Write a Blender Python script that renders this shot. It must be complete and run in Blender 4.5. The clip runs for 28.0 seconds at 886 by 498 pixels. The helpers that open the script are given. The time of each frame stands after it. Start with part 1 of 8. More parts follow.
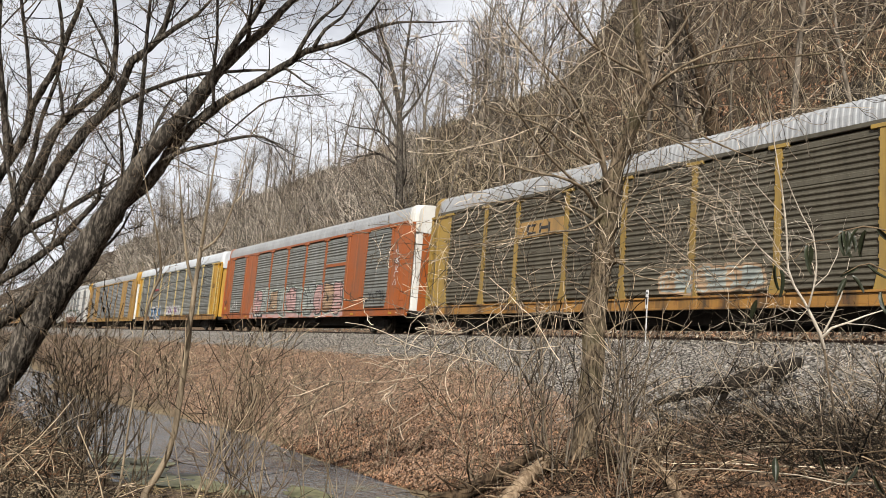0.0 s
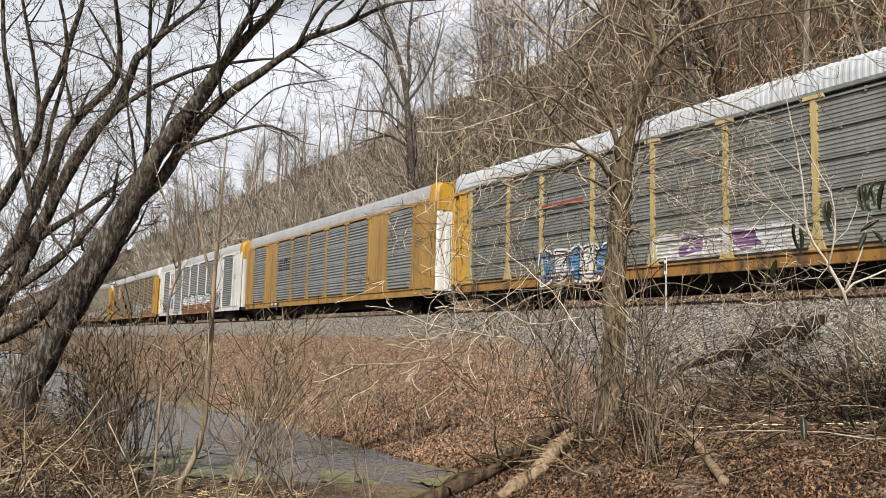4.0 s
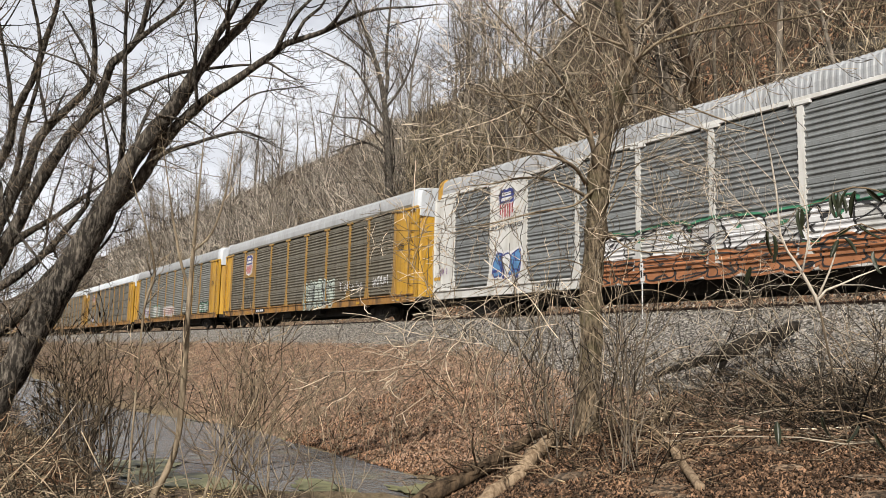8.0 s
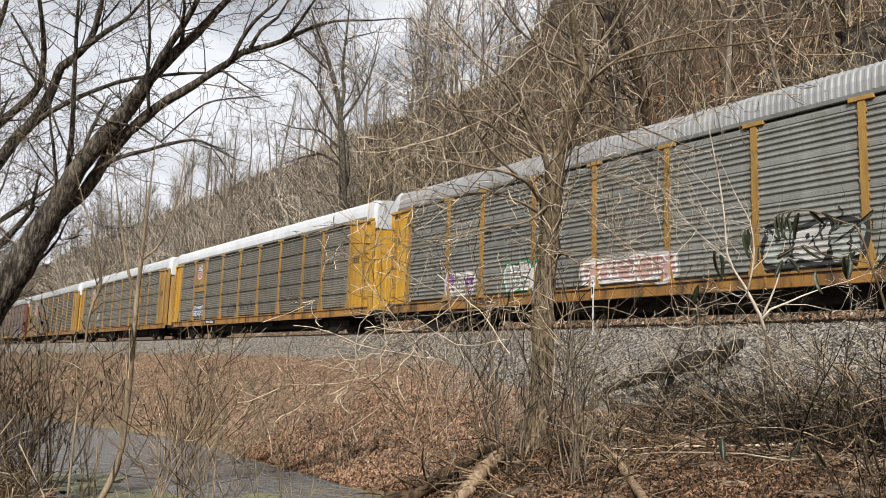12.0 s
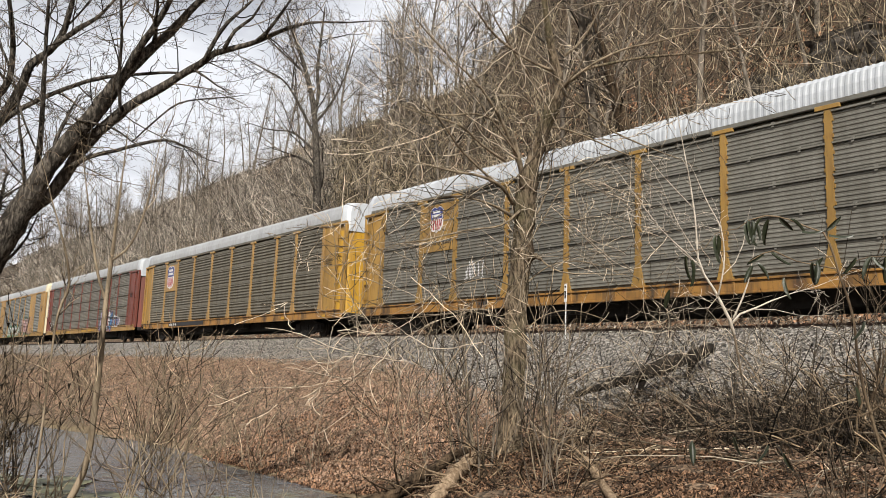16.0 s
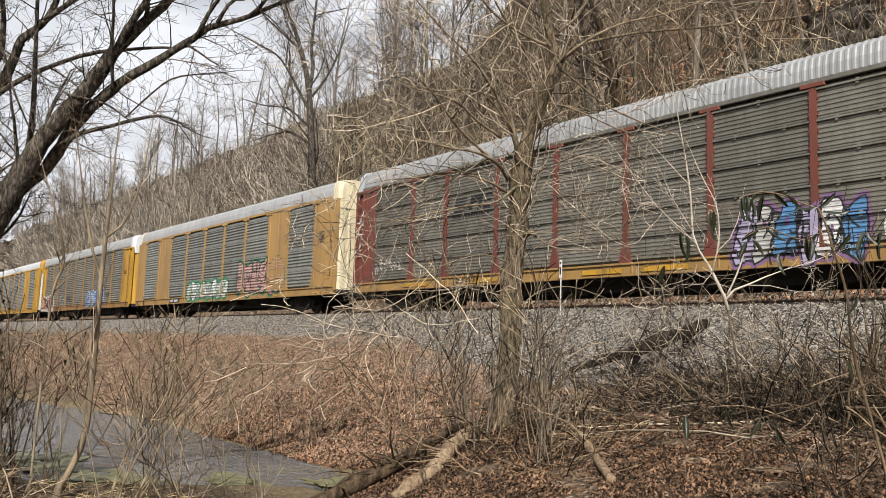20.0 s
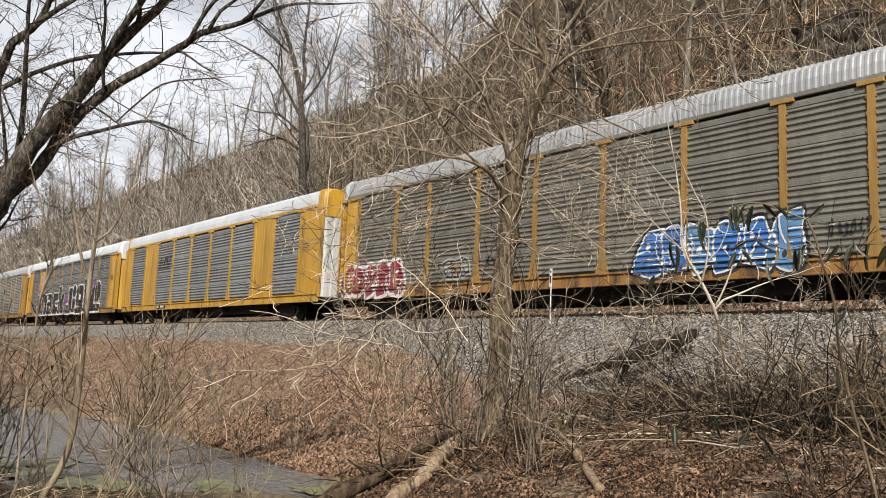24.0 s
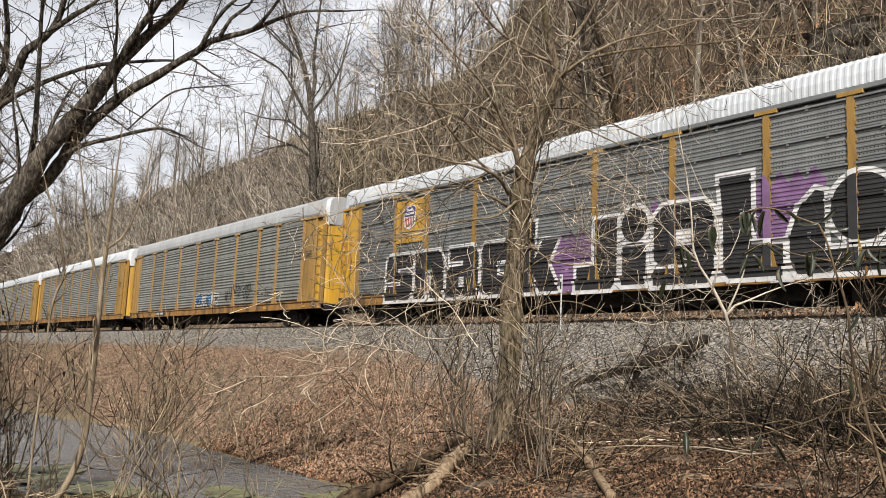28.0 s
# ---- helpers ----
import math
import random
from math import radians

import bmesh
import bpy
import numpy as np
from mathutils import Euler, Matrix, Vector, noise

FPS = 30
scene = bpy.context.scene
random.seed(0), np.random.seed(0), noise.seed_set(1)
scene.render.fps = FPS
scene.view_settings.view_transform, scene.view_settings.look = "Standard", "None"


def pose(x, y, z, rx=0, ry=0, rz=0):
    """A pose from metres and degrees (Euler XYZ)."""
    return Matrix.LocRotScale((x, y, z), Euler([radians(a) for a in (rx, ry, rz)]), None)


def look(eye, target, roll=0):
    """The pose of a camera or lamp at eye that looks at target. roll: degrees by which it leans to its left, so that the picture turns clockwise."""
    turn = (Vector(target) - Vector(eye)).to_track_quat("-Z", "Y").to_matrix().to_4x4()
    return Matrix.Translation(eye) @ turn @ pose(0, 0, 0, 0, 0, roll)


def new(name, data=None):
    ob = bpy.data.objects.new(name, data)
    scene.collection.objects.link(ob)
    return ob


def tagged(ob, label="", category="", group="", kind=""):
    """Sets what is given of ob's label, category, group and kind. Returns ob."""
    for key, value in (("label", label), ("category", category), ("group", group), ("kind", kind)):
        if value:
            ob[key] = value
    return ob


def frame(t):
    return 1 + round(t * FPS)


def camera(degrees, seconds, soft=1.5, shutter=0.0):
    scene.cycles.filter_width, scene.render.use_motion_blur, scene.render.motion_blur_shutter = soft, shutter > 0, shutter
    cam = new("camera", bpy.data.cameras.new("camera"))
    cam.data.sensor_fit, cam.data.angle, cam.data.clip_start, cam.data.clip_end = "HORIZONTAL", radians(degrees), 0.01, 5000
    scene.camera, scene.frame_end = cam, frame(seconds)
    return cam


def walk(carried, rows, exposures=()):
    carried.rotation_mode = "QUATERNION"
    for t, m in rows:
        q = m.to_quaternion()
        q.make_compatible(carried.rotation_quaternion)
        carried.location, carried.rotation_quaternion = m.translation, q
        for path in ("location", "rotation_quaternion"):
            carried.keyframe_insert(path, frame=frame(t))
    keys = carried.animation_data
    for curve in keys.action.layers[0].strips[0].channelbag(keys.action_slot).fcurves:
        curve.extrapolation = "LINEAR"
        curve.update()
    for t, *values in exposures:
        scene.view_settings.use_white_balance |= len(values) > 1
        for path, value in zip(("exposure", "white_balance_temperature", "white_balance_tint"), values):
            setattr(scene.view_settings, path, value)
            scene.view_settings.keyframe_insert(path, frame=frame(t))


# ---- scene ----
EYE = Vector((0.0, 0.0, -1.500))  # z = 0 is the top of the rails


def aim(yaw, pitch, lean):
    """The camera's pose: yaw from the track's direction, pitch above the horizon, lean to its left."""
    a, b = radians(yaw), radians(pitch)
    return look(EYE, EYE + Vector((-math.cos(a) * math.cos(b), math.sin(a) * math.cos(b), math.sin(b))), lean)


cam = camera(56.80, 28.0, soft=0.5)
walk(cam, [
    (0, aim(31.90, 8.32, 4.81)), (0.5, aim(30.96, 7.47, 3.37)), (1, aim(30.42, 6.99, 2.77)), (1.5, aim(30.46, 6.83, 2.48)),
    (2, aim(30.50, 6.78, 2.17)), (2.5, aim(30.56, 6.71, 2.17)), (3, aim(30.70, 6.64, 1.81)), (3.5, aim(30.78, 6.70, 1.62)),
    (5.5, aim(31.30, 7.05, 1.52)), (6, aim(31.51, 7.10, 1.50)), (6.5, aim(31.81, 7.16, 1.65)), (7, aim(31.88, 7.16, 1.63)),
    (7.5, aim(32.05, 7.20, 1.43)), (8, aim(32.43, 7.29, 1.41)), (8.5, aim(32.91, 7.48, 1.33)), (9, aim(33.47, 7.54, 1.38)),
    (9.5, aim(33.90, 7.70, 1.61)), (10, aim(34.24, 7.97, 1.78)), (10.5, aim(34.62, 8.24, 1.78)), (11, aim(34.92, 8.28, 1.93)),
    (11.5, aim(35.39, 8.37, 1.96)), (12, aim(35.68, 8.36, 1.99)), (12.5, aim(35.85, 8.41, 1.91)), (14.5, aim(36.92, 8.59, 2.04)),
    (15, aim(37.16, 8.66, 2.10)), (15.5, aim(37.39, 8.68, 2.15)), (16, aim(37.52, 8.65, 2.14)), (16.5, aim(37.61, 8.34, 2.09)),
    (17, aim(37.64, 7.95, 2.18)), (17.5, aim(37.71, 7.75, 2.06)), (18, aim(37.74, 7.40, 2.04)), (18.5, aim(37.80, 7.17, 2.04)),
    (19, aim(37.82, 6.99, 2.05)), (19.5, aim(37.85, 6.92, 2.10)), (20, aim(37.91, 7.01, 2.04)), (20.5, aim(38.05, 7.06, 1.99)),
    (21, aim(38.10, 7.08, 2.18)), (21.5, aim(38.20, 7.21, 2.38)), (23.5, aim(38.50, 7.50, 2.49)), (24, aim(38.56, 7.58, 2.43)),
    (24.5, aim(38.63, 7.66, 2.45)), (25, aim(38.63, 7.76, 2.40)), (25.5, aim(38.55, 7.85, 2.27)), (26, aim(38.16, 7.87, 2.13)),
    (26.5, aim(37.58, 7.93, 1.96)), (27, aim(37.25, 7.85, 2.13)), (27.5, aim(37.25, 7.87, 2.18)), (28, aim(37.84, 7.97, 2.41)),
])

# ---- light ----
SUN_TO = Vector((0.60, -0.52, 0.60)).normalized()
sky = bpy.data.worlds.new("sky")
scene.world = sky
sky.use_nodes = True
wn, wl = sky.node_tree.nodes, sky.node_tree.links
wn.clear()
w_out = wn.new("ShaderNodeOutputWorld")
w_bg = wn.new("ShaderNodeBackground")
w_sky = wn.new("ShaderNodeTexSky")
w_sky.sky_type, w_sky.sun_disc = "NISHITA", False
w_sky.sun_elevation = math.asin(SUN_TO.z)
w_sky.sun_rotation = math.atan2(SUN_TO.x, SUN_TO.y)
w_sky.dust_density = 4.0
w_sky.air_density = 0.7
w_tc = wn.new("ShaderNodeTexCoord")
w_map = wn.new("ShaderNodeMapping")
w_map.inputs["Scale"].default_value = (1.0, 1.0, 2.4)
w_noise = wn.new("ShaderNodeTexNoise")
w_noise.inputs["Scale"].default_value = 2.6
w_noise.inputs["Detail"].default_value = 6.0
w_ramp = wn.new("ShaderNodeValToRGB")
w_ramp.color_ramp.elements[0].position = 0.47
w_ramp.color_ramp.elements[1].position = 0.74
w_mix = wn.new("ShaderNodeMix")
w_mix.data_type = "RGBA"
w_mix.inputs["B"].default_value = (17.6, 18.0, 19.1, 1)   # bright thin cloud
wl.new(w_tc.outputs["Generated"], w_map.inputs["Vector"])
wl.new(w_map.outputs["Vector"], w_noise.inputs["Vector"])
wl.new(w_noise.outputs["Fac"], w_ramp.inputs["Fac"])
w_sep = wn.new("ShaderNodeSeparateXYZ")
wl.new(w_tc.outputs["Generated"], w_sep.inputs["Vector"])
w_haze = wn.new("ShaderNodeMapRange")     # thin white cloud and haze thicken towards the horizon
w_haze.inputs["From Min"].default_value, w_haze.inputs["From Max"].default_value = 0.52, 0.34
wl.new(w_sep.outputs["Z"], w_haze.inputs["Value"])
w_both = wn.new("ShaderNodeMath")
w_both.operation, w_both.use_clamp = "ADD", True
w_half = wn.new("ShaderNodeMath")
w_half.operation = "MULTIPLY"
w_half.inputs[1].default_value = 0.85
wl.new(w_ramp.outputs["Color"], w_both.inputs[0])
wl.new(w_haze.outputs[0], w_half.inputs[0])
wl.new(w_half.outputs[0], w_both.inputs[1])
wl.new(w_both.outputs[0], w_mix.inputs["Factor"])
wl.new(w_sky.outputs["Color"], w_mix.inputs["A"])
wl.new(w_mix.outputs["Result"], w_bg.inputs["Color"])
wl.new(w_bg.outputs["Background"], w_out.inputs["Surface"])
w_bg.inputs["Strength"].default_value = 0.042

sun = new("sun", bpy.data.lights.new("sun", "SUN"))
sun.data.energy, sun.data.angle, sun.data.color = 5.0, radians(0.8), (1.0, 0.95, 0.86)
sun.matrix_world = look(SUN_TO * 200, (0, 0, 0))
scene.view_settings.exposure = 0.33

# ---- materials ----
def shader(name):
    m = bpy.data.materials.new(name)
    m.use_nodes = True
    nt = m.node_tree
    return m, nt.nodes, nt.links, nt.nodes["Principled BSDF"]


def link_noise(n, l, coords, scale, detail=4.0, stretch=(1, 1, 1), rough=0.6):
    mp = n.new("ShaderNodeMapping")
    mp.inputs["Scale"].default_value = stretch
    t = n.new("ShaderNodeTexNoise")
    t.inputs["Scale"].default_value, t.inputs["Detail"].default_value, t.inputs["Roughness"].default_value = scale, detail, rough
    l.new(coords, mp.inputs["Vector"])
    l.new(mp.outputs["Vector"], t.inputs["Vector"])
    return t.outputs["Fac"]


def ramp(n, l, fac, stops):
    r = n.new("ShaderNodeValToRGB")
    e = r.color_ramp.elements
    e[0].position, e[0].color = stops[0][0], (*stops[0][1], 1)
    e[1].position, e[1].color = stops[-1][0], (*stops[-1][1], 1)
    for p, c in stops[1:-1]:
        k = e.new(p)
        k.color = (*c, 1)
    l.new(fac, r.inputs["Fac"])
    return r.outputs["Color"]


def mix(n, l, fac, a, b, mode="MIX"):
    m = n.new("ShaderNodeMix")
    m.data_type, m.blend_type = "RGBA", mode
    for value, socket in ((fac, "Factor"), (a, "A"), (b, "B")):
        if isinstance(value, (int, float)):
            m.inputs[socket].default_value = value
        elif isinstance(value, tuple):
            m.inputs[socket].default_value = (*value, 1)
        else:
            l.new(value, m.inputs[socket])
    return m.outputs["Result"]


def bump(n, l, bsdf, height, strength, distance=0.02):
    b = n.new("ShaderNodeBump")
    b.inputs["Strength"].default_value, b.inputs["Distance"].default_value = strength, distance
    l.new(height, b.inputs["Height"])
    l.new(b.outputs["Normal"], bsdf.inputs["Normal"])


def tone(n, l, colour, lo, hi, island=False):
    """Varies a colour's brightness from piece to piece."""
    if island:
        src = n.new("ShaderNodeNewGeometry").outputs["Random Per Island"]
    else:
        src = n.new("ShaderNodeObjectInfo").outputs["Random"]
    if island and hi - lo > 0.8:     # many dark pieces, few bright ones
        power = n.new("ShaderNodeMath")
        power.operation = "POWER"
        power.inputs[1].default_value = 2.0
        l.new(src, power.inputs[0])
        src = power.outputs[0]
        lo, hi = lo * 0.4, lo * 0.4 + 3.0 * ((lo + hi) / 2 - lo * 0.4)
    r = n.new("ShaderNodeMapRange")
    r.inputs["To Min"].default_value, r.inputs["To Max"].default_value = lo, hi
    l.new(src, r.inputs["Value"])
    h = n.new("ShaderNodeHueSaturation")
    l.new(r.outputs["Result"], h.inputs["Value"])
    l.new(colour, h.inputs["Color"])
    return h.outputs["Color"]


def bark(name, dark, light, scale=9.0, island=(0.8, 1.2), moss=None, edge=(0.40, 0.60)):
    m, n, l, b = shader(name)
    co = n.new("ShaderNodeTexCoord").outputs["Object"]
    f = link_noise(n, l, co, scale, 8, (1, 1, 0.22), 0.7)
    c = ramp(n, l, f, [(edge[0], dark), (edge[1], light)])
    g = link_noise(n, l, co, 1.7, 3)
    c = mix(n, l, 0.22, c, ramp(n, l, g, [(0.35, dark), (0.7, light)]))
    if moss:
        c = mix(n, l, ramp(n, l, link_noise(n, l, co, 2.3, 5), [(0.5, (0, 0, 0)), (0.68, (0.7, 0.7, 0.7))]), c, moss)
    c = tone(n, l, c, island[0], island[1], True)
    l.new(c, b.inputs["Base Color"])
    b.inputs["Roughness"].default_value, b.inputs["Specular IOR Level"].default_value = 0.9, 0.15
    bump(n, l, b, f, 1.0, 0.035)
    return m


def paint(name, base, dirt=(0.10, 0.075, 0.05), grime=0.45, rust=0.2, rough=0.5):
    """Weathered railway paint with vertical run-off stains and rust spots."""
    m, n, l, b = shader(name)
    co = n.new("ShaderNodeTexCoord").outputs["Object"]
    streak = link_noise(n, l, co, 1.0, 7, (2.4, 2.4, 0.30), 0.6)
    cloud = link_noise(n, l, co, 0.9, 5)
    spots = link_noise(n, l, co, 14.0, 6, (1, 1, 0.5), 0.7)
    c = mix(n, l, ramp(n, l, cloud, [(0.3, (0, 0, 0)), (0.75, (0.5, 0.5, 0.5))]), base, tuple(0.72 * v + 0.03 for v in base))
    c = mix(n, l, ramp(n, l, streak, [(0.46, (0, 0, 0)), (0.72, (grime, grime, grime))]), c, dirt)
    c = mix(n, l, ramp(n, l, spots, [(0.62, (0, 0, 0)), (0.74, (rust * 2, rust * 2, rust * 2))]), c, (0.12, 0.05, 0.025))
    patch = link_noise(n, l, co, 2.6, 8, (1, 1, 0.6), 0.75)
    c = mix(n, l, ramp(n, l, patch, [(0.56, (0, 0, 0)), (0.70, (rust * 1.6, rust * 1.6, rust * 1.6))]), c, (0.15, 0.062, 0.026))
    c = tone(n, l, c, 0.92, 1.08)
    l.new(c, b.inputs["Base Color"])
    b.inputs["Roughness"].default_value = rough
    bump(n, l, b, spots, 0.12, 0.004)
    return m


def metal_sheet(name, base, dirt, grime, rough=0.55, metal=0.25):
    """Galvanised sheet with road grime running down it."""
    m, n, l, b = shader(name)
    co = n.new("ShaderNodeTexCoord").outputs["Object"]
    streak = link_noise(n, l, co, 1.0, 7, (3.5, 3.5, 0.5), 0.7)
    cloud = link_noise(n, l, co, 0.7, 5)
    fine = link_noise(n, l, co, 22.0, 4, (0.5, 1, 2.0))
    c = mix(n, l, ramp(n, l, cloud, [(0.3, (0, 0, 0)), (0.7, (1, 1, 1))]), base, tuple(0.74 * v for v in base))
    c = mix(n, l, ramp(n, l, streak, [(0.32, (0, 0, 0)), (0.7, (grime, grime, grime))]), c, dirt)
    c = mix(n, l, ramp(n, l, fine, [(0.5, (0, 0, 0)), (0.75, (0.35, 0.35, 0.35))]), c, dirt)
    c = tone(n, l, c, 0.86, 1.12)
    l.new(c, b.inputs["Base Color"])
    b.inputs["Roughness"].default_value, b.inputs["Metallic"].default_value = rough, metal
    return m


def plain(name, colour, rough=0.8, scale=6.0, vary=0.25, island=None, metal=0.0):
    m, n, l, b = shader(name)
    co = n.new("ShaderNodeTexCoord").outputs["Object"]
    f = link_noise(n, l, co, scale, 6)
    c = ramp(n, l, f, [(0.3, tuple(v * (1 - vary) for v in colour)), (0.7, tuple(min(1, v * (1 + vary)) for v in colour))])
    if island:
        c = tone(n, l, c, island[0], island[1], True)
    l.new(c, b.inputs["Base Color"])
    b.inputs["Roughness"].default_value, b.inputs["Metallic"].default_value = rough, metal
    b.inputs["Specular IOR Level"].default_value = 0.2 if rough >= 0.75 else 0.5     # dry matt surfaces have little sheen
    bump(n, l, b, f, 0.3, 0.01)
    return m


BARK_GREY = bark("grey bark", (0.007, 0.006, 0.005), (0.235, 0.205, 0.172), 22, edge=(0.46, 0.66))
BARK_TAN = bark("grey-brown furrowed bark", (0.022, 0.016, 0.011), (0.31, 0.243, 0.168), 34, moss=(0.11, 0.10, 0.055))
BARK_PALE = bark("pale bark", (0.38, 0.33, 0.27), (0.66, 0.60, 0.52), 14)
# near-black: the fallen limb's bark, and the shade coloured into three brambles
BARK_DARK = bark("dark bark and brush shade", (0.006, 0.005, 0.004), (0.034, 0.027, 0.021), 9)
TWIG_TAN = bark("tan twigs", (0.12, 0.092, 0.062), (0.36, 0.29, 0.205), 8, (0.3, 1.5))
TWIG_PALE = bark("pale tan twigs", (0.20, 0.165, 0.125), (0.48, 0.41, 0.32), 8, (0.5, 1.35))
TWIG_GREY = bark("grey twigs", (0.075, 0.06, 0.048), (0.25, 0.21, 0.165), 8, (0.25, 1.45))
TWIG_BROWN = bark("brown twigs", (0.06, 0.042, 0.028), (0.24, 0.178, 0.115), 8, (0.12, 1.7))
WOOD_FAR = bark("woodland bark", (0.07, 0.058, 0.045), (0.25, 0.213, 0.172), 3, (0.25, 1.7))
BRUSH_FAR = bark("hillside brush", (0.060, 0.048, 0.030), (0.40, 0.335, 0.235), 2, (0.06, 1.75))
# paler, greyer brush colour that stands in for haze over the far hill
BRUSH_HAZE = bark("hillside brush with haze tone", (0.21, 0.185, 0.155), (0.45, 0.40, 0.34), 2, (0.25, 1.5))
RED_STEM = bark("reddish dead weed stems", (0.07, 0.036, 0.022), (0.26, 0.155, 0.09), 8, (0.15, 1.6))
TWIG_DARK = bark("dark twigs", (0.035, 0.027, 0.02), (0.15, 0.115, 0.08), 8, (0.3, 1.8))
OLD_LOG = bark("weathered brown log", (0.018, 0.013, 0.009), (0.12, 0.083, 0.052), 14)
DEAD_WOOD = bark("weathered dead wood", (0.12, 0.08, 0.05), (0.37, 0.28, 0.19), 14)

PANEL_DARK = metal_sheet("grimy brown-grey sheet", (0.205, 0.190, 0.150), (0.070, 0.059, 0.042), 0.75)
PANEL_BROWN = metal_sheet("dark brown-grey sheet", (0.145, 0.132, 0.100), (0.052, 0.044, 0.031), 0.75)
PANEL_MID = metal_sheet("dusty grey sheet", (0.235, 0.228, 0.20), (0.085, 0.078, 0.062), 0.6)
PANEL_GREY = metal_sheet("weathered grey sheet", (0.27, 0.285, 0.275), (0.10, 0.095, 0.075), 0.6)
PANEL_CLEAN = metal_sheet("clean galvanised sheet", (0.255, 0.272, 0.278), (0.10, 0.103, 0.10), 0.55)
ROOF_GREY = metal_sheet("galvanised roof sheet", (0.42, 0.44, 0.465), (0.20, 0.19, 0.175), 0.5, 0.5, 0.2)
ROOF_WHITE = metal_sheet("white roof sheet", (0.54, 0.575, 0.625), (0.32, 0.33, 0.33), 0.35, 0.5, 0.0)
GOLD = paint("weathered gold paint", (0.31, 0.18, 0.038), (0.085, 0.05, 0.024), 0.65, 0.4)
YELLOW = paint("bright yellow paint", (0.45, 0.25, 0.018), (0.10, 0.052, 0.018), 0.6, 0.4)
TAN_GOLD = paint("faded tan gold paint", (0.33, 0.195, 0.06), grime=0.5)
OCHRE = paint("olive ochre paint", (0.30, 0.195, 0.040), grime=0.55)
ORANGE = paint("orange paint", (0.30, 0.072, 0.007), grime=0.6, rust=0.35)
WHITE = paint("white paint", (0.58, 0.58, 0.565), (0.22, 0.19, 0.14), 0.45, 0.12)
OXIDE = paint("oxide red paint", (0.150, 0.036, 0.024), (0.05, 0.03, 0.02), 0.6)
PALE_YELLOW = paint("pale yellow paint", (0.46, 0.36, 0.15), grime=0.55)
CREAM = paint("cream paint", (0.60, 0.54, 0.38), grime=0.35)
DIRTY_GOLD = paint("grimy gold sill paint", (0.29, 0.145, 0.03), (0.055, 0.036, 0.022), 1.3, 0.75)
SILVER = paint("dull silver paint", (0.44, 0.44, 0.44), (0.20, 0.20, 0.17), 0.5, 0.25)
BLACK_STEEL = plain("grimy black steel", (0.018, 0.016, 0.014), 0.75, 8, 0.4)
WHEEL_STEEL = plain("wheel steel", (0.045, 0.038, 0.032), 0.55, 10, 0.4, metal=0.5)
OLD_BOLT = plain("rusty bolt head", (0.15, 0.085, 0.03), 0.7, 9, 0.4)
RAIL_STEEL = plain("rusty rail", (0.062, 0.036, 0.026), 0.7, 5, 0.35, metal=0.1)
TIE_WOOD = plain("tie timber", (0.075, 0.06, 0.048), 0.9, 6, 0.45, (0.7, 1.3))
INK = plain("black paint", (0.022, 0.022, 0.024), 0.6, 4, 0.2)
CHALK = plain("white spray paint", (0.56, 0.56, 0.57), 0.6, 3, 0.2)
BLUE_INK = plain("blue paint", (0.028, 0.04, 0.17), 0.5, 4, 0.15)
RED_INK = plain("red paint", (0.30, 0.035, 0.04), 0.5, 4, 0.15)
PALE_GREEN = plain("pale grey-green spray paint", (0.36, 0.41, 0.37), 0.6, 2, 0.3)
LILAC = plain("lilac spray paint", (0.33, 0.30, 0.44), 0.6, 2, 0.4)
DEEP_BLUE = plain("strong blue spray paint", (0.035, 0.13, 0.36), 0.6, 2, 0.35)
PURPLE = plain("purple spray paint", (0.17, 0.095, 0.20), 0.6, 2, 0.35)
PINK = plain("pink spray paint", (0.38, 0.245, 0.235), 0.6, 2, 0.25)
GREY_SPRAY = plain("grey spray paint", (0.25, 0.275, 0.26), 0.6, 2, 0.35)
TAN_SPRAY = plain("tan spray paint", (0.30, 0.21, 0.135), 0.6, 2, 0.35)
SKY_BLUE = plain("light blue spray paint", (0.08, 0.20, 0.38), 0.6, 2, 0.35)
GREEN = plain("green spray paint", (0.035, 0.16, 0.09), 0.6, 2, 0.3)
BROWN_SPRAY = plain("orange brown spray paint", (0.30, 0.125, 0.055), 0.6, 2, 0.3)
MAROON = plain("maroon spray paint", (0.20, 0.03, 0.045), 0.6, 2, 0.3)
LEAF_DARK = plain("leathery dark green leaf", (0.018, 0.023, 0.011), 0.4, 30, 0.4, (0.6, 1.4))
LEAF_LITTER = plain("fallen leaf", (0.375, 0.252, 0.178), 0.9, 2, 0.4, (0.30, 1.10))
LEAF_BROWN = plain("dark brown leaf", (0.125, 0.075, 0.046), 0.9, 2, 0.4, (0.15, 1.6))
LEAF_RUSSET = plain("russet fallen leaf", (0.17, 0.096, 0.057), 0.9, 2, 0.4, (0.15, 1.6))
LEAF_WITHERED = plain("withered leaf", (0.055, 0.040, 0.024), 0.9, 3, 0.4, (0.5, 1.5))
STONE = plain("ballast stone", (0.145, 0.132, 0.115), 0.9, 6, 0.25, (0.10, 2.1))
STRAW = plain("dead grass", (0.36, 0.28, 0.16), 0.9, 4, 0.3, (0.5, 1.4))
ROCK = plain("ledge rock", (0.075, 0.066, 0.057), 0.9, 2, 0.5)


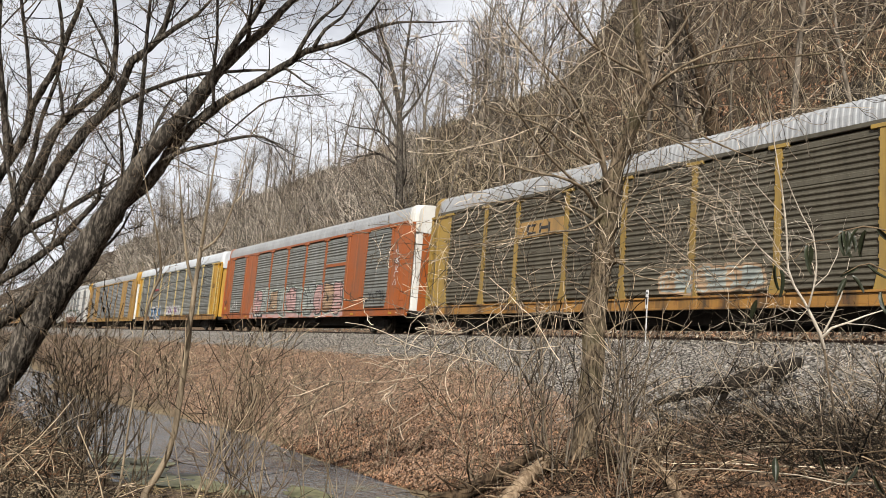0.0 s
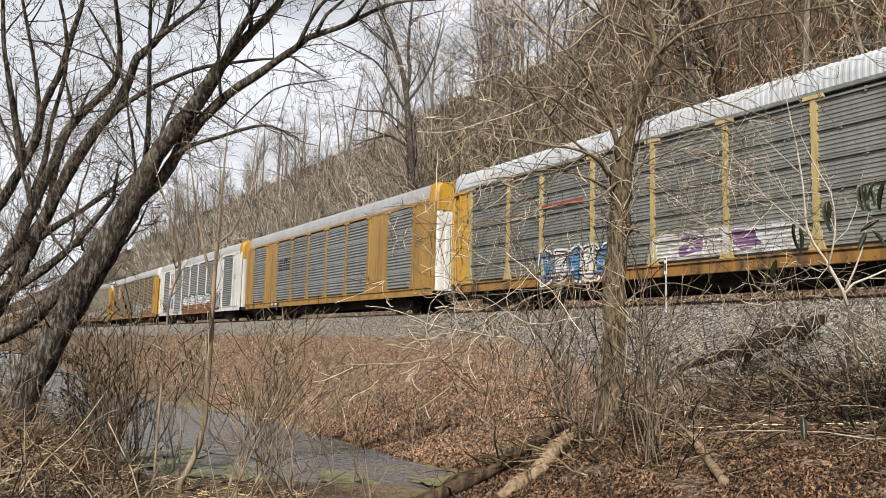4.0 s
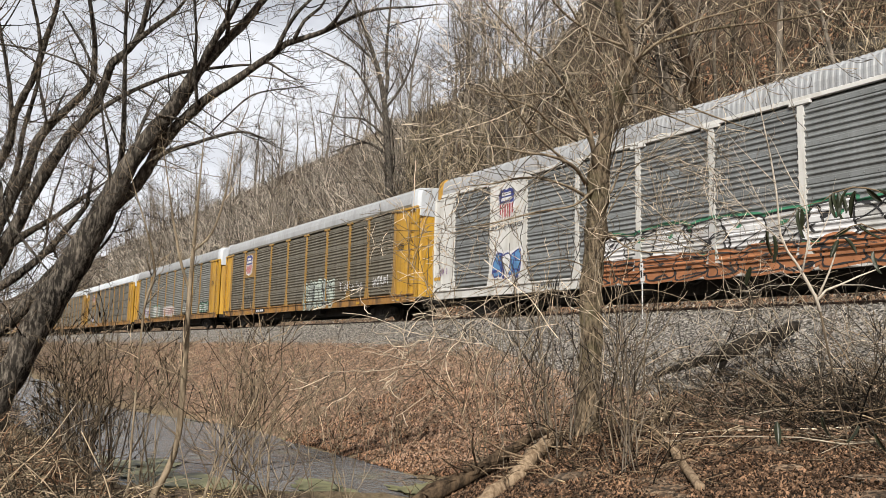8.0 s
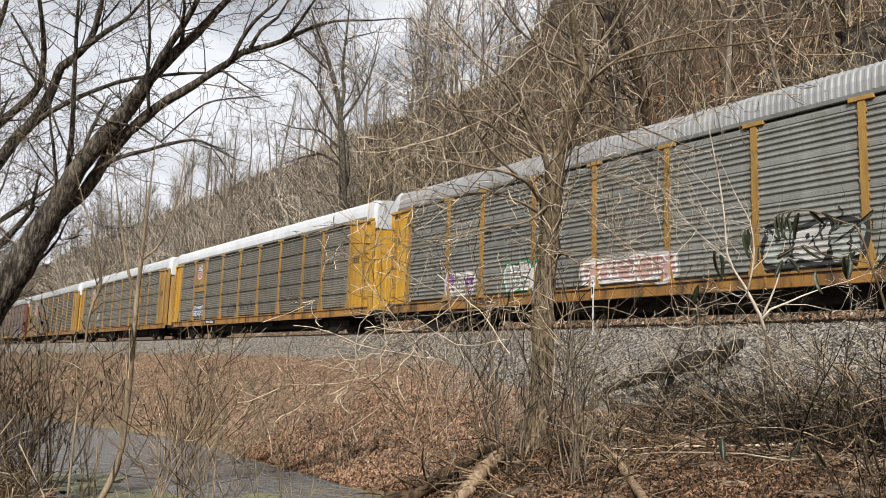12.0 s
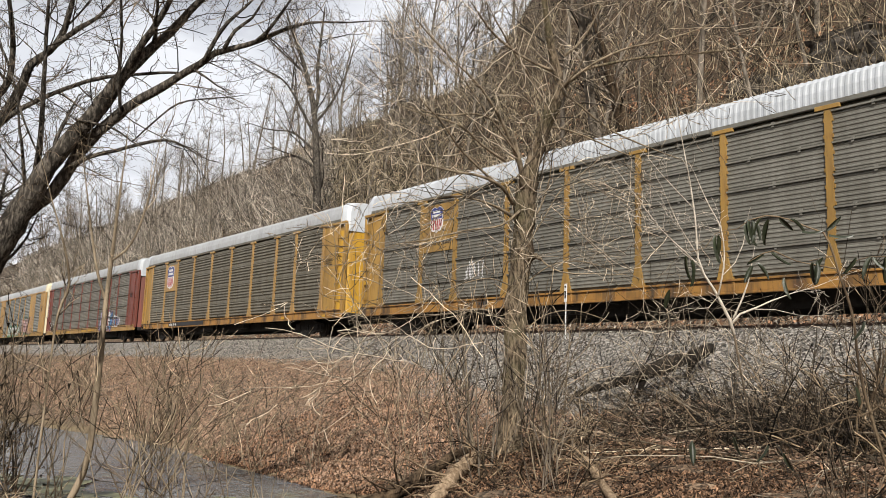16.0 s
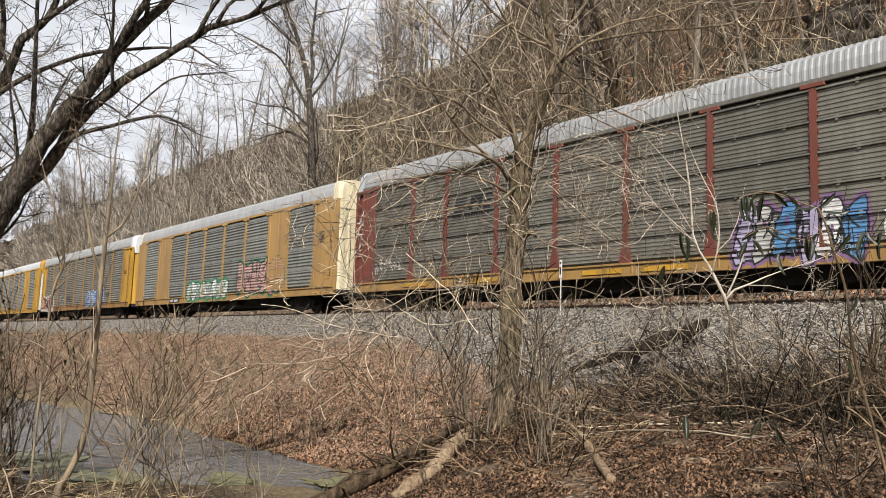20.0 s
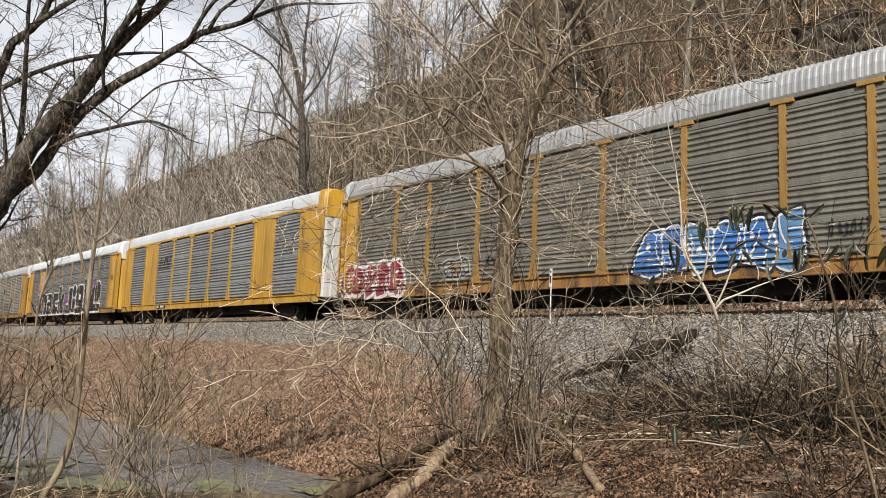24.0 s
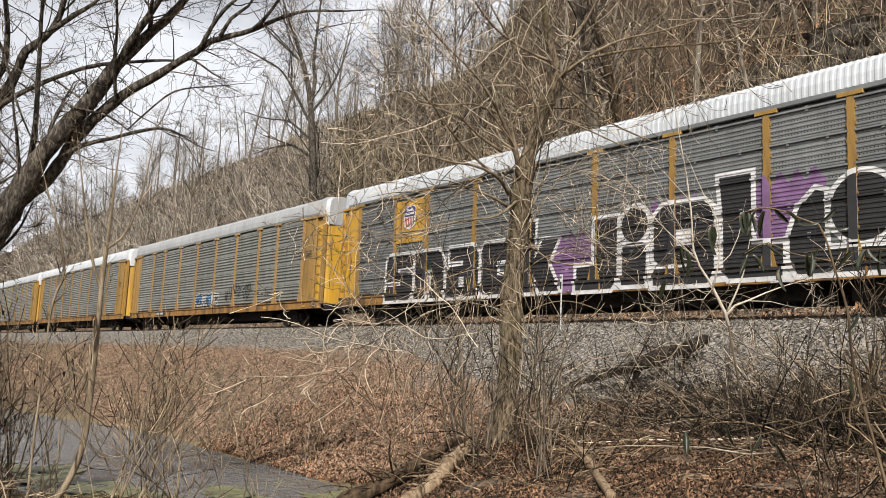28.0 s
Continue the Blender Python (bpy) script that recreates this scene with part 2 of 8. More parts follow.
def ground_material():
    m, n, l, b = shader("leaf litter, ballast and mud")
    g = n.new("ShaderNodeNewGeometry")
    pos = g.outputs["Position"]
    sep = n.new("ShaderNodeSeparateXYZ")
    l.new(pos, sep.inputs["Vector"])
    vor = n.new("ShaderNodeTexVoronoi")
    vor.inputs["Scale"].default_value = 22.0
    l.new(pos, vor.inputs["Vector"])
    big = link_noise(n, l, pos, 0.35, 5)
    mid = link_noise(n, l, pos, 2.2, 6)
    leaf = ramp(n, l, vor.outputs["Color"], [(0.15, (0.025, 0.018, 0.012)), (0.5, (0.130, 0.086, 0.056)), (0.75, (0.26, 0.178, 0.115)), (0.97, (0.40, 0.31, 0.22))])
    leaf = mix(n, l, ramp(n, l, big, [(0.42, (0, 0, 0)), (0.62, (0.5, 0.5, 0.5))]), leaf, (0.075, 0.063, 0.05))
    hill_shade = n.new("ShaderNodeMapRange")      # the trees' shade on the hill, put into the litter's colour
    hill_shade.inputs["From Min"].default_value, hill_shade.inputs["From Max"].default_value = 27.0, 30.0
    hill_shade.inputs["To Max"].default_value = 0.6
    l.new(sep.outputs["Y"], hill_shade.inputs["Value"])
    leaf = mix(n, l, hill_shade.outputs[0], leaf, (0.030, 0.021, 0.014))
    vs = n.new("ShaderNodeTexVoronoi")
    vs.inputs["Scale"].default_value = 17.0
    l.new(pos, vs.inputs["Vector"])
    stone = ramp(n, l, vs.outputs["Color"], [(0.1, (0.018, 0.017, 0.016)), (0.5, (0.13, 0.12, 0.108)), (0.9, (0.40, 0.375, 0.345))])
    # ballast lies on the track bed and spills unevenly down the bank
    add = n.new("ShaderNodeMath")
    add.operation = "MULTIPLY_ADD"
    l.new(big, add.inputs[0])
    add.inputs[1].default_value = 5.2
    spill = n.new("ShaderNodeMapRange")      # more stone has slid down the dry end of the bank
    spill.inputs["From Min"].default_value, spill.inputs["From Max"].default_value = -25.0, -9.0
    spill.inputs["To Max"].default_value = 4.6
    l.new(sep.outputs["X"], spill.inputs["Value"])
    shift = n.new("ShaderNodeMath")
    shift.operation = "ADD"
    l.new(sep.outputs["Y"], shift.inputs[0])
    l.new(spill.outputs[0], shift.inputs[1])
    l.new(shift.outputs[0], add.inputs[2])
    add2 = n.new("ShaderNodeMath")
    add2.operation = "MULTIPLY_ADD"
    l.new(mid, add2.inputs[0])
    add2.inputs[1].default_value = 1.2
    l.new(add.outputs[0], add2.inputs[2])
    rng = n.new("ShaderNodeMapRange")
    rng.inputs["From Min"].default_value, rng.inputs["From Max"].default_value = 19.0, 20.0
    l.new(add2.outputs[0], rng.inputs["Value"])
    far = n.new("ShaderNodeMapRange")
    far.inputs["From Min"].default_value, far.inputs["From Max"].default_value = 24.6, 23.6
    l.new(sep.outputs["Y"], far.inputs["Value"])
    both = n.new("ShaderNodeMath")
    both.operation = "MULTIPLY"
    l.new(rng.outputs[0], both.inputs[0])
    l.new(far.outputs[0], both.inputs[1])
    c = mix(n, l, both.outputs[0], leaf, stone)
    # wet mud and algae near the water level
    mud = n.new("ShaderNodeMapRange")
    mud.inputs["From Min"].default_value, mud.inputs["From Max"].default_value = -3.74, -3.94
    l.new(sep.outputs["Z"], mud.inputs["Value"])
    mudc = ramp(n, l, mid, [(0.3, (0.10, 0.072, 0.045)), (0.55, (0.20, 0.155, 0.095)), (0.75, (0.16, 0.15, 0.07))])
    c = mix(n, l, mud.outputs[0], c, mudc)
    l.new(c, b.inputs["Base Color"])
    b.inputs["Roughness"].default_value, b.inputs["Specular IOR Level"].default_value = 0.92, 0.2
    bump(n, l, b, vor.outputs["Distance"], 0.6, 0.05)
    return m


def water_material():
    m, n, l, b = shader("still creek water")
    pos = n.new("ShaderNodeNewGeometry").outputs["Position"]
    f = link_noise(n, l, pos, 0.55, 6)
    # blue-grey stops are lifted to stand in for reflected sky
    c = ramp(n, l, f, [(0.40, (0.12, 0.128, 0.14)), (0.60, (0.145, 0.15, 0.15)), (0.74, (0.20, 0.205, 0.115))])
    l.new(c, b.inputs["Base Color"])
    b.inputs["Roughness"].default_value = 0.16
    bump(n, l, b, link_noise(n, l, pos, 2.4, 4, (1.0, 1.6, 1.0)), 1.0, 0.10)
    return m


ALGAE = plain("algae film", (0.165, 0.165, 0.085), 0.5, 5, 0.5)
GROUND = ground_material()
WATER = water_material()


# ---- mesh tools ----
def mesh_from(name, verts, faces, material, smooth=False):
    me = bpy.data.meshes.new(name)
    me.from_pydata(verts, [], faces)
    me.materials.append(material)
    if smooth:
        me.polygons.foreach_set("use_smooth", [True] * len(me.polygons))
    me.update()
    return me


def attach(name, me, parent, label="", m=None, kind=""):
    ob = tagged(new(name, me), kind=kind)
    ob.parent = parent
    if m is not None:
        ob.matrix_basis = m
    return tagged(ob, label)


def part(name, bm, material, parent, label="", m=None):
    me = bpy.data.meshes.new(name)
    bm.to_mesh(me)
    bm.free()
    me.materials.append(material)
    return attach(name, me, parent, label, m)


def add_box(bm, x0, x1, y0, y1, z0, z1, bevel=0.0):
    r = bmesh.ops.create_cube(bm, size=1.0, matrix=Matrix.LocRotScale(((x0 + x1) / 2, (y0 + y1) / 2, (z0 + z1) / 2), None, (x1 - x0, y1 - y0, z1 - z0)))
    if bevel:
        edges = list({e for v in r["verts"] for e in v.link_edges})
        bmesh.ops.bevel(bm, geom=edges, offset=bevel, segments=1, affect="EDGES")


def box_mesh(name, material, *boxes, bevel=0.0):
    bm = bmesh.new()
    for b in boxes:
        add_box(bm, *b, bevel=bevel)
    me = bpy.data.meshes.new(name)
    bm.to_mesh(me)
    bm.free()
    me.materials.append(material)
    return me


def unit(v):
    return v / np.maximum(np.linalg.norm(v, axis=-1, keepdims=True), 1e-9)


def tube_arrays(paths, radii, sides):
    """Vertices and quads of many tubes at once: paths N x P x 3, radii N x P."""
    n, p, _ = paths.shape
    tan = np.empty_like(paths)
    tan[:, 1:-1] = paths[:, 2:] - paths[:, :-2]
    tan[:, 0], tan[:, -1] = paths[:, 1] - paths[:, 0], paths[:, -1] - paths[:, -2]
    tan = unit(tan)
    ref = np.where(np.abs(tan[:, :1, 2:3]) > 0.9, np.array([1.0, 0, 0]), np.array([0, 0, 1.0]))
    a = unit(np.cross(tan, ref))
    b = np.cross(tan, a)
    ang = np.arange(sides) * 2 * np.pi / sides
    ring = a[:, :, None] * np.cos(ang)[:, None] + b[:, :, None] * np.sin(ang)[:, None]
    v = paths[:, :, None] + ring * radii[:, :, None, None]
    i = np.arange(n)[:, None, None] * p * sides + np.arange(p - 1)[None, :, None] * sides
    s = np.arange(sides)[None, None]
    s2 = (s + 1) % sides
    q = np.stack([i + s, i + s2, i + sides + s2, i + sides + s], -1)
    return v.reshape(-1, 3), q.reshape(-1, 4)


def quad_mesh(name, chunks, material, smooth=True):
    vs, qs, base = [], [], 0
    for v, q in chunks:
        vs.append(v)
        qs.append(q + base)
        base += len(v)
    v, q = np.concatenate(vs), np.concatenate(qs)
    k = q.shape[1]
    me = bpy.data.meshes.new(name)
    me.vertices.add(len(v))
    me.vertices.foreach_set("co", v.astype(np.float32).ravel())
    me.loops.add(q.size)
    me.loops.foreach_set("vertex_index", q.astype(np.int32).ravel())
    me.polygons.add(len(q))
    me.polygons.foreach_set("loop_start", np.arange(0, q.size, k, dtype=np.int32))
    me.polygons.foreach_set("use_smooth", np.full(len(q), smooth))
    me.materials.append(material)
    me.update(calc_edges=True)
    me.validate()
    return me


def trail(rng, start, way, length, points, wiggle, lift):
    """Wandering lines from their starts: N x points x 3."""
    pos, d = start.copy(), unit(way)
    out = [pos.copy()]
    for _ in range(points - 1):
        d = unit(d + rng.normal(0, wiggle, d.shape) + np.array([0, 0, lift]))
        pos = pos + d * (length / (points - 1))[:, None]
        out.append(pos.copy())
    return np.stack(out, 1)


def sprout(rng, paths, radii, count, lo, hi, length, spread, points=4, wiggle=0.15, lift=0.03, thin=0.55, tip=0.35, cap=9.0):
    """Side branches along the given lines; longer lines get more of them."""
    n, p, _ = paths.shape
    size = np.linalg.norm(np.diff(paths, axis=1), axis=2).sum(1)
    i = rng.choice(n, count, p=size / size.sum())
    t = rng.uniform(lo, hi, count)
    f = t * (p - 1)
    k = np.minimum(f.astype(int), p - 2)
    w = (f - k)[:, None]
    start = paths[i, k] * (1 - w) + paths[i, k + 1] * w
    r = radii[i, k] * (1 - w[:, 0]) + radii[i, k + 1] * w[:, 0]
    along = unit(paths[i, k + 1] - paths[i, k])
    side = unit(np.cross(along, rng.normal(0, 1, (count, 3))))
    ang = np.radians(rng.normal(spread, spread * 0.25, count))[:, None]
    way = along * np.cos(ang) + side * np.sin(ang)
    ln = length * rng.uniform(0.45, 1.15, count) * (1.1 - 0.6 * t)
    pts = trail(rng, start, way, ln, points, wiggle, lift)
    r0 = np.minimum(r * thin * rng.uniform(0.7, 1.1, count), cap)
    rad = r0[:, None] * np.linspace(1, tip, points)[None]
    return pts, rad


def smooth_line(points, step):
    """A rounded line with radii through a few waypoints."""
    p = np.array(points, float)
    q = np.vstack([2 * p[0] - p[1], p, 2 * p[-1] - p[-2]])
    out = []
    for i in range(1, len(q) - 2):
        a, b, c, d = q[i - 1], q[i], q[i + 1], q[i + 2]
        m = max(1, int(np.linalg.norm((c - b)[:3]) / step))
        for t in np.arange(m) / m:
            out.append(0.5 * (2 * b + (c - a) * t + (2 * a - 5 * b + 4 * c - d) * t * t + (3 * b - a - 3 * c + d) * t ** 3))
    out.append(p[-1])
    out = np.array(out)
    return out[:, :3], np.maximum(out[:, 3], 0.0015)


def bough_mesh(name, points, material, rng, sides=9, rough=0.055, step=0.12):
    """One limb: a tapering, knobbly tube."""
    line, rad = smooth_line(points, step)
    line = line + rng.normal(0, 0.03, line.shape) * rad[:, None]
    line, rad = np.vstack([line[:1], line, line[-1:]]), np.concatenate([[0.001], rad, [0.001]])
    line[0] -= (line[2] - line[1]) * 0.05
    line[-1] += (line[-2] - line[-3]) * 0.05
    v, q = tube_arrays(line[None], (rad * (1 + rng.normal(0, rough * 0.5, len(rad))))[None], sides)
    v = v.reshape(len(line), sides, 3)
    v = line[:, None] + (v - line[:, None]) * (1 + rng.normal(0, rough, (len(line), sides, 1)))
    return quad_mesh(name, [(v.reshape(-1, 3), q)], material)


def resample(points, count):
    line, rad = smooth_line(points, 0.05)
    i = np.linspace(0, len(line) - 1, count)
    return np.stack([np.interp(i, np.arange(len(line)), line[:, k]) for k in range(3)], 1), np.interp(i, np.arange(len(line)), rad)


# ---- the ground ----
def ease(a, b, x):
    t = np.clip((x - a) / (b - a), 0, 1)
    return t * t * (3 - 2 * t)


def wave(x, y, s, k):
    return (np.sin(x * s + k) * np.cos(y * s * 1.3 + 2 * k) + np.sin(x * s * 2.3 + y * s * 1.7 + 3 * k) * 0.5)


CREEK_X = [-400, -95, -66, -57, -45, -34, -27, -16, -14.8, -14.0, -12.9, -8]
CREEK_FAR = [9, 9, 7.2, 8.0, 5.3, 7.0, 8.8, 8.7, 8.6, 8.5, 8.2, 8.2]
CREEK_NEAR = [5, 5, 3.6, 3.6, 0.4, 2.3, 3.4, 3.7, 4.5, 5.9, 7.6, 8.0]
WATER_Z = -4.0


def height(x, y):
    """The height of the ground: near bank, creek, far bank, track bed, hill and an added rise behind the camera."""
    x, y = np.asarray(x, float), np.asarray(y, float)
    yf, yn = np.interp(x, CREEK_X, CREEK_FAR), np.interp(x, CREEK_X, CREEK_NEAR)
    wet = ease(-8.2, -12.6, x)
    foot = -2.5 - 1.58 * wet
    u = np.clip((16.7 - y) / (16.7 - yf), 0, 1)
    bank = -1.0 + (foot + 1.0) * u + 0.07 * wave(x, y, 0.9, 1.0) * u * (1 - 0.5 * u)
    fall = ease(-3.0, -12.0, x) * ease(0.6, 2.6, y)
    near_dry = -3.1 - 0.72 * fall + (foot + 3.1 + 0.72 * fall) * ease(0.45, 1.0, y / yf) + 0.04 * wave(x, y, 0.8, 2.0)
    near_wet = np.where(y > yn, -4.06 - 0.35 * np.sin(np.pi * np.clip((y - yn) / np.maximum(yf - yn, 0.1), 0, 1)),
                        -4.03 + 0.12 * ease(0, 1.0, yn - y) + 0.18 * ease(0.8, 3.6, yn - y) + 0.75 * ease(2.3, 0.9, y)) + 0.02 * wave(x, y, 1.9, 0.4)
    low = np.where(y < yf, near_dry * (1 - wet) + near_wet * wet, bank)
    bed = np.interp(y, [16.7, 18.05, 18.3, 21.3, 22.5, 23.9], [-1.0, -0.22, -0.13, -0.13, -0.30, -0.05])
    z = np.where(y < 16.7, low, bed)
    crest = 61.0
    rise = np.interp(y, [23.9, 25.8, crest - 4, crest, crest + 30, 1500], [0, 0.6, 31.6, 34.0, 38.0, 58.0])
    lift = 1 + 0.75 * ease(-72, -38, x) * ease(38, 62, y)
    z = z + rise * lift + ease(26, 32, y) * (0.5 * wave(x, y, 0.22, 1.4) + 0.25 * wave(x, y, 0.6, 0.3))
    z = z + 24.0 * ease(-13, -48, y)     # added unseen rise behind the camera that blocks low sky light
    return z


def build_ground():
    xs = np.concatenate([[-3000, -1500, -900, -600], np.arange(-450, -60, 4.0), np.arange(-60, -32, 0.8), np.arange(-32, 8, 0.25), np.arange(8, 80, 3.0), [100, 200, 500, 1500, 3000]])
    ys = np.concatenate([[-3000, -1000, -300, -100, -60, -50, -44, -38, -32, -26, -21], np.arange(-16, -2, 1.0), np.arange(-2, 17.6, 0.25), np.arange(17.6, 28.4, 0.3), np.arange(28.5, 70, 1.3), [75, 85, 100, 140, 220, 500, 1500, 3000]])
    gx, gy = np.meshgrid(xs, ys, indexing="ij")
    gz = height(gx, gy)
    rng = np.random.default_rng(5)
    gz = gz + rng.normal(0, 0.018, gz.shape) * ((gx > -60) & (gx < 10))
    v = np.stack([gx, gy, gz], -1).reshape(-1, 3)
    i, j = np.meshgrid(np.arange(len(xs) - 1), np.arange(len(ys) - 1), indexing="ij")
    a = i * len(ys) + j
    q = np.stack([a, a + len(ys), a + len(ys) + 1, a + 1], -1).reshape(-1, 4)
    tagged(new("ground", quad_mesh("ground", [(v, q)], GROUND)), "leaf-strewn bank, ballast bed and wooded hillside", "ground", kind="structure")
    # the creek's surface
    wx = np.concatenate([np.arange(-140, -40, 4.0), np.arange(-40, -11.4, 0.5)])
    vs, qs = [], []
    for k, x in enumerate(wx):
        lo, hi = np.interp(x, CREEK_X, CREEK_NEAR) - 0.5, np.interp(x, CREEK_X, CREEK_FAR) + 0.5
        vs += [(x, lo, WATER_Z), (x, hi, WATER_Z)]
        if k:
            qs.append((2 * k - 2, 2 * k, 2 * k + 1, 2 * k - 1))
    tagged(new("water", mesh_from("water", vs, qs, WATER)), "dark still creek water with a green algae edge", "water", kind="structure")
    # mats of algae along the near edge
    rng = random.Random(6)
    for i in range(46):
        cx = rng.uniform(-19.5, -13.0)
        cy = float(np.interp(cx, CREEK_X, CREEK_NEAR)) + 0.1 + 1.3 * rng.random() ** 2
        rx, ry = rng.uniform(0.25, 0.9), rng.uniform(0.15, 0.4)
        ring = [(cx + rx * math.cos(a) * rng.uniform(0.7, 1.1), cy + ry * math.sin(a) * rng.uniform(0.6, 1.2)) for a in np.linspace(0, 2 * math.pi, 24)[:-1]]
        me = mesh_from("algae_mat", [(x, y, WATER_Z + 0.006 + 0.0012 * i) for x, y in ring], [tuple(range(len(ring)))], ALGAE)
        tagged(new("algae_mat", me), "yellow-green mat of algae floating by the shore", "algae", "algae on the creek")


build_ground()


# ---- the track ----
TRACK_Y = 19.775


def build_track():
    prof = [(-0.07, -0.17), (0.07, -0.17), (0.07, -0.155), (0.012, -0.13), (0.012, -0.045), (0.036, -0.03), (0.036, 0.0), (-0.036, 0.0), (-0.036, -0.03), (-0.012, -0.045), (-0.012, -0.13), (-0.07, -0.155)]
    v = [(x, y, z) for x in (-900.0, 160.0) for y, z in prof]
    k = len(prof)
    f = [(i, (i + 1) % k, k + (i + 1) % k, k + i) for i in range(k)]
    rail = mesh_from("rail", v, f, RAIL_STEEL)
    for side in (-0.7535, 0.7535):
        ob = tagged(new("rail", rail), "rusty steel rail of the single track on timber ties", "rail", "rails of the track", "structure")
        ob.location = (0, TRACK_Y + side, 0)
    tie = box_mesh("tie", TIE_WOOD, (-0.11, 0.11, -1.3, 1.3, -0.33, -0.172), bevel=0.012)
    for i in range(150):
        ob = tagged(new("tie", tie), "weathered dark timber railway tie", "tie", "ties under the rails", "structure")
        ob.location = (8 - i * 0.52, TRACK_Y, 0)
    # the white marker post beside the track
    post = tagged(new("marker_post"), "thin white trackside marker post with dark marks", "post")
    post.location = (-17.1, 17.83, height(-17.1, 17.83))
    h = 1.30 - post.location.z
    attach("shaft", box_mesh("shaft", CHALK, (-0.018, 0.018, -0.012, 0.012, -0.25, h - 0.32), bevel=0.004), post)
    attach("plate", box_mesh("plate", CHALK, (-0.05, 0.05, -0.026, -0.005, h - 0.55, h), bevel=0.004), post, "white plate")
    attach("mark", box_mesh("mark", INK, (-0.03, 0.03, -0.031, -0.027, h - 0.12, h - 0.06), (-0.03, 0.03, -0.031, -0.027, h - 0.44, h - 0.22)), post, "black marks")


build_track()

# ---- the freight cars ----
HALF, WIDE = 13.40, 1.52
SHIFT = 0.25     # the front end reaches a little further from the posts than the rear end
POSTS = (-11.7, -9.02, -6.94, -4.16, -1.39, 1.39, 4.16, 6.94, 9.02, 11.7)
SIDE_LOW, SIDE_HIGH = 1.13, 5.02
CACHE = {}


def cached(key, make):
    if key not in CACHE:
        CACHE[key] = make()
    return CACHE[key]


def sheet_profile(style):
    """Heights and depths of a corrugated side sheet from bottom to top."""
    pts, z = [], SIDE_LOW
    groups = 5 if style == "tight" else 4
    tall = (SIDE_HIGH - 0.07 - SIDE_LOW) / groups
    for g in range(groups):
        top = z + tall
        if style == "tight":     # slats of shallow ribs, each lapping over the one below with an open slit
            n, run = 6, tall - 0.09
            p = run / n
            for i in range(n):
                a = z + i * p
                pts += [(a, 0.0), (a + 0.40 * p, -0.004), (a + 0.58 * p, -0.20 * p), (a + 0.86 * p, -0.20 * p)]
            pts += [(z + run, 0.0), (top - 0.080, -0.07), (top - 0.036, -0.07), (top - 0.034, 0.015), (top - 0.002, 0.012)]
        else:                    # rounded corrugations with a narrow plain strip at each lap
            n, run = 5, tall * 0.82
            p = run / n
            for i in range(n):
                a = z + i * p
                pts += [(a, 0.0), (a + 0.22 * p, 0.0), (a + 0.38 * p, -0.08 * p), (a + 0.54 * p, -0.26 * p), (a + 0.70 * p, -0.26 * p), (a + 0.86 * p, -0.08 * p)]
            pts += [(z + run, 0.0), (z + run + 0.02, -0.02), (top - 0.03, -0.02), (top - 0.012, 0.0)]
        z = top
    pts = [(SIDE_LOW, 0.07), (SIDE_LOW + 0.075, 0.07)] + [(max(a, SIDE_LOW + 0.077), d) for a, d in pts]     # an open gap above the sill
    pts += [(SIDE_HIGH - 0.062, 0.0), (SIDE_HIGH - 0.06, 0.075), (SIDE_HIGH, 0.075)]     # an open slit under the top rail
    return pts


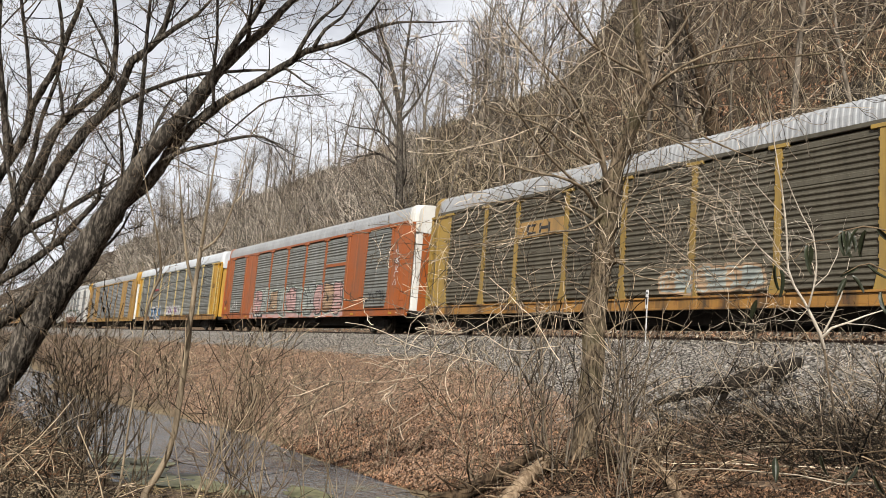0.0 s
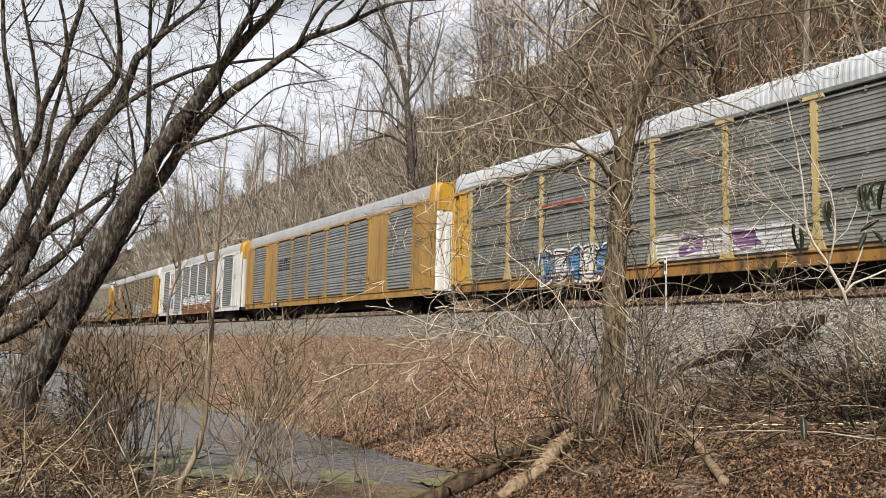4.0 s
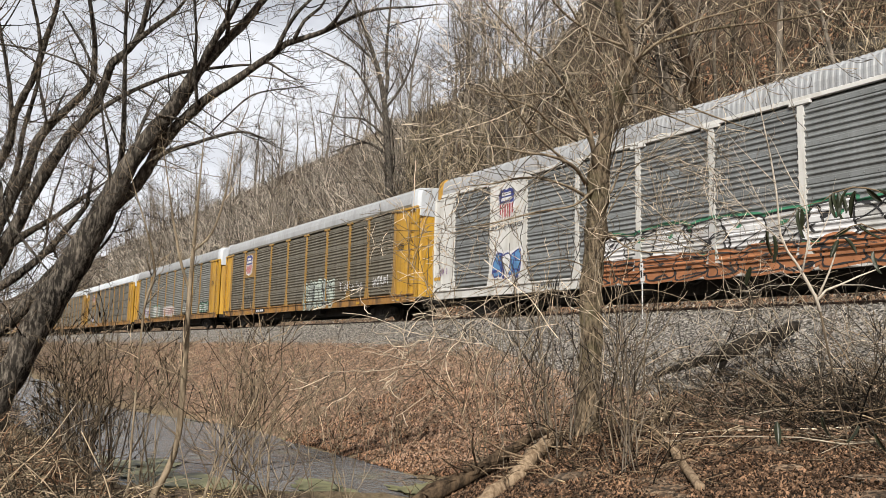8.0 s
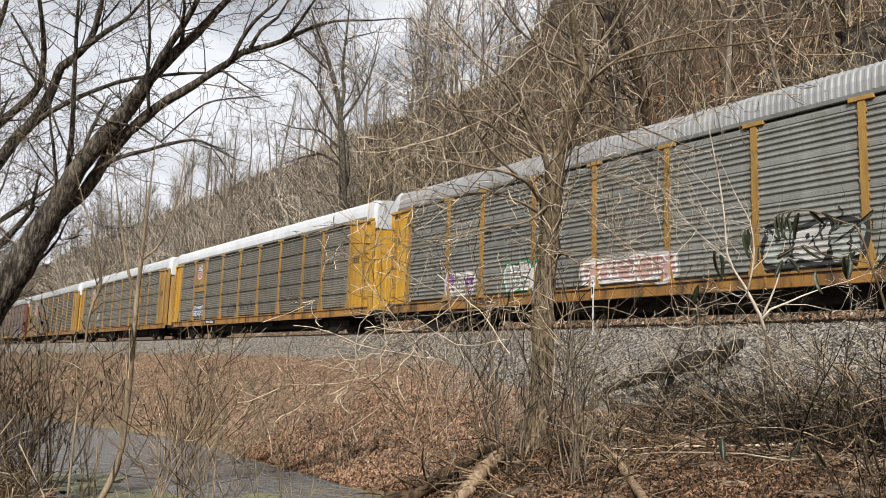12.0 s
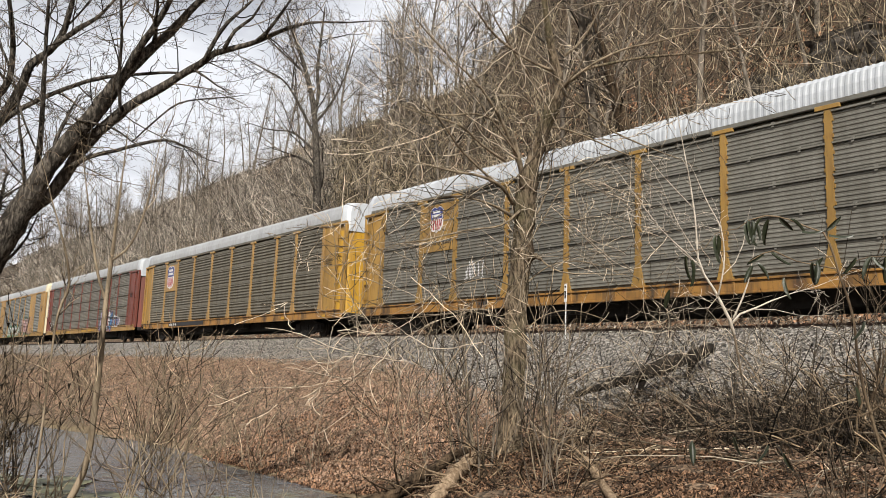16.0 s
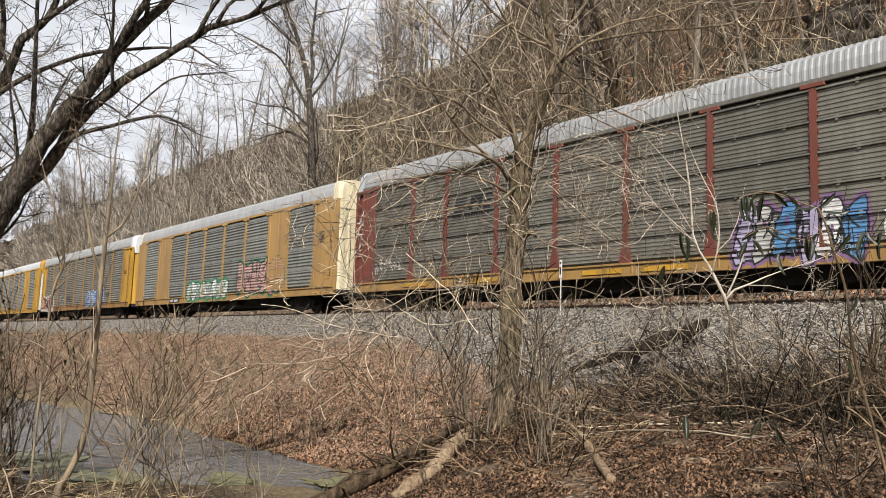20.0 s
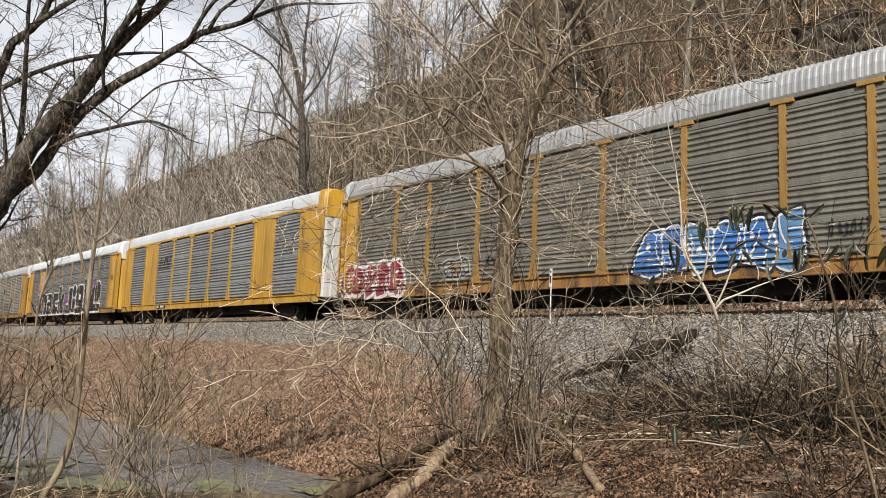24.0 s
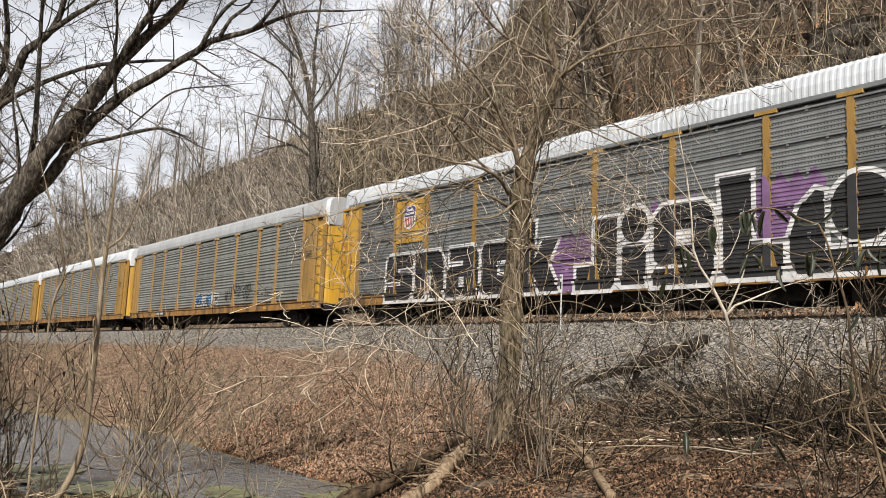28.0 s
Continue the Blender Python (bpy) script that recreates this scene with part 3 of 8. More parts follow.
def panel_mesh(style, material, wide):
    def make():
        prof = sheet_profile(style)
        w = wide / 2 - 0.06
        v = [(s * w, -WIDE + 0.05 + d, z) for s in (-1, 1) for z, d in prof]
        k = len(prof)
        f = [(i, k + i, k + i + 1, i + 1) for i in range(k - 1)]
        # the sheet's back, so that it has thickness
        b = len(v)
        v += [(s * w, -WIDE + 0.13, z) for s in (-1, 1) for z in (SIDE_LOW, SIDE_HIGH)]
        f += [(b, b + 1, b + 3, b + 2), (0, b, b + 2, k), (k - 1, 2 * k - 1, b + 3, b + 1)]
        # bolt heads along the plain strips, or the clips over the laps and the punched holes
        holes = []
        groups = 5 if style == "tight" else 4
        tall = (SIDE_HIGH - 0.07 - SIDE_LOW) / groups
        for g in range(groups):
            if style == "tight":
                zc = SIDE_LOW + (g + 1) * tall - 0.03
                for xc in (-w * 0.5, w * 0.5) if g % 2 else (0.0,):
                    c = len(v)
                    v += [(xc + s * 0.035, -WIDE + y, zc + h) for y in (0.05, -0.004) for s, h in ((-1, -0.10), (1, -0.10), (1, 0.03), (-1, 0.03))]
                    f += [(c + 4, c + 5, c + 6, c + 7)] + [(c + i, c + (i + 1) % 4, c + 4 + (i + 1) % 4, c + 4 + i) for i in range(4)]
                p = (tall - 0.09) / 6
                for row in (1, 2, 4) if material is PANEL_CLEAN else ():     # punched sheets
                    zh = SIDE_LOW + g * tall + row * p + 0.18 * p
                    count = int(2 * w / 0.085)
                    for i in range(count):
                        xh = -w + 0.05 + (2 * w - 0.1) * (i + 0.5) / count
                        c = len(v)
                        v += [(xh + a, -WIDE + 0.0445, zh + h) for a, h in ((-0.017, 0), (0, -0.02), (0.017, 0), (0, 0.02))]
                        holes.append(len(f))
                        f.append((c, c + 1, c + 2, c + 3))
            else:
                zc = SIDE_LOW + g * tall + 0.90 * tall
                for i in range(8):
                    xc, c = -w + 0.08 + (2 * w - 0.16) * i / 7, len(v)
                    v += [(xc - 0.022, -WIDE + 0.03, zc), (xc, -WIDE + 0.03, zc - 0.022), (xc + 0.022, -WIDE + 0.03, zc), (xc, -WIDE + 0.03, zc + 0.022), (xc, -WIDE + 0.008, zc)]
                    f += [(c, c + 1, c + 4), (c + 1, c + 2, c + 4), (c + 2, c + 3, c + 4), (c + 3, c, c + 4)]
        me = mesh_from("side_panel", v, f, material)
        me.materials.append(BLACK_STEEL)
        for i in holes:
            me.polygons[i].material_index = 1
        return me
    return cached(("panel", style, material.name, wide), make)


def post_mesh(material):
    def make():
        bm = bmesh.new()
        outline = [(-0.24, 1.10), (0.24, 1.10), (0.20, 1.22), (0.085, 1.70), (0.085, 5.0), (-0.085, 5.0), (-0.085, 1.70), (-0.20, 1.22)]
        face = bm.faces.new([bm.verts.new((x, -WIDE - 0.02, z)) for x, z in outline])
        r = bmesh.ops.extrude_face_region(bm, geom=[face])
        bmesh.ops.translate(bm, verts=[g for g in r["geom"] if isinstance(g, bmesh.types.BMVert)], vec=(0, 0.12, 0))
        bmesh.ops.recalc_face_normals(bm, faces=bm.faces)
        add_box(bm, -0.30, 0.30, -WIDE - 0.045, -WIDE + 0.06, 4.94, 5.05, 0.01)
        for z in (1.85, 2.25, 2.65, 3.05, 3.45, 3.85, 4.25, 4.65):
            add_box(bm, -0.115, -0.085, -WIDE - 0.01, -WIDE + 0.05, z, z + 0.09)
            add_box(bm, 0.085, 0.115, -WIDE - 0.01, -WIDE + 0.05, z, z + 0.09)
        me = bpy.data.meshes.new("post")
        bm.to_mesh(me)
        bm.free()
        me.materials.append(material)
        return me
    return cached(("post", material.name), make)


def solid_mesh(material, wide):
    def make():
        w = wide / 2 - 0.06
        line = [(-w, 0.08), (-w, -0.014), (-w + 0.10, -0.014), (-w + 0.11, 0.005), (-0.035, 0.005), (-0.03, -0.012), (0.03, -0.012), (0.035, 0.005), (w - 0.11, 0.005), (w - 0.10, -0.014), (w, -0.014), (w, 0.08)]
        k = len(line)
        v = [(x, -WIDE + y, z) for z in (SIDE_LOW, SIDE_HIGH) for x, y in line]
        f = [(i, (i + 1) % k, k + (i + 1) % k, k + i) for i in range(k)]
        bolts = []
        for xc in (-w + 0.05, -w * 0.52, w * 0.52, w - 0.05):
            for i in range(9):
                zc, c = SIDE_LOW + 0.2 + 0.43 * i, len(v)
                y = -WIDE - (0.015 if abs(xc) > w - 0.1 else -0.004)
                v += [(xc - 0.015, y, zc), (xc, y, zc - 0.015), (xc + 0.015, y, zc), (xc, y, zc + 0.015), (xc, y - 0.012, zc)]
                bolts += range(len(f), len(f) + 4)
                f += [(c, c + 1, c + 4), (c + 1, c + 2, c + 4), (c + 2, c + 3, c + 4), (c + 3, c, c + 4)]
        me = mesh_from("solid_panel", v, f, material)
        me.materials.append(OLD_BOLT)
        for i in bolts:
            me.polygons[i].material_index = 1
        return me
    return cached(("solid", material.name, wide), make)


def end_pieces(material, style):
    """The plain sheets at a car's end corner; x runs from the outer post to the car's end."""
    if style == "A":
        rows = [("end_plate", (0.10, 1.05, -WIDE + 0.03, -WIDE + 0.09, SIDE_LOW - 0.2, SIDE_HIGH - 0.11)), ("stile", (1.05, 1.15, -WIDE - 0.01, -WIDE + 0.12, SIDE_LOW - 0.2, SIDE_HIGH - 0.11)),
                ("recess_plate", (1.15, 1.72, -WIDE + 0.10, -WIDE + 0.16, SIDE_LOW - 0.2, SIDE_HIGH - 0.11)), ("corner_post", (1.72, 1.84, -WIDE, -WIDE + 0.14, 0.95, SIDE_HIGH - 0.11)),
                ("header", (0.11, 1.84, -WIDE - 0.03, -WIDE + 0.10, SIDE_HIGH - 0.10, SIDE_HIGH + 0.008))]
    else:
        rows = [("end_plate", (0.10, 1.84, -WIDE + 0.01, -WIDE + 0.10, SIDE_LOW - 0.2, SIDE_HIGH)), ("stile", (0.9, 0.95, -WIDE - 0.008, -WIDE + 0.009, SIDE_LOW, SIDE_HIGH)),
                ("corner_post", (1.74, 1.84, -WIDE - 0.03, -WIDE + 0.009, 0.95, SIDE_HIGH))]
    return [(n, cached((n, material.name, style), lambda: box_mesh(n, material, box, bevel=0.008))) for n, box in rows]


def ladder_mesh(material, style):
    def make():
        low, high, x0, x1 = (0.95, 4.6, 1.16, 1.72) if style == "A" else (0.9, 2.1, 1.05, 1.55)
        boxes = [(x0, x0 + 0.04, -WIDE - 0.01, -WIDE + 0.03, low, high), (x1 - 0.04, x1, -WIDE - 0.01, -WIDE + 0.03, low, high)]
        z = low + 0.15
        while z < high:
            boxes.append((x0 + 0.04, x1 - 0.04, -WIDE - 0.012, -WIDE + 0.012, z, z + 0.025))
            z += 0.40
        return box_mesh("ladder", material, *boxes)
    return cached(("ladder", material.name, style), make)


ROOF_LINE = [(-1.52, 5.15), (-1.515, 5.42), (-1.46, 5.68), (-1.28, 5.83), (-0.6, 5.92), (0.0, 5.95), (0.6, 5.92), (1.28, 5.83), (1.46, 5.68), (1.515, 5.42), (1.52, 5.15)]


def roof_mesh(material):
    def make():
        xs, x, k = [], -HALF + 0.55, 0
        while x < HALF - 0.55:
            xs += [(x, 0.0), (x + 0.055, 0.0), (x + 0.085, 0.018), (x + 0.14, 0.018)]
            x += 0.17
        xs.append((HALF - 0.55, 0.0))
        v, f, m = [], [], len(ROOF_LINE)
        for i, (x, lift) in enumerate(xs):
            for y, z in ROOF_LINE:
                s = 1 + lift / 2.2
                v.append((x, y * (1 + lift * 0.42), 5.15 + (z - 5.15) * s + lift * 0.3))
            if i:
                a = (i - 1) * m
                f += [(a + j, a + j + 1, a + m + j + 1, a + m + j) for j in range(m - 1)]
        me = mesh_from("roof", v, f, material)
        me.flip_normals()
        return me
    return cached(("roof", material.name), make)


def cap_mesh(material):
    """The rounded hood over a car's end, at its +x end."""
    def make():
        v, f, m = [], [], len(ROOF_LINE)
        rings = [(HALF - 0.56, 1.0, 0.0, 5.06), (HALF - 0.5, 1.0, 0.05, 5.06), (HALF - 0.30, 0.995, 0.06, 4.95), (HALF - 0.10, 0.96, 0.03, 4.62), (HALF, 0.86, 0.0, 4.6)]
        for i, (x, s, up, low) in enumerate(rings):
            v += [(x, y * s, (z + up if z > 5.16 else low)) for y, z in ROOF_LINE]
            if i:
                a = (i - 1) * m
                f += [(a + j, a + m + j, a + m + j + 1, a + j + 1) for j in range(m - 1)]
        a = (len(rings) - 1) * m
        f.append(tuple(a + j for j in range(m)))
        me = mesh_from("end_cap", v, f, material)
        return me
    return cached(("cap", material.name), make)


def door_mesh(material):
    """One leaf of an end door at the +x end: folded sheet with upright ribs."""
    def make():
        line, y = [], 0.0
        line = [(0.02, 0.0), (0.34, 0.0), (0.38, -0.05), (0.52, -0.05), (0.56, 0.0), (0.86, 0.0), (0.90, -0.05), (1.04, -0.05), (1.08, 0.0), (1.24, -0.01), (1.40, -0.10), (1.50, -0.30)]
        ribbed = material in (WHITE, SILVER, CREAM)
        if not ribbed:     # smooth doors that curve round the corner
            line = [(0.02, 0.0), (0.40, 0.0), (0.80, -0.01), (1.05, -0.03), (1.22, -0.08), (1.35, -0.17), (1.44, -0.29), (1.49, -0.43), (1.50, -0.56)]
        v = [(HALF - 0.02 + d, -y, z) for z in (0.98, 4.62) for y, d in line]
        k = len(line)
        f = [(i, k + i, k + i + 1, i + 1) for i in range(k - 1)]
        me = mesh_from("end_door", v, f, material)
        bm = bmesh.new()
        bm.from_mesh(me)
        add_box(bm, HALF - 0.02, HALF + 0.05, -0.09, -0.05, 1.1, 4.3)
        bmesh.ops.recalc_face_normals(bm, faces=bm.faces)
        bm.to_mesh(me)
        bm.free()
        return me
    return cached(("door", material.name), make)


def lathe(profile, sides):
    v, f, k = [], [], len(profile)
    for i in range(sides):
        a = 2 * math.pi * i / sides
        v += [(r * math.cos(a), y, r * math.sin(a)) for y, r in profile]
    for i in range(sides):
        a, b = i * k, (i + 1) % sides * k
        f += [(a + j, a + j + 1, b + j + 1, b + j) for j in range(k - 1)]
    return v, f


def wheelset_mesh():
    def make():
        prof = [(-1.02, 0.0), (-1.02, 0.07), (-0.84, 0.075), (-0.84, 0.15), (-0.80, 0.30), (-0.815, 0.36), (-0.815, 0.415), (-0.71, 0.42), (-0.70, 0.445), (-0.68, 0.445), (-0.68, 0.36), (-0.72, 0.30), (-0.71, 0.15), (-0.68, 0.085)]
        prof += [(-y, r) for y, r in reversed(prof)]
        return mesh_from("wheelset", *lathe(prof, 20), WHEEL_STEEL)
    return cached("wheelset", make)


def frame_mesh():
    """A cast truck side frame in the plane y = 0."""
    def make():
        bm = bmesh.new()
        outline = [(-1.25, 0.30), (-1.05, 0.26), (-0.62, 0.22), (-0.42, 0.12), (0.42, 0.12), (0.62, 0.22), (1.05, 0.26), (1.25, 0.30), (1.25, 0.58), (0.80, 0.66), (0.40, 0.76), (-0.40, 0.76), (-0.80, 0.66), (-1.25, 0.58)]
        face = bm.faces.new([bm.verts.new((x, -0.07, z)) for x, z in outline])
        r = bmesh.ops.extrude_face_region(bm, geom=[face])
        bmesh.ops.translate(bm, verts=[g for g in r["geom"] if isinstance(g, bmesh.types.BMVert)], vec=(0, 0.14, 0))
        bmesh.ops.recalc_face_normals(bm, faces=bm.faces)
        for x in (-0.22, 0.0, 0.22):
            add_box(bm, x - 0.07, x + 0.07, -0.11, -0.07, 0.20, 0.52, 0.02)
        for x in (-0.85, 0.85):
            add_box(bm, x - 0.14, x + 0.14, -0.12, -0.07, 0.28, 0.56, 0.03)
        me = bpy.data.meshes.new("side_frame")
        bm.to_mesh(me)
        bm.free()
        me.materials.append(BLACK_STEEL)
        return me
    return cached("sideframe", make)


WHEELS = []


def add_truck(car, x):
    truck = attach("truck", cached("bolster", lambda: box_mesh("truck", BLACK_STEEL, (-0.22, 0.22, -1.0, 1.0, 0.42, 0.70), bevel=0.03)), car, "black cast steel truck", pose(x, 0, 0))
    for y in (-1.05, 1.05):
        attach("side_frame", frame_mesh(), truck, m=pose(0, y, 0, 0, 0, 0 if y < 0 else 180))
    for d in (-0.85, 0.85):
        WHEELS.append((attach("wheelset", wheelset_mesh(), truck, "worn steel wheelset", pose(d, 0, 0.42)), d))


# writing and pictures on the cars' sides
def lettering(name, text, size, material, thick=0.0, depth=0.004, shear=0.0, squeeze=1.0):
    cu = bpy.data.curves.new(name, "FONT")
    cu.body, cu.size, cu.offset, cu.extrude, cu.shear = text, size, thick, depth, shear
    cu.resolution_u = 3
    cu.align_x = "CENTER"
    ob = bpy.data.objects.new(name, cu)
    me = bpy.data.meshes.new_from_object(ob)
    bpy.data.objects.remove(ob)
    me.transform(Matrix.Rotation(math.pi / 2, 4, "X") @ Matrix.Diagonal((squeeze, 1, 1, 1)))
    me.materials.clear()
    me.materials.append(material)
    return me


def flat_shape(name, polygons, material, y=0.0, depth=0.006):
    """Flat painted shapes in the x-z plane that face the -y side."""
    bm = bmesh.new()
    for poly in polygons:
        a = [bm.verts.new((x, y, z)) for x, z in poly]
        try:
            bm.faces.new(a)
        except ValueError:
            pass
    bmesh.ops.recalc_face_normals(bm, faces=bm.faces)
    r = bmesh.ops.extrude_face_region(bm, geom=list(bm.faces))
    bmesh.ops.translate(bm, verts=[g for g in r["geom"] if isinstance(g, bmesh.types.BMVert)], vec=(0, -depth, 0))
    bmesh.ops.triangulate(bm, faces=[f for f in bm.faces if len(f.verts) > 4])
    bmesh.ops.recalc_face_normals(bm, faces=bm.faces)
    me = bpy.data.meshes.new(name)
    bm.to_mesh(me)
    bm.free()
    me.materials.append(material)
    return me


def bar(x0, x1, z0, z1):
    return [(x0, z0), (x1, z0), (x1, z1), (x0, z1)]


def shield_outline(w, h):
    half = [(0, h * 0.44), (0.16, h * 0.50), (0.36, h * 0.46), (0.5, h * 0.36), (0.455, h * 0.22), (0.45, h * 0.08), (0.49, -h * 0.14), (0.46, -h * 0.32), (0.34, -h * 0.44), (0.12, -h * 0.47), (0, -h * 0.52)]
    right = [(x * w, z) for x, z in half]
    return right + [(-x, z) for x, z in reversed(right[1:-1])]


def shield_parts(car, x, z, w, h, y):
    """A blue, white and red shield emblem, its wording as plain white bars."""
    m = pose(x, y, z)
    attach("emblem_ground", cached(("sh0", w, h), lambda: flat_shape("emblem_ground", [shield_outline(w, h)], CHALK)), car, "white shield emblem", m)
    top = [p for p in shield_outline(w * 0.94, h * 0.95) if p[1] > h * 0.05]
    attach("emblem_top", cached(("sh1", w, h), lambda: flat_shape("emblem_top", [sorted_ring([*top, (w * 0.42, h * 0.03), (-w * 0.42, h * 0.03)])], BLUE_INK)), car, "dark blue field", m @ pose(0, -0.009, 0))
    n = 6
    stripes = [bar(-w * 0.42 + i * w * 0.84 / n + w * 0.02, -w * 0.42 + (i + 0.55) * w * 0.84 / n + w * 0.02, -h * (0.40 if 0 < i < n - 1 else 0.30), 0.0) for i in range(n)]
    attach("stripe", cached(("sh2", w, h), lambda: flat_shape("stripe", stripes, RED_INK)), car, "red stripes", m @ pose(0, -0.009, 0))
    attach("wording", cached(("sh3", w, h), lambda: flat_shape("wording", [bar(-w * 0.26, w * 0.26, h * 0.25, h * 0.35), bar(-w * 0.34, w * 0.34, h * 0.10, h * 0.20)], CHALK)), car, "white bars", m @ pose(0, -0.018, 0))


def sorted_ring(pts):
    cx, cz = sum(p[0] for p in pts) / len(pts), sum(p[1] for p in pts) / len(pts)
    return sorted(pts, key=lambda p: math.atan2(p[1] - cz, p[0] - cx))


def side_depth(style):
    """How far a car's side stands out at a height, with its corrugation."""
    prof = sheet_profile(style)
    zs, ds = [p[0] for p in prof], [p[1] for p in prof]
    if style == "flat":
        ds = [-0.072] * len(zs)

    def depth(z):
        if z >= SIDE_LOW:
            return -WIDE + 0.05 + float(np.interp(z, zs, ds))
        return -WIDE - 0.05 if z > 1.06 else (-WIDE if z > 0.80 else -WIDE - 0.03)
    levels = sorted({round(z, 4) for z in zs} | {1.06, 1.125, 0.80} | {round(0.7 + 0.045 * i, 4) for i in range(90)})
    return depth, levels


def sprayed(name, segments, material, style, lift):
    """Paint that follows the corrugated side: the inside of closed outlines, given as x-z segments, laid on the sheets strip by strip."""
    depth, levels = cached(("depth", style), lambda: side_depth(style))
    seg = np.array(segments, float)
    vs, fs = [], []
    lo, hi = seg[:, 1::2].min(), seg[:, 1::2].max()
    edges = [e for x in POSTS for e in (x - 0.105, x + 0.105)]

    def crossings(z):
        hit = seg[(seg[:, 1] > z) != (seg[:, 3] > z)]
        return sorted(hit[:, 0] + (z - hit[:, 1]) * (hit[:, 2] - hit[:, 0]) / (hit[:, 3] - hit[:, 1]))

    for z0, z1 in zip(levels, levels[1:]):
        if z1 <= lo or z0 >= hi:
            continue
        z0, z1 = max(z0, lo + 0.0002), min(z1, hi - 0.0002)
        xs, low, top = crossings((z0 + z1) / 2), crossings(z0 + 0.0001), crossings(z1 - 0.0001)
        if not len(low) == len(top) == len(xs):
            low = top = xs
        for i in range(0, len(xs) - 1, 2):
            inner = [e for e in edges if xs[i] < e < xs[i + 1]]
            line0, line1 = [low[i]] + inner + [low[i + 1]], [top[i]] + inner + [top[i + 1]]
            for j in range(len(line0) - 1):
                mid = (line0[j] + line0[j + 1]) / 2
                on_post = z0 > 1.13 and any(abs(mid - x) < 0.105 for x in POSTS)
                y0, y1 = (-WIDE - 0.024,) * 2 if on_post else (depth(z0 + 0.0005), depth(z1 - 0.0005))
                k = len(vs)
                vs += [(line0[j], y0 - lift, z0), (line0[j + 1], y0 - lift, z0), (line1[j + 1], y1 - lift, z1), (line1[j], y1 - lift, z1)]
                fs.append((k, k + 1, k + 2, k + 3))
    if name != "x" and vs:
        bm = bmesh.new()
        rows = [bm.verts.new(v) for v in vs]
        for f in fs:
            bm.faces.new([rows[k] for k in f])
        bmesh.ops.remove_doubles(bm, verts=bm.verts, dist=0.004)
        me = bpy.data.meshes.new(name)
        bm.to_mesh(me)
        bm.free()
        me.materials.append(material)
        return me
    return mesh_from(name, vs, fs, material)


def ring_segments(ring):
    return [(*p, *q) for p, q in zip(ring, ring[1:] + ring[:1])]


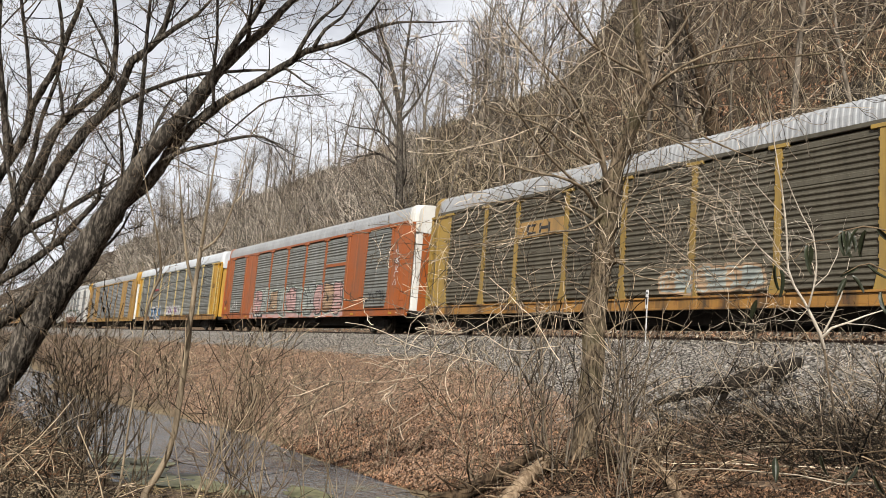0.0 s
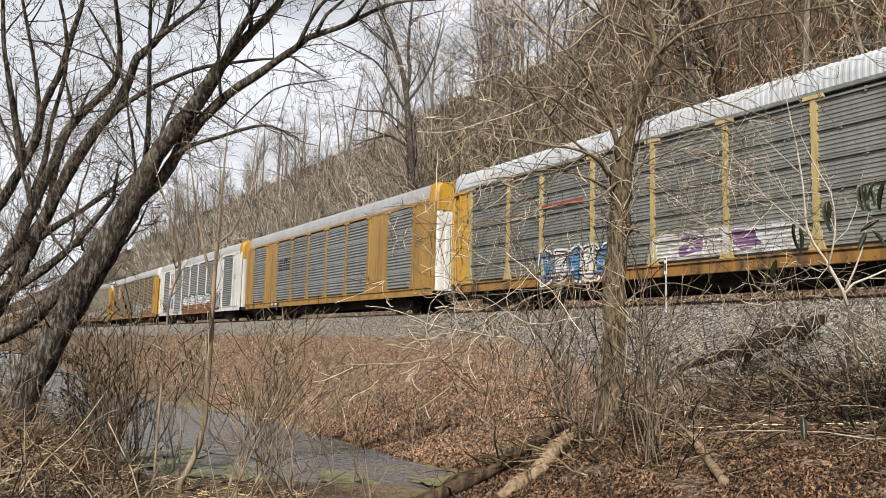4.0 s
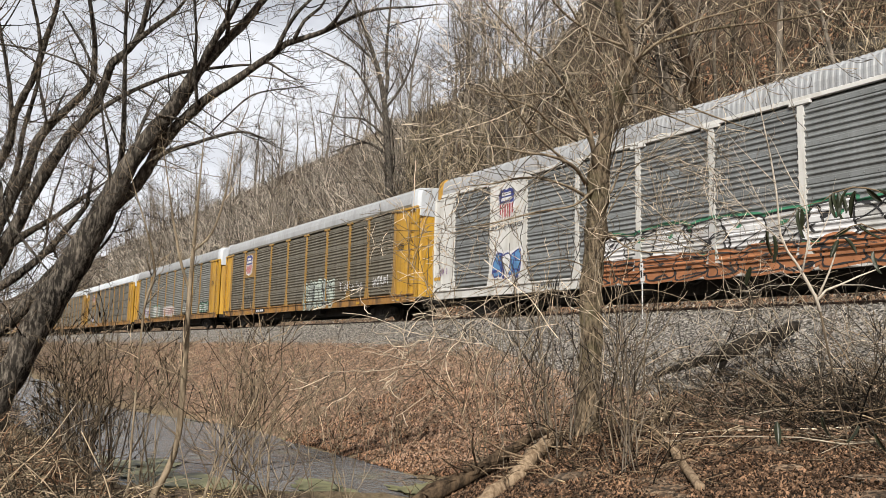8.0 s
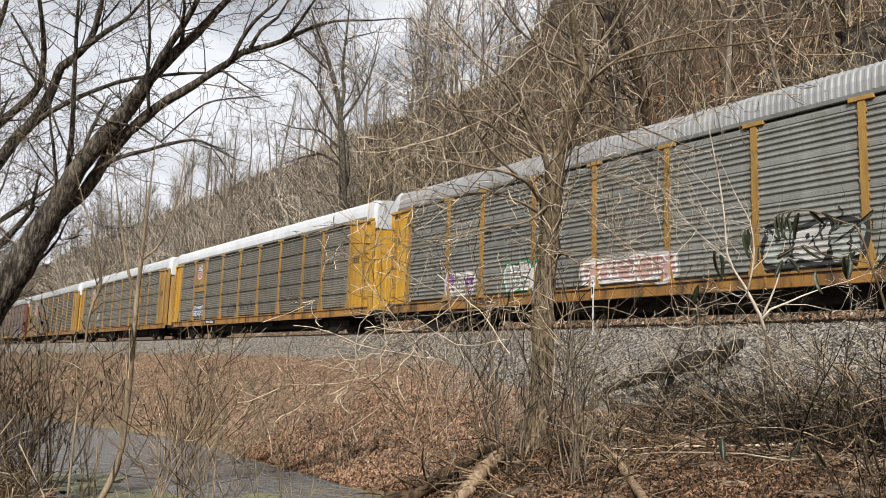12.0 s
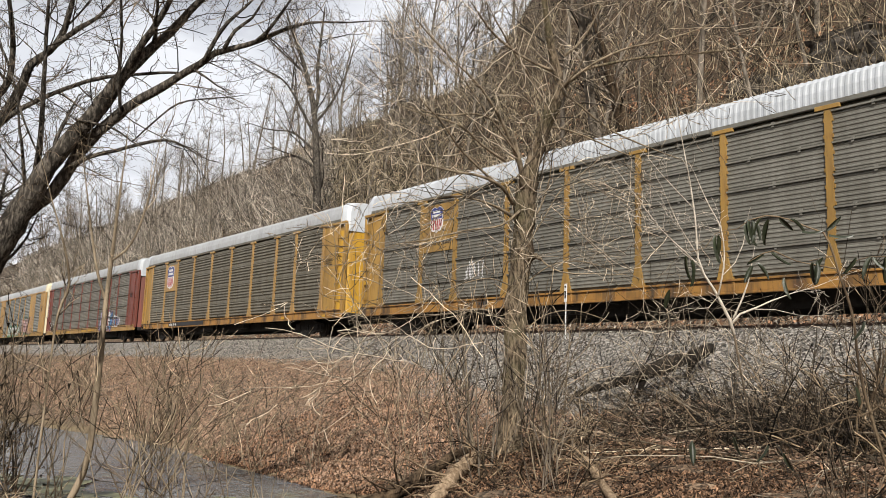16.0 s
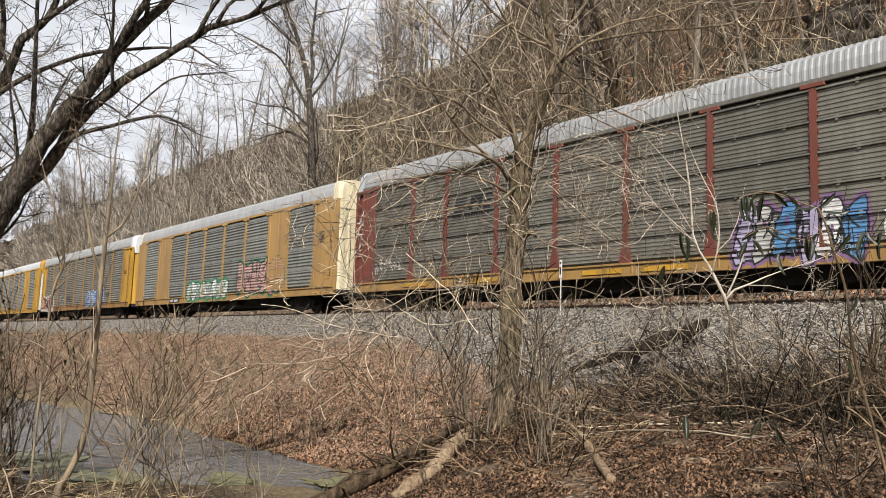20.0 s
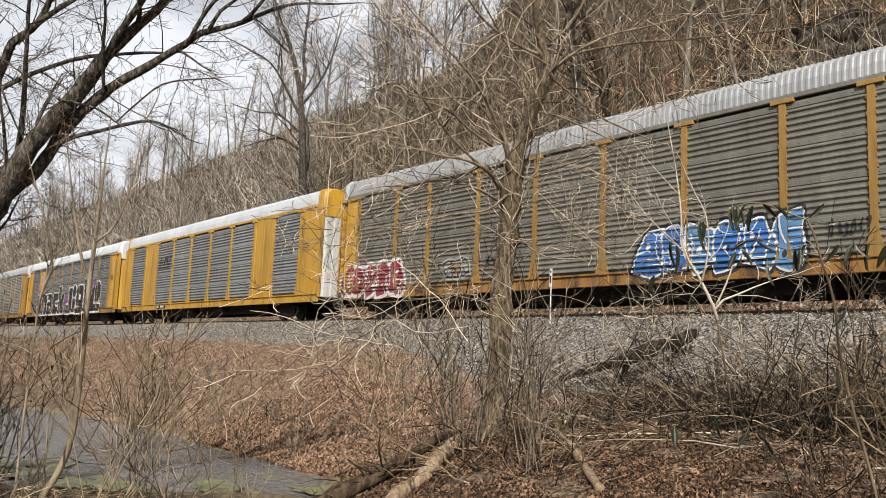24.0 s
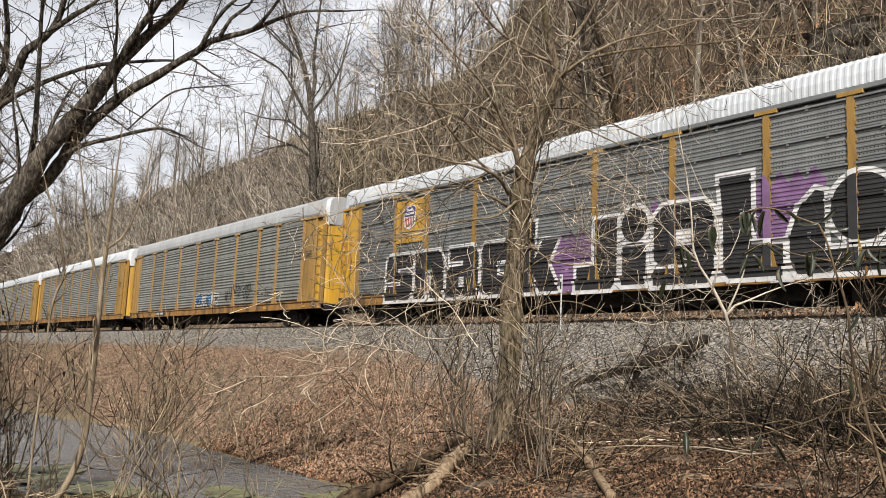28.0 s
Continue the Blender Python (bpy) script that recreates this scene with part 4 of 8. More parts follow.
def scrawl(car, seed, x0, x1, z0, z1, fill, edge, ink, letters=5, style="banded", up=0.0):
    """Spray-painted bubble letters that cannot be read: a halo, a dark outline, the fill, counters and strokes."""
    rng = random.Random(seed)
    step = (x1 - x0) / letters
    rings, counters, marks = [], [], []
    tall = z1 - z0
    for i in range(letters):
        cx, cz = x0 + (i + 0.5) * step, (z0 + z1) / 2 + rng.uniform(-0.05, 0.05) * tall
        rw, rh = step * rng.uniform(0.50, 0.60), tall * rng.uniform(0.46, 0.56)
        tilt = rng.uniform(-0.22, 0.22)
        p3, p5, amp = rng.uniform(0, 6.28), rng.uniform(0, 6.28), rng.uniform(0.08, 0.16)
        ring, k = [], 26
        for j in range(k):
            a = 2 * math.pi * j / k
            s = abs(math.cos(a)) ** 0.62, abs(math.sin(a)) ** 0.62
            q = 1 + amp * math.sin(3 * a + p3) + 0.08 * math.sin(5 * a + p5)
            px, pz = math.copysign(s[0], math.cos(a)) * rw * q, math.copysign(s[1], math.sin(a)) * rh * q
            ring.append((px + tilt * pz, pz))
        rings.append((cx, cz, ring))
        for _ in range(rng.choice((1, 1, 2))):     # a hole in the letter
            ox, oz = cx + rng.uniform(-0.3, 0.3) * rw, cz + rng.choice((-0.42, -0.1, 0.38)) * rh
            ew, eh = rw * rng.uniform(0.12, 0.22), rh * rng.uniform(0.10, 0.20)
            counters.append([(ox + ew * math.cos(b), oz + eh * math.sin(b) + 0.3 * ew * math.cos(b)) for b in np.linspace(0, 6.28, 11)[:-1]])
        for _ in range(3):     # cuts from the outline inwards, and short curls
            px, pz = ring[rng.randrange(k)]
            mx, mz = cx + px, cz + pz
            d = math.atan2(-pz, -px) + rng.uniform(-0.5, 0.5)
            t, bend = rng.uniform(0.018, 0.04), rng.uniform(-0.35, 0.35)
            for _ in range(rng.randrange(4, 8)):
                d += bend
                nx, nz = mx + math.cos(d) * step * 0.12, mz + math.sin(d) * tall * 0.12
                marks.append((mx, mz, nx, nz, t))
                mx, mz = nx, nz
                t *= 0.9

    def grown(ring, cx, cz, d):
        return [(cx + px + d * px / math.hypot(px, pz), cz + pz + d * pz / math.hypot(px, pz)) for px, pz in ring]
    for i, (cx, cz, ring) in enumerate(rings):
        attach("graffiti_edge", sprayed("graffiti_edge", ring_segments(grown(ring, cx, cz, 0.13)), edge, style, up + 0.003 + 0.0004 * i), car, "sprayed halo")
    for i, (cx, cz, ring) in enumerate(rings):
        attach("graffiti_outline", sprayed("graffiti_outline", ring_segments(grown(ring, cx, cz, 0.04)), ink, style, up + 0.010 + 0.0008 * i), car, "sprayed outline")
        attach("graffiti_fill", sprayed("graffiti_fill", ring_segments(grown(ring, cx, cz, -0.02)), fill[i % len(fill)], style, up + 0.0104 + 0.0008 * i), car, "sprayed letter fill")
    top = up + 0.0115 + 0.0008 * letters
    for i, r in enumerate(counters):
        attach("graffiti_counter", sprayed("graffiti_counter", ring_segments(r), edge if i % 2 else ink, style, top + 0.0002 * i), car, "small painted hole in a letter")
    attach("graffiti_stroke", stroke_mesh(marks, ink, style, top + 0.006), car, "sprayed strokes", None, "stuff")


def stroke_mesh(marks, ink, style, lift):
    chunks_v, chunks_f = [], []
    for j, (ax, az, bx, bz, t) in enumerate(marks):
        ln = math.hypot(bx - ax, bz - az) or 1
        ux, uz = (bx - ax) / ln, (bz - az) / ln
        nx, nz = -uz * t, ux * t
        ax, az, bx, bz = ax - ux * t * 0.5, az - uz * t * 0.5, bx + ux * t * 0.5, bz + uz * t * 0.5
        ring = [(ax - nx, az - nz), (bx - nx, bz - nz), (bx + nx, bz + nz), (ax + nx, az + nz)]
        me = sprayed("x", ring_segments(ring), ink, style, lift + 0.00003 * j)
        base = len(chunks_v)
        chunks_v += [tuple(v.co) for v in me.vertices]
        chunks_f += [tuple(base + i for i in p.vertices) for p in me.polygons]
        bpy.data.meshes.remove(me)
    return mesh_from("graffiti_stroke", chunks_v, chunks_f, ink)


def tag(car, seed, x0, x1, z0, z1, ink, style="banded", width=0.022, turns=26):
    """A thin hand-written spray tag that cannot be read: a few looping strokes for each letter."""
    rng = random.Random(seed)
    letters = max(2, min(7, turns // 4))
    step, tall = (x1 - x0) / letters, z1 - z0
    upright = tall > 2 * (x1 - x0)     # written downwards
    marks = []
    for i in range(letters):
        line = [(rng.uniform(-0.1, 1.1), rng.choice((0.0, 0.25, 0.8, 1.0)) + rng.uniform(-0.12, 0.12)) for _ in range(rng.choice((4, 5, 6)))]
        for _ in range(2):     # round the corners
            cut = [line[0]]
            for (ax, az), (bx, bz) in zip(line, line[1:]):
                cut += [(0.75 * ax + 0.25 * bx, 0.75 * az + 0.25 * bz), (0.25 * ax + 0.75 * bx, 0.25 * az + 0.75 * bz)]
            line = cut + [line[-1]]
        if upright:
            h = tall / letters
            pts = [(x0 + u * (x1 - x0), z1 - (i + 1) * h + v * h * 0.85) for u, v in line]
        else:
            pts = [(x0 + (i + 0.9 * u) * step, z0 + v * tall) for u, v in line]
        marks += [(ax, az, bx, bz, width) for (ax, az), (bx, bz) in zip(pts, pts[1:])]
    attach("graffiti_tag", stroke_mesh(marks, ink, style, 0.026), car, "thin sprayed tag", None, "stuff")


def circle(cx, cz, r, n=20):
    return [(cx + r * math.cos(2 * math.pi * i / n), cz + r * math.sin(2 * math.pi * i / n)) for i in range(n)]


# heavy block letters: width, outlines and holes, in letter heights
BLOCK = {
    "s": (1.0, [[(0, 0), (0.9, 0), (1, 0.1), (1, 0.6), (0.45, 0.6), (0.45, 0.7), (1, 0.7), (1, 1), (0.12, 1), (0, 0.88), (0, 0.42), (0.55, 0.42), (0.55, 0.31), (0, 0.31)]]),
    "n": (1.0, [[(0, 0), (0.4, 0), (0.4, 0.62), (0.58, 0.62), (0.58, 0), (1, 0), (1, 0.8), (0.85, 1), (0, 1)]]),
    "a": (1.0, [[(0, 0.1), (0.1, 0), (1, 0), (1, 0.85), (0.85, 1), (0.1, 1), (0.1, 0.74), (0.52, 0.74), (0.52, 0.62), (0.1, 0.62), (0, 0.5)], [(0.40, 0.2), (0.56, 0.2), (0.56, 0.4), (0.40, 0.4)]]),
    "c": (0.95, [[(0.1, 0), (0.95, 0), (0.95, 0.34), (0.46, 0.34), (0.46, 0.66), (0.95, 0.66), (0.95, 1), (0.1, 1), (0, 0.9), (0, 0.1)]]),
    "k": (1.05, [[(0, 0), (0.42, 0), (0.42, 0.28), (0.58, 0), (1.05, 0), (0.76, 0.5), (1.0, 0.92), (0.6, 0.92), (0.42, 0.6), (0.42, 1.3), (0, 1.3)]]),
    "j": (0.9, [[(0, -0.04), (0.8, -0.04), (0.9, 0.08), (0.9, 1.08), (0.44, 1.08), (0.44, 0.34), (0, 0.34)]]),
    "i": (0.56, [[(0.02, 0), (0.5, 0), (0.5, 0.6), (0.02, 0.6)], circle(0.27, 0.92, 0.27)]),
    "g": (1.1, [[(0, -0.04), (1.0, -0.04), (1.1, 0.1), (1.1, 1.0), (0.92, 1.14), (0.18, 1.14), (0, 0.98), (0, 0.36), (0.1, 0.27), (0.62, 0.27), (0.62, 0.2), (0, 0.2)], [(0.42, 0.52), (0.70, 0.52), (0.70, 0.76), (0.42, 0.76)]]),
    "l": (1.0, [[(0.06, 0.1), (0.16, 0), (1.0, 0), (1.0, 0.42), (0.52, 0.42), (0.52, 1.42), (0, 1.42), (0.06, 0.8)]]),
    "e": (1.4, [[(0.12, 0), (1.4, 0), (1.4, 0.28), (0.5, 0.28), (0.5, 1.02), (0.38, 1.06), (0.14, 0.85), (0, 0.5), (0, 0.2)], circle(1.0, 0.78, 0.42)]),
}


def spread_ring(ring, d):
    """An outline moved outwards by d."""
    n = len(ring)
    area = sum(ring[i][0] * ring[(i + 1) % n][1] - ring[(i + 1) % n][0] * ring[i][1] for i in range(n))
    turn, out = (1 if area > 0 else -1), []
    for i in range(n):
        (ax, az), (bx, bz), (cx, cz) = ring[i - 1], ring[i], ring[(i + 1) % n]
        u, v = Vector((bx - ax, bz - az)).normalized(), Vector((cx - bx, cz - bz)).normalized()
        m = Vector((u.y + v.y, -u.x - v.x)) * turn
        m = m.normalized() * min(d / max(0.45, math.sqrt(max(0.0, (1 + u.dot(v)) / 2))), 1.6 * d)
        out.append((bx + m.x, bz + m.y))
    return out


def big_word(car, text, x0, x1, base, tall, style):
    """Block letters side by side, black with a white edge, laid on the corrugation."""
    gap = 0.10
    wide = (x1 - x0) / (sum(BLOCK[ch][0] for ch in text) + gap * (len(text) - 1))
    x = x0
    for i, ch in enumerate(text):
        w, rings = BLOCK[ch]
        rings = [[(x + px * wide, base + pz * tall) for px, pz in r] for r in rings]
        solid = rings if ch in "ie" else rings[:1]
        for r in solid:
            attach("graffiti_edge", sprayed("graffiti_edge", ring_segments(spread_ring(r, 0.13)), CHALK, style, 0.014 + 0.0004 * i), car, "white letter edge")
        if ch in "ie":
            for k, r in enumerate(rings):
                attach("graffiti_letter", sprayed("graffiti_letter", ring_segments(r), INK, style, 0.022 + 0.0004 * i + 0.001 * k), car, "black sprayed letter")
        else:
            attach("graffiti_letter", sprayed("graffiti_letter", [g for r in rings for g in ring_segments(r)], INK, style, 0.022 + 0.0004 * i), car, "black sprayed letter")
        x += (w + gap) * wide


def number_bars(car, x, z, ink, y, count=10, h=0.13, gap=4):
    me = cached(("number", ink.name, h), lambda: flat_shape("number_mark", [bar(0, h * 0.62, 0, h)], ink, depth=0.003))
    for i in range(count):
        if i != gap:
            attach("number_mark", me, car, "reporting mark as a plain bar", pose(x + i * h * 0.95, y, z))


def small_print(car, x, z, ink, rows=4, wide=0.45, seed=0):
    rng = random.Random(seed)
    polys = []
    for r in range(rows):
        a = x
        while a < x + wide:
            b = a + rng.uniform(0.04, 0.10)
            polys.append(bar(a, min(b, x + wide), z - r * 0.085, z - r * 0.085 + 0.045))
            a = b + 0.03
    attach("stencil", flat_shape("stencil", polys, ink, depth=0.003), car, "small dark stencilled lines", pose(0, -WIDE + 0.008, 0), "stuff")


def freight_car(label, frame_paint, sheet, style, roof, kind="A", end=None, cap=None, plate=None, sill=None, rear_cap=None):
    end, cap, plate = end or frame_paint, cap or ROOF_WHITE, plate or frame_paint
    sill = sill or DIRTY_GOLD if sill or frame_paint in (GOLD, TAN_GOLD, PALE_YELLOW, YELLOW) and kind == "A" else frame_paint
    top = sheet if kind == "A" else frame_paint
    car = tagged(new("freight_car"), label, "freight car", "cars of the train")
    attach("underframe", cached("under", lambda: box_mesh("underframe", BLACK_STEEL, (-HALF + 0.2, HALF - 0.2, -1.36, 1.36, 0.98, 1.10), (-HALF - 0.1, HALF + 0.1, -0.36, 0.36, 0.60, 0.979),
                                                          *[(x - 0.08, x + 0.08, -1.38, 1.38, 0.70, 0.979) for x in np.arange(-6.0, 6.1, 1.5)], (-7.6, 7.6, -0.95, 0.95, 0.36, 0.978), (-3.0, -1.2, -1.3, -0.951, 0.45, 0.9), (2.0, 2.9, -1.3, -0.951, 0.5, 0.9), bevel=0.02)), car, "black steel underframe", pose(SHIFT, 0, 0))
    attach("roof", roof_mesh(roof), car, "ribbed metal roof", pose(SHIFT, 0, 0))
    for turn in (0, 180):
        m = pose(SHIFT, 0, 0, 0, 0, turn)
        attach("side_sill", cached(("sill", sill.name, kind), lambda: box_mesh("side_sill", sill, (-HALF + 0.1, HALF - 0.1, -WIDE, -WIDE + 0.10, 0.80, 1.06), (-HALF + 0.1, HALF - 0.1, -WIDE - 0.05, -WIDE + 0.08, 1.06, 1.12), (-HALF + 0.1, HALF - 0.1, -WIDE - 0.03, -WIDE + 0.08, 0.74, 0.80),
                                                                                       *[(x - 0.03, x + 0.03, -WIDE - 0.03, -WIDE - 0.003, 0.80, 1.06) for x in POSTS], bevel=0.008)), car, "", pose(SHIFT, 0, 0, 0, 0, turn))
        attach("top_rail", cached(("rail", top.name), lambda: box_mesh("top_rail", top, (-HALF + 0.5, HALF - 0.5, -WIDE - 0.02, -WIDE + 0.10, SIDE_HIGH + 0.01, 5.15), bevel=0.01)), car, "", m)
        attach("end_cap", cap_mesh(cap if turn == 0 else rear_cap or cap), car, "pale end hood", m)
        for flip in (False, True):
            attach("end_door", cached(("dm", end.name, flip), lambda: (lambda me: (me.transform(Matrix.Diagonal((1, -1, 1, 1))), me.flip_normals(), me)[2] if flip else me)(door_mesh(end).copy())), car, "folded sheet end door", m)
        attach("coupler", cached("coupler", lambda: box_mesh("coupler", BLACK_STEEL, (HALF - 0.2, HALF + 0.50, -0.09, 0.09, 0.70, 0.94), (HALF + 0.30, HALF + 0.52, -0.17, 0.17, 0.66, 0.98), (HALF - 0.05, HALF + 0.05, -1.3, 1.3, 0.72, 0.95), bevel=0.03)), car, "black coupler and end beam", m)
        m = pose(0, 0, 0, 0, 0, turn)
        for k, (a, b) in enumerate(zip(POSTS, POSTS[1:])):
            wide = round(b - a, 2)
            solid = kind == "B" and k in (1, 7)
            attach("solid_panel" if solid else "side_panel", solid_mesh(plate, wide) if solid else panel_mesh(style, sheet, wide), car, "", m @ pose((a + b) / 2, 0, 0))
        for x in POSTS:
            attach("post", post_mesh(frame_paint), car, "", m @ pose(x, 0, 0))
        for mirror in (False, True):
            def flip_copy(me, mirror=mirror):
                me = me.copy()
                if mirror:
                    me.transform(Matrix.Diagonal((-1, 1, 1, 1)))
                    me.flip_normals()
                return me
            at = m @ pose(-11.7 if mirror else 11.7, 0, 0) @ Matrix.Diagonal(((HALF - 11.7 + (SHIFT if mirror == (turn == 180) else -SHIFT)) / 1.84, 1, 1, 1))
            for n, me in end_pieces(plate, kind):
                attach(n, cached((n, plate.name, kind, mirror), lambda: flip_copy(me)), car, "", at)
            attach("ladder", cached(("ld", frame_paint.name, kind, mirror), lambda: flip_copy(ladder_mesh(frame_paint, kind))), car, "", at)
    add_truck(car, -10.0)
    add_truck(car, 10.0)
    return car


def corner_strip(car, material):
    """A painted strip down the curved corner of the front end door."""
    line = [(0.98, -0.024), (1.05, -0.03), (1.22, -0.08), (1.35, -0.17), (1.44, -0.29), (1.49, -0.43), (1.50, -0.56)]
    k = len(line)
    v = [(HALF - 0.004 + d, -y - 0.01, z) for z in (1.0, 4.61) for y, d in line]
    attach("corner_strip", mesh_from("corner_strip", v, [(i, k + i, k + i + 1, i + 1) for i in range(k - 1)], material), car, "white painted corner", pose(SHIFT, 0, 0))


def upper_plate(car, a, b, low, high, material):
    attach("sign_plate", box_mesh("sign_plate", material, (a + 0.11, b - 0.11, -WIDE - 0.012, -WIDE + 0.03, low, high), bevel=0.006), car, "painted sign plate")


FACE = -WIDE - 0.03     # in front of the corrugated sheets
CARS = []


def side_mark(car, x, z, style="banded", wide=2.1):
    """A black company mark drawn as plain shapes: slanting bars beside two blocks, over a row of small bars."""
    k = wide / 2.1
    slant = lambda a, b, low, high: [(x + k * (a + 0.3 * low), z + k * low), (x + k * (b + 0.3 * low), z + k * low), (x + k * (b + 0.3 * high), z + k * high), (x + k * (a + 0.3 * high), z + k * high)]
    shapes = [slant(0.0, 0.6, 0.22 + 0.11 * i, 0.28 + 0.11 * i) for i in range(5)] + [slant(0.85, 1.05, 0.2, 0.75), slant(1.05, 1.3, 0.48, 0.75), slant(1.3, 1.5, 0.2, 0.75), slant(1.62, 2.0, 0.2, 0.32), slant(1.62, 2.0, 0.44, 0.54), slant(1.62, 2.0, 0.64, 0.75)]
    for ring in shapes:
        attach("emblem_bar", sprayed("emblem_bar", ring_segments(ring), INK, style, 0.006), car, "black emblem bar")
    letters = [seg for i in range(14) for seg in ring_segments(slant(0.02 + 0.145 * i, 0.12 + 0.145 * i, 0.0, 0.12))]
    attach("emblem_lettering", sprayed("emblem_lettering", letters, INK, style, 0.006), car, "row of small black lettering bars", None, "stuff")


def build_train():
    add = CARS.append
    # 0: grimy ochre car
    c = freight_car("grimy ochre covered auto-carrier with brown-grey corrugated sides", OCHRE, PANEL_BROWN, "banded", ROOF_GREY, cap=OCHRE, sill=DIRTY_GOLD)
    upper_plate(c, -7.0, -4.2, 3.5, 4.1, TAN_GOLD)
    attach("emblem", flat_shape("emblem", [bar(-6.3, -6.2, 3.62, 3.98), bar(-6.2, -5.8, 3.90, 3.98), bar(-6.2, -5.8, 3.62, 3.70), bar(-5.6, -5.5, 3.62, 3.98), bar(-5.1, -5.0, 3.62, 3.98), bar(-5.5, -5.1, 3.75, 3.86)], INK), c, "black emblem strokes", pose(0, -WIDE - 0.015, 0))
    scrawl(c, 3, 0.3, 3.7, 1.3, 1.85, (TAN_SPRAY, GREY_SPRAY), TAN_SPRAY, GREY_SPRAY, 6)
    add(c)
    # 1: orange car
    c = freight_car("orange covered auto-carrier with grey corrugated panels and graffiti", ORANGE, PANEL_GREY, "banded", ROOF_GREY, "B", end=ORANGE, cap=WHITE, rear_cap=ORANGE)
    corner_strip(c, WHITE)
    wavy = [(-7.2 + 14.2 * i / 30, 0.77 + 0.02 * math.sin(i * 1.7)) for i in range(31)] + [(7.0 - 14.2 * i / 30, 1.30 + 0.12 * math.sin(i * 1.3)) for i in range(31)]
    attach("graffiti_ground", sprayed("graffiti_ground", ring_segments(wavy), PINK, "banded", 0.002), c, "faded pink sprayed ground")
    scrawl(c, 11, -6.6, 2.0, 1.05, 2.45, (PINK, GREY_SPRAY, TAN_SPRAY, GREY_SPRAY), PALE_GREEN, INK, 6, up=0.004)
    scrawl(c, 14, 2.1, 6.8, 1.0, 2.6, (GREY_SPRAY, PINK, TAN_SPRAY, PINK), GREY_SPRAY, INK, 4, up=0.004)
    upper_plate(c, 4.2, 7.0, 3.45, 3.62, ORANGE)
    tag(c, 12, 12.2, 12.6, 2.2, 3.9, CHALK, "flat", width=0.018, turns=20)
    tag(c, 13, 9.4, 11.5, 1.4, 1.95, INK)
    tag(c, 15, -11.45, -9.9, 1.5, 1.95, CHALK, width=0.03, turns=14)
    tag(c, 16, -12.75, -12.05, 1.7, 2.1, INK, "flat", width=0.02, turns=14)
    attach("warning_label", flat_shape("warning_label", [bar(-12.75, -12.3, 1.42, 1.58)], YELLOW), c, "yellow label", pose(0, -WIDE - 0.012, 0))
    add(c)
    # 2: yellow car with white roof
    c = freight_car("yellow covered auto-carrier with white roof and grey slatted sides", PALE_YELLOW, PANEL_GREY, "tight", ROOF_WHITE, end=YELLOW, plate=YELLOW)
    scrawl(c, 21, -6.9, -3.2, 0.95, 1.95, (SKY_BLUE, CHALK), CHALK, INK, 5, "tight")
    scrawl(c, 22, -1.3, 3.5, 1.3, 1.9, (SILVER, PURPLE), SILVER, CHALK, 5, "tight")
    attach("faded_mark", flat_shape("faded_mark", [bar(-6.9, -4.6, 3.55, 3.68)], RED_INK), c, "faded red lettering bar", pose(0, FACE, 0))
    add(c)
    # 3: gold car with wide solid panels
    c = freight_car("gold covered auto-carrier with solid gold panels and grey sheets", GOLD, PANEL_CLEAN, "banded", ROOF_GREY, "B", end=WHITE, cap=YELLOW)
    side_mark(c, -6.6, 3.1)
    add(c)
    # 4: white car with graffiti
    c = freight_car("white covered auto-carrier with grey panels and shield emblem", WHITE, PANEL_CLEAN, "banded", ROOF_GREY, "B", end=SILVER, cap=YELLOW)
    shield_parts(c, -8.05, 4.15, 1.05, 1.25, -WIDE - 0.016)
    attach("slogan", lettering("slogan", "BUILDING AMERICA", 0.24, INK, squeeze=0.9), c, "dark slogan lettering", pose(-8.05, -WIDE - 0.02, 3.22))
    scrawl(c, 41, -8.8, -7.2, 1.4, 2.3, (SKY_BLUE, CHALK, SKY_BLUE), CHALK, BLUE_INK, 3, "flat")
    tag(c, 42, -12.6, -12.0, 1.75, 2.05, PURPLE, "flat", width=0.02, turns=12)
    scrawl(c, 43, -3.2, 6.8, 1.45, 2.35, (CHALK, SILVER), GREEN, INK, 8)
    scrawl(c, 44, -3.4, 6.9, 0.85, 1.42, (BROWN_SPRAY, BROWN_SPRAY), BROWN_SPRAY, INK, 9, up=0.022)
    scrawl(c, 45, 7.1, 8.6, 1.0, 2.1, (SILVER, GREY_SPRAY), INK, INK, 3, "flat")
    small_print(c, -12.9, 2.9, INK, 2, 0.5, 4)
    attach("warning_label", flat_shape("warning_label", [bar(-13.1, -12.6, 1.55, 1.68)], YELLOW), c, "yellow label", pose(0, -WIDE - 0.012, 0))
    add(c)
    # 5: grimy gold car with a large shield plate
    c = freight_car("grimy gold covered auto-carrier with a large shield plate", GOLD, PANEL_DARK, "banded", ROOF_GREY, end=YELLOW, plate=YELLOW)
    upper_plate(c, -9.1, -7.0, 3.2, 4.78, GOLD)
    shield_parts(c, -8.05, 4.02, 1.25, 1.4, -WIDE - 0.016)
    scrawl(c, 51, 1.4, 5.2, 0.90, 2.15, (PALE_GREEN, GREY_SPRAY, PALE_GREEN), PALE_GREEN, INK, 6)
    tag(c, 52, 6.0, 8.6, 1.4, 2.0, CHALK)
    tag(c, 53, 9.6, 11.2, 1.5, 2.1, CHALK)
    tag(c, 54, -8.9, -7.2, 1.5, 2.0, INK)
    add(c)
